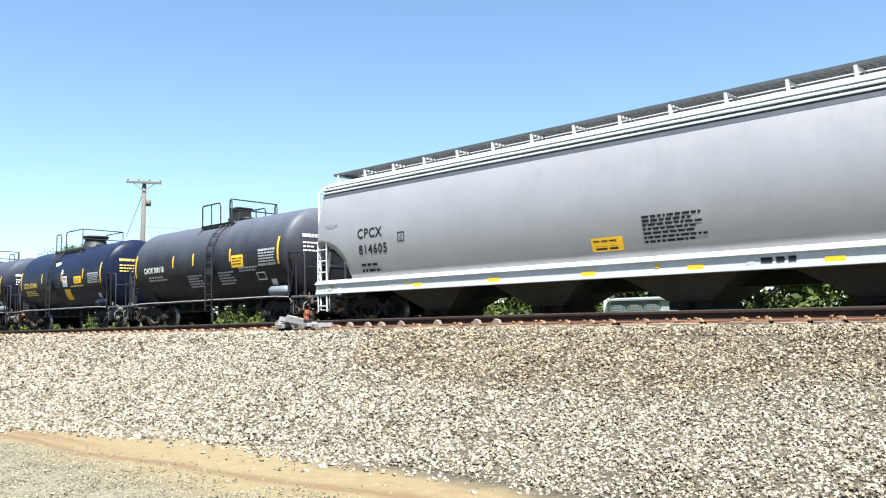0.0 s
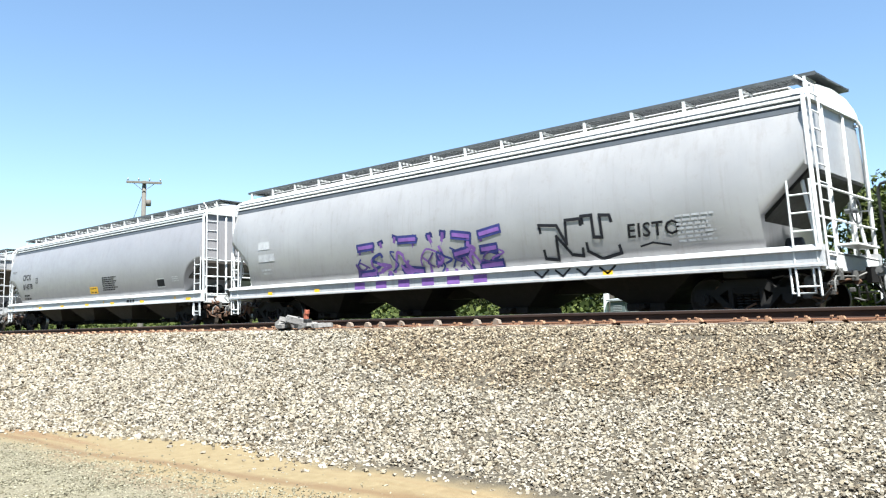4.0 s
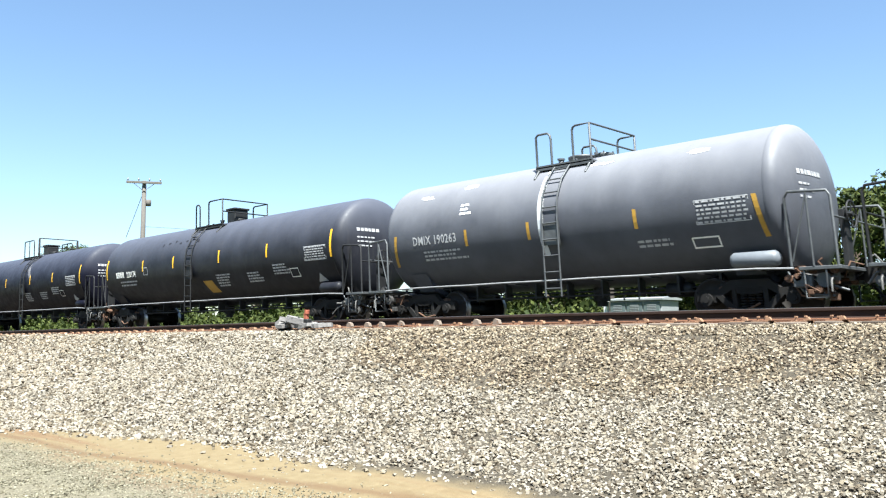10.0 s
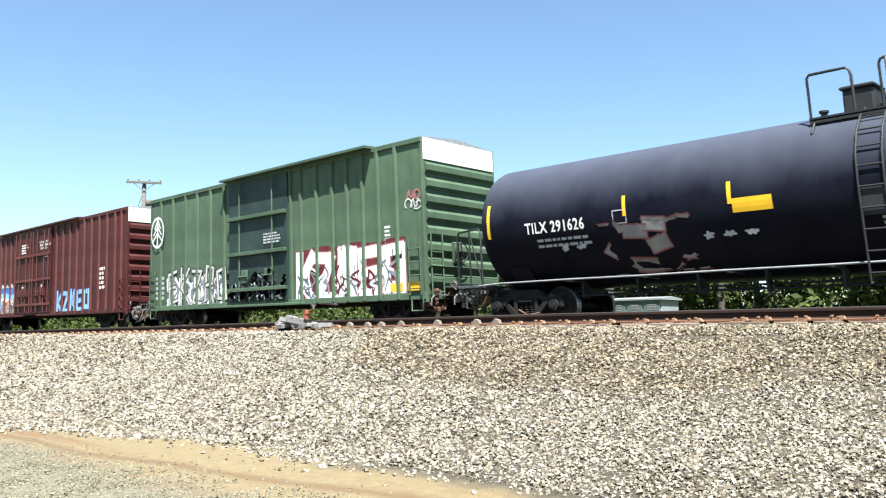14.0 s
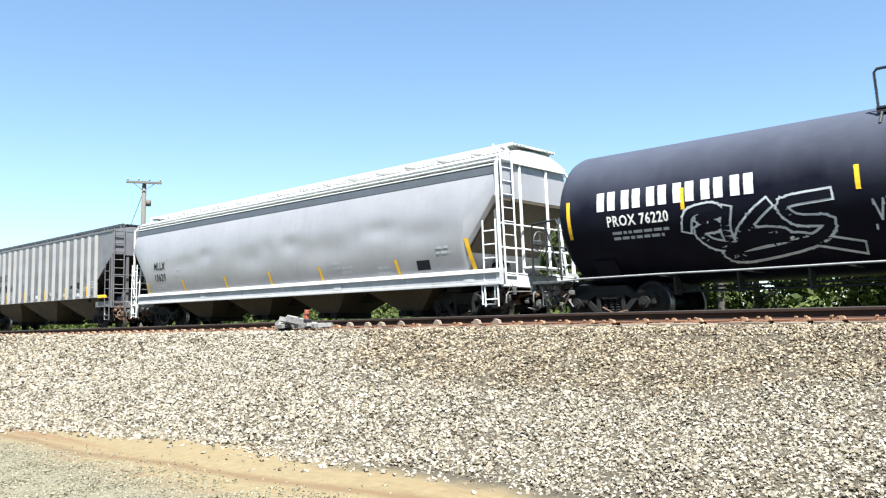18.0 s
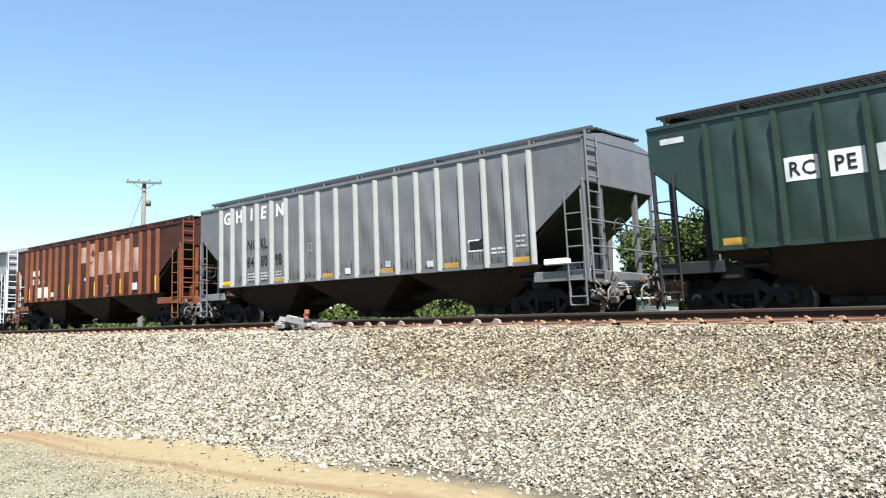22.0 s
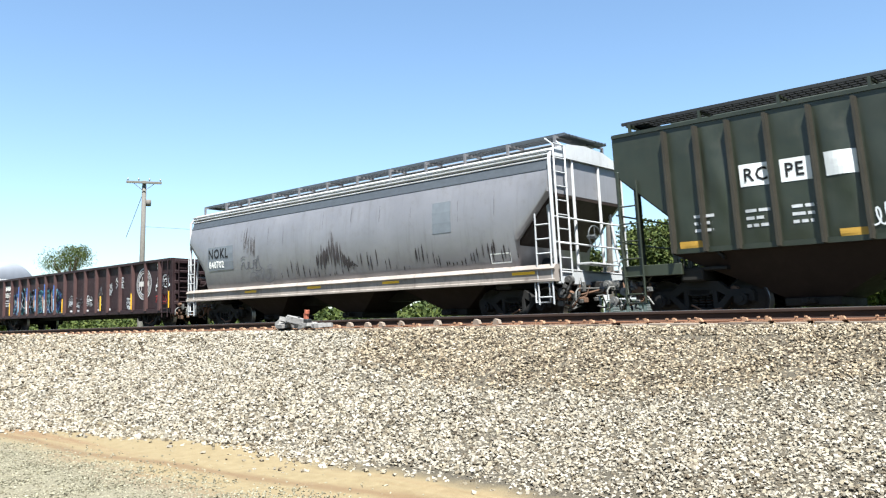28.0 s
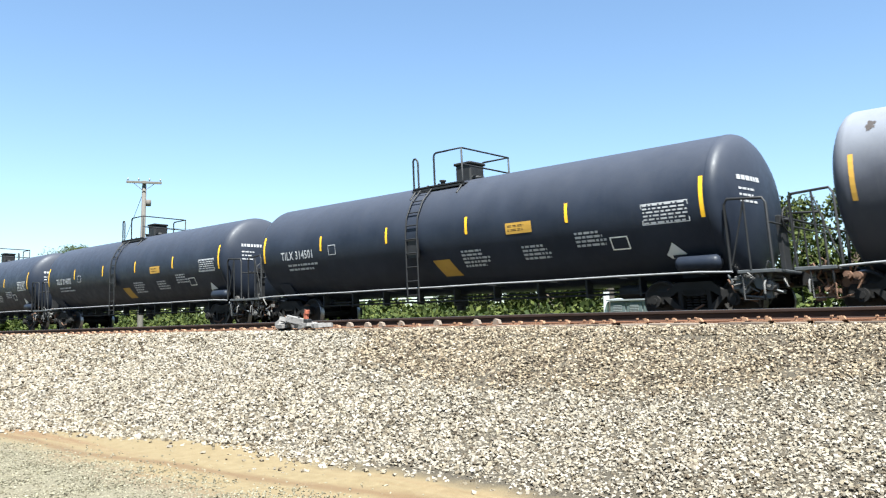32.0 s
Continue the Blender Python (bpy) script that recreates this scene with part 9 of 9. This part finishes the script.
part("panel_seam", s.patch(Mesh(), -7.2, 7.2, 2.40, 2.43, 0.009, 0.0, 1), LETTER_GREY, s.car, "welded seam along the side")
s.bubbles(-2.1, -1.4, 1.68, 1.94, SPRAY["black"], 5, 4, 0.042, "black sprayed scribble")
s.bubbles(-2.12, -1.42, 1.44, 1.66, SPRAY["black"], 7, 4, 0.042, "black sprayed scribble")
for x in (-6.1, -5.0):
    s.bars(x, 1.6, 0.55, 4, 0.06, LETTER_GREY, int(x * 3), 2.0)
s.mark("graffiti", -5.1, -4.6, 1.08, 1.18, SPRAY["teal"], "small teal sprayed mark", off=0.014)
rib_face = Skin(s.car, lambda z: -1.5875)
for k in (0, 3, 6, 9, 12, 15):
    rib_face.mark("reflective_strip", PALE_RIBS[k] - 0.045, PALE_RIBS[k] + 0.045, 1.1, 1.75, YELLOW, "yellow reflective strip")
for z0 in (1.35, 1.72):
    s.mark("data_panel", 5.12, 5.6, z0, z0 + 0.3, LETTER_BLACK, "black data panel", off=0.012)
    s.frame_box(5.12, 5.6, z0, z0 + 0.3, 0.02, WHITE)
for k, (a, b) in enumerate(zip(PALE_RIBS, PALE_RIBS[1:])):
    s.runs(a + 0.12, b - 0.12, 1.12, 1.5 + 0.25 * (k % 3), SPRAY["dust"], k, 5, None, 0.05, "stain", "thin rusty runs at the foot of a panel")
for x, sg in ((-7.0, 1), (-4.3, -1), (-1.9, -1), (1.35, -1), (2.0, 1), (6.1, -1)):
    m = Mesh()
    s.line(m, [(x, 2.35 if sg > 0 else 1.8), (x + 0.5, 1.8 if sg > 0 else 2.3)], 0.05, 0.010)
    part("stain", m, SPRAY["dust"], s.car, "diagonal rusty crease")

s = place(smooth_hopper(**H(22), mat=HOPPER_TAN, trim=TAN_TRIM, label="dusty tan covered hopper with an orange-topped square patch", bay_x=BAY3, bay_len=4.2, cut=3.2, run=1.1, eave=3.95, walk=4.6, bay_mat=BAY_RUST, dark_line=True))
s.mark("data_panel", -7.0, -5.95, 2.1, 2.75, WHITE, "white patch with black letters")
s.text("NOKL", -6.92, 2.48, 0.2, LETTER_BLACK, off=0.014)
s.bars(-6.9, 2.22, 0.8, 1, 0.14, LETTER_BLACK, 3)
s.mark("paint_patch", -1.15, 1.28, 2.08, 2.7, SPRAY["tan"], "square tan patch", off=0.012, steps=8)
s.mark("paint_patch", -1.15, 1.28, 2.702, 3.0, SPRAY["salmon"], "faded orange middle of the patch", off=0.012, steps=4)
s.mark("paint_patch", -1.15, 1.28, 3.002, 3.3, SPRAY["dust"], "brown-stained top of the patch", off=0.012, steps=4)
s.runs(-1.1, 1.2, 2.55, 3.26, SPRAY["dust"], 9, 16, None, 0.11, "stain", "brown runs down the patch", off=0.016)
s.mark("paint_patch", 0.05, 0.10, 2.08, 2.95, SPRAY["orange"], off=0.018, steps=8)
for k in range(9):
    s.runs(-5.6 + k * 1.45, -4.7 + k * 1.45 + 0.2 * (k % 3), 1.38, 1.7 + 0.15 * (k % 4), SPRAY["soot" if k % 2 else "dust"], k, 14, lambda u: 0.45 + 0.55 * abs(math.sin(u * 7 + k)), 0.10, "stain", "dark rusty runs along the sill")
s.runs(2.2, 5.6, 1.5, 2.0, SPRAY["dim"], 3, 22, None, 0.08, "stain", "dark rusty runs")
s.runs(6.3, 7.2, 1.5, 2.6, SPRAY["dust"], 4, 9, None, 0.07, "stain", "rusty runs")
s.runs(-6.4, -5.3, 1.4, 1.85, SPRAY["dust"], 5, 8, None, 0.08, "stain", "rusty runs")
sill_marks(s, (4.6, 7.4), 1.2, 0.7, 0.08)

s = place(ribbed_hopper(**H(23), mat=RIB_OLIVE, rib_mat=RIB_BROWN, label="dark olive ribbed covered hopper with white letter patches", ladder_mat=RIB_OLIVE, walk_mat=BLACK, ribs=OLIVE_RIBS, top=4.09, walk=4.46, bay_mat=BAY_RUST))
s.lettered_patch("RC", -5.84, -5.28, 2.61, 3.05)
s.lettered_patch("PE", -5.04, -4.46, 2.61, 3.05)
s.lettered_patch("", -4.2, -3.64, 2.62, 3.06)
s.blob(m := Mesh(), [(-0.1, 2.62), (-0.12, 3.15), (0.85, 3.35), (1.75, 3.74), (1.7, 3.15), (0.85, 2.85)], 0.014)
part("graffiti", m, SPRAY["plum"], s.car, "dark purple slanting patch")
s.tag(0.25, 1.6, 2.75, 3.4, SPRAY["pink"], 4, 0.035, 3)
s.tag(-3.5, -2.75, 1.6, 2.05, SPRAY["silver"], 5, 0.03, 5)
s.tag(-2.55, -1.85, 1.65, 1.95, SPRAY["silver"], 6, 0.03, 4)
for x, sd in ((-0.6, 1), (0.25, 2), (1.1, 3), (1.95, 4)):
    s.tag(x, x + 0.65, 1.68, 1.98, SPRAY["silver"], sd, 0.03, 4)
for x in (-7.27, -4.1, -2.3, -0.45, 1.95, 5.2):
    s.mark("reflective_strip", x, x + 0.5, 1.5, 1.64, YELLOW_OLD, "faded yellow reflective plate")
s.frame_box(4.0, 4.55, 1.72, 2.12, 0.05, LETTER_GREY)
for x in (-6.9, -5.8, -4.9):
    s.bars(x, 2.1, 0.5, 3, 0.06, LETTER_GREY, int(x * 4), 2.4)

s = place(smooth_hopper(**H(24), mat=HOPPER_WORN, trim=OFFWHITE, label="pale grey covered hopper with dark smears and grey squares", bay_x=BAY3, bay_len=4.2, cut=3.1, run=1.05, low_cut=2.05, eave=3.98, walk=4.57, walk_mat=BAND, walk_gap=1.5, band=0.33, sill_mat=RUSTY_SILL, bay_mat=BAY_RUST))
s.dx = 0.32
s.mark("paint_patch", 4.2, 4.88, 2.4, 3.22, LETTER_MID, "square grey repainted patch")
s.mark("paint_patch", -7.28, -5.62, 2.03, 2.86, LETTER_MID, "grey repainted patch with black letters")
s.text("NOKL", -7.24, 2.46, 0.34, LETTER_BLACK, bold=0.95, off=0.014)
s.text("840702", -7.2, 2.12, 0.24, CREAM, bold=0.9, off=0.014)
s.runs(-0.9, 1.0, 1.7, 3.0, SPRAY["grime"], 3, 30, lambda u: 1.0 - 1.5 * abs(u - 0.36), 0.075, "stain", "large triangular patch of dark runs")
s.runs(-2.9, 3.2, 1.5, 2.3, SPRAY["grime"], 4, 26, lambda u: 0.6 + 0.4 * math.sin(u * 11), 0.035)
s.runs(3.4, 7.0, 1.5, 2.2, SPRAY["grime"], 5, 24, lambda u: 0.6 + 0.4 * math.sin(u * 9 + 1), 0.045)
s.runs(-5.0, -4.2, 2.3, 3.45, SPRAY["grime"], 6, 9, None, 0.04)
s.runs(-7.4, 7.4, 2.6, 3.6, SPRAY["dim"], 7, 10, None, 0.02, "stain", "faint vertical runs")
s.tag(-5.1, -3.9, 1.9, 2.5, SPRAY["dim"], 4, 0.035, 4)
s.tag(-4.6, -3.3, 1.5, 2.1, SPRAY["grey"], 6, 0.035, 4)
s.frame_box(6.1, 6.75, 1.5, 1.75, 0.03, CREAM)
sill_marks(s, (-4.5, -1.0, 2.5, 7.2), 1.2, 0.7, 0.07)

s = place(gondola(**H(25), mat=GONDOLA, label="maroon open gondola car with blue graffiti and a white ring"))
s.weave(-6.75, -0.6, 0.84, 2.1, ("teal", "sky", "deep", "teal", "blue", "black"), 4, 90, (0.10, 0.24), "blue ground of sprayed strokes", 0.008)
s.weave(-6.75, -0.5, 0.86, 2.15, ("teal", "silver", "black", "sky", "deep", "teal"), 5, 110, (0.03, 0.09), "blue, white and black weave of sprayed strokes", 0.015)
for r, w in ((0.62, 0.05), (0.44, 0.04)):
    s.line(m := Mesh(), ring(7.95, 1.82, r, r, 32), w, 0.012)
    part("emblem", m, SPRAY["silver"], s.car, "worn white ring of a round emblem")
m = Mesh()
for k in range(18):
    a = k * math.pi / 9 + 0.1
    s.line(m, [(7.95 + 0.53 * math.cos(a + q), 1.82 + 0.53 * math.sin(a + q)) for q in (-0.11, 0.0, 0.11)], 0.06 if k % 5 else 0.03, 0.012)
s.line(m, [(7.58, 1.82), (8.32, 1.82)], 0.20, 0.012)
s.line(m, [(7.95, 1.42), (7.95, 2.22)], 0.05, 0.013)
s.line(m, [(7.72, 1.55), (7.8, 2.1)], 0.04, 0.013)
s.line(m, [(8.2, 1.55), (8.12, 2.1)], 0.04, 0.013)
tagged(part("emblem", m, SPRAY["pale"], s.car, "worn white marks inside the ring"), kind="stuff")
s.letter_bars(-8.35, 2.12, 0.26, 4, CREAM, 1.15)
s.text("518217", -8.3, 1.76, 0.25, CREAM, bold=0.85)
s.bars(-8.25, 1.55, 0.9, 3, 0.07, LETTER_GREY, 3)
s.tag(9.0, 10.1, 1.65, 2.15, SPRAY["white"], 3, 0.05, 5)
s.tag(9.0, 9.5, 1.5, 1.75, SPRAY["white"], 7, 0.06, 2)
s.bars(9.05, 2.5, 0.3, 2, 0.07, CREAM, 4)
for x0, x1, z0, z1, sd, key in ((0.4, 0.95, 1.0, 1.6, 3, "silver"), (1.2, 2.0, 1.0, 1.5, 4, "dim"), (2.2, 3.0, 1.05, 1.6, 5, "silver"), (3.3, 4.0, 0.75, 1.9, 6, "dim"), (4.45, 5.05, 1.4, 2.0, 7, "silver"), (5.4, 6.1, 1.7, 2.3, 8, "dim"), (6.4, 7.0, 0.8, 1.4, 9, "silver")):
    s.tag(x0, x1, z0 + 0.45 * (z1 - z0), z1, SPRAY["white" if sd % 3 == 2 else key], sd, 0.036, 4, "thin sprayed scribble")
    s.weave(x0, x1, z0, z0 + 0.6 * (z1 - z0), (key, "silver"), sd, 6, (0.025, 0.04), "thin pale sprayed strokes")
    s.mark("sticker", x0 + 0.2, x0 + 0.42, 0.82, 0.90, LETTER_GREY if key == "dim" else WHITE)
s.bubbles(3.3, 4.0, 1.0, 1.7, SPRAY["dust"], 6, 2, 0.03, "dull sprayed outlines")
s.tag(9.0, 10.05, 1.0, 1.45, SPRAY["red"], 12, 0.035, 3, "red sprayed scribble")
face = Skin(s.car, lambda z: -1.532)
for k in range(17):
    x = -10.3 + 0.95 + k * (20.6 - 1.9) / 16
    if -6.9 < x < -0.7:
        face.mark("graffiti", x - 0.058, x + 0.058, 0.85 + 0.1 * (k % 2), 1.5, SPRAY["sky" if k % 2 else "silver"], "blue spray paint across a post", steps=1, off=0.002)
        face.mark("graffiti", x - 0.058, x + 0.058, 1.502, 2.25 - 0.1 * (k % 3), SPRAY["blue"], "blue spray paint across a post", steps=1, off=0.002)
face = Skin(s.car, lambda z: -1.535)
for x in (-10.2, -7.1, -0.1, 4.1, 7.05, 10.2):
    face.mark("reflective_strip", x - 0.06, x + 0.06, 0.8, 1.45, YELLOW, "yellow reflective strip")
for k in range(6):
    face.stain(-7.2 + k * 1.15, -7.0 + k * 1.15, 0.9, 1.9, SPRAY["pink"], k, "paint_patch", "faded pink paint on a post")

s = long_tank(26, -0.47, "663588", (-4.4, -1.3, 1.26, 4.34), mat=TANK_GREY, mark="UTLX", lettering=LETTER_GOLD, label="long grey tank car with scuffed top and gold marks", air=LETTER_MID, placard=SPRAY["grey"], plat=(-1.57, 1.45), dome_x=0.75, strip_mat=YELLOW_OLD)
s.mark("placard", 1.73, 2.53, 1.78, 2.06, YELLOW, "yellow placard with unreadable print")
s.frame_box(4.3, 4.85, 1.85, 2.05, 0.03, CREAM)
for k, (x, z) in enumerate(((-7.6, 3.5), (-7.0, 3.05), (-5.5, 3.75), (-3.2, 3.8), (-1.5, 3.85), (2.5, 3.9), (4.5, 3.88), (5.8, 3.9), (7.2, 3.25), (7.0, 3.85), (3.0, 3.3), (-4.2, 3.2), (0.8, 2.9))):
    s.stain(x, x + 0.25 + 0.15 * (k % 3), z - 0.12, z + 0.1, SPRAY["soot"], k, "stain", "dark scuff in the paint")
for i, num in ((27, "314501"), (28, "314502"), (29, "314503")):
    s = long_tank(i, -0.67, num, (-4.76, -1.75, 1.31, 4.45), mark="TILX", mat=TANK_SLATE, quad=0.1, plat=(-1.2, 0.75), dome="square", dome_x=0.1, placard=WHITE, lettering=LETTER_GREY, label="long slate-black tank car with white numbers and yellow strips")
    s.mark("placard", 2.62, 3.42, 2.18, 2.45, YELLOW_OLD, "faded yellow placard with unreadable print")
    s.bars(2.68, 2.34, 0.66, 2, 0.05, LETTER_BLACK, 3)

# ---- the tracks and their stones ----
build_track(0.0, 0.0, False)
build_track(-4.3, 0.148, True)
rubble()
scatter_ballast()

# ---- motion: the train gathers a little speed; seconds and small unevenness of its run ----
RUN = [(0, 0.085), (1, 0.039), (2, 0.008), (3, -0.028), (3.5, -0.019), (5.5, -0.018), (6, -0.011), (7, 0.012), (8, 0.003), (9, -0.015), (10, 0.021), (11, -0.01), (12, -0.034), (13, 0.005), (14, 0.001), (14.5, 0.008),
       (16.5, -0.024), (17, 0.025), (18, -0.014), (19, -0.028), (20, -0.042), (21, 0.034), (22, 0.038), (23, -0.015), (24, -0.008), (25, -0.006), (25.5, -0.001), (27.5, -0.031), (28, -0.016), (29, 0.025), (30, 0.022), (31, -0.043), (32, 0.042)]


def run(t):
    return 15.157 * t + float(np.interp(t, (0, 8, 16, 24, 32), (0, -3.36, -4.72, -3.6, 0)))


def travel(t):
    """Metres gone at t seconds."""
    for (a, da), (b, db) in zip(RUN, RUN[1:]):
        if t <= b:
            return run(t + da + (db - da) * (t - a) / (b - a))
    return run(t + RUN[-1][1])


def motions():
    for car in CARS:
        x0 = car.matrix_basis.translation.x
        walk(car, [(t, pose(x0 + travel(t), 0, 0)) for t, _ in RUN])
    steps = {car: [] for car in CARS}
    for car, xc in [(c, c.get("start", 0.0)) for c in CARS]:
        steps[car] = [k / FPS for k in range(0, int(32 * FPS) + 1) if -75 < xc + travel(k / FPS) < 14]
    for car, wheel, dx in WHEELS:
        ts = steps[car]
        turn = lambda t: pose(dx, 0, 0.457, 0, math.degrees(travel(t) / 0.457) % 360, 0)
        rows = [(t, turn(t)) for t in ts]
        if not rows:
            continue
        if ts[0] > 0:
            rows.insert(0, (0.0, rows[0][1]))
        if ts[-1] < 32:
            rows.append((32.0, rows[-1][1]))
        walk(wheel, rows)


for car in CARS:
    car["start"] = car.matrix_basis.translation.x
motions()
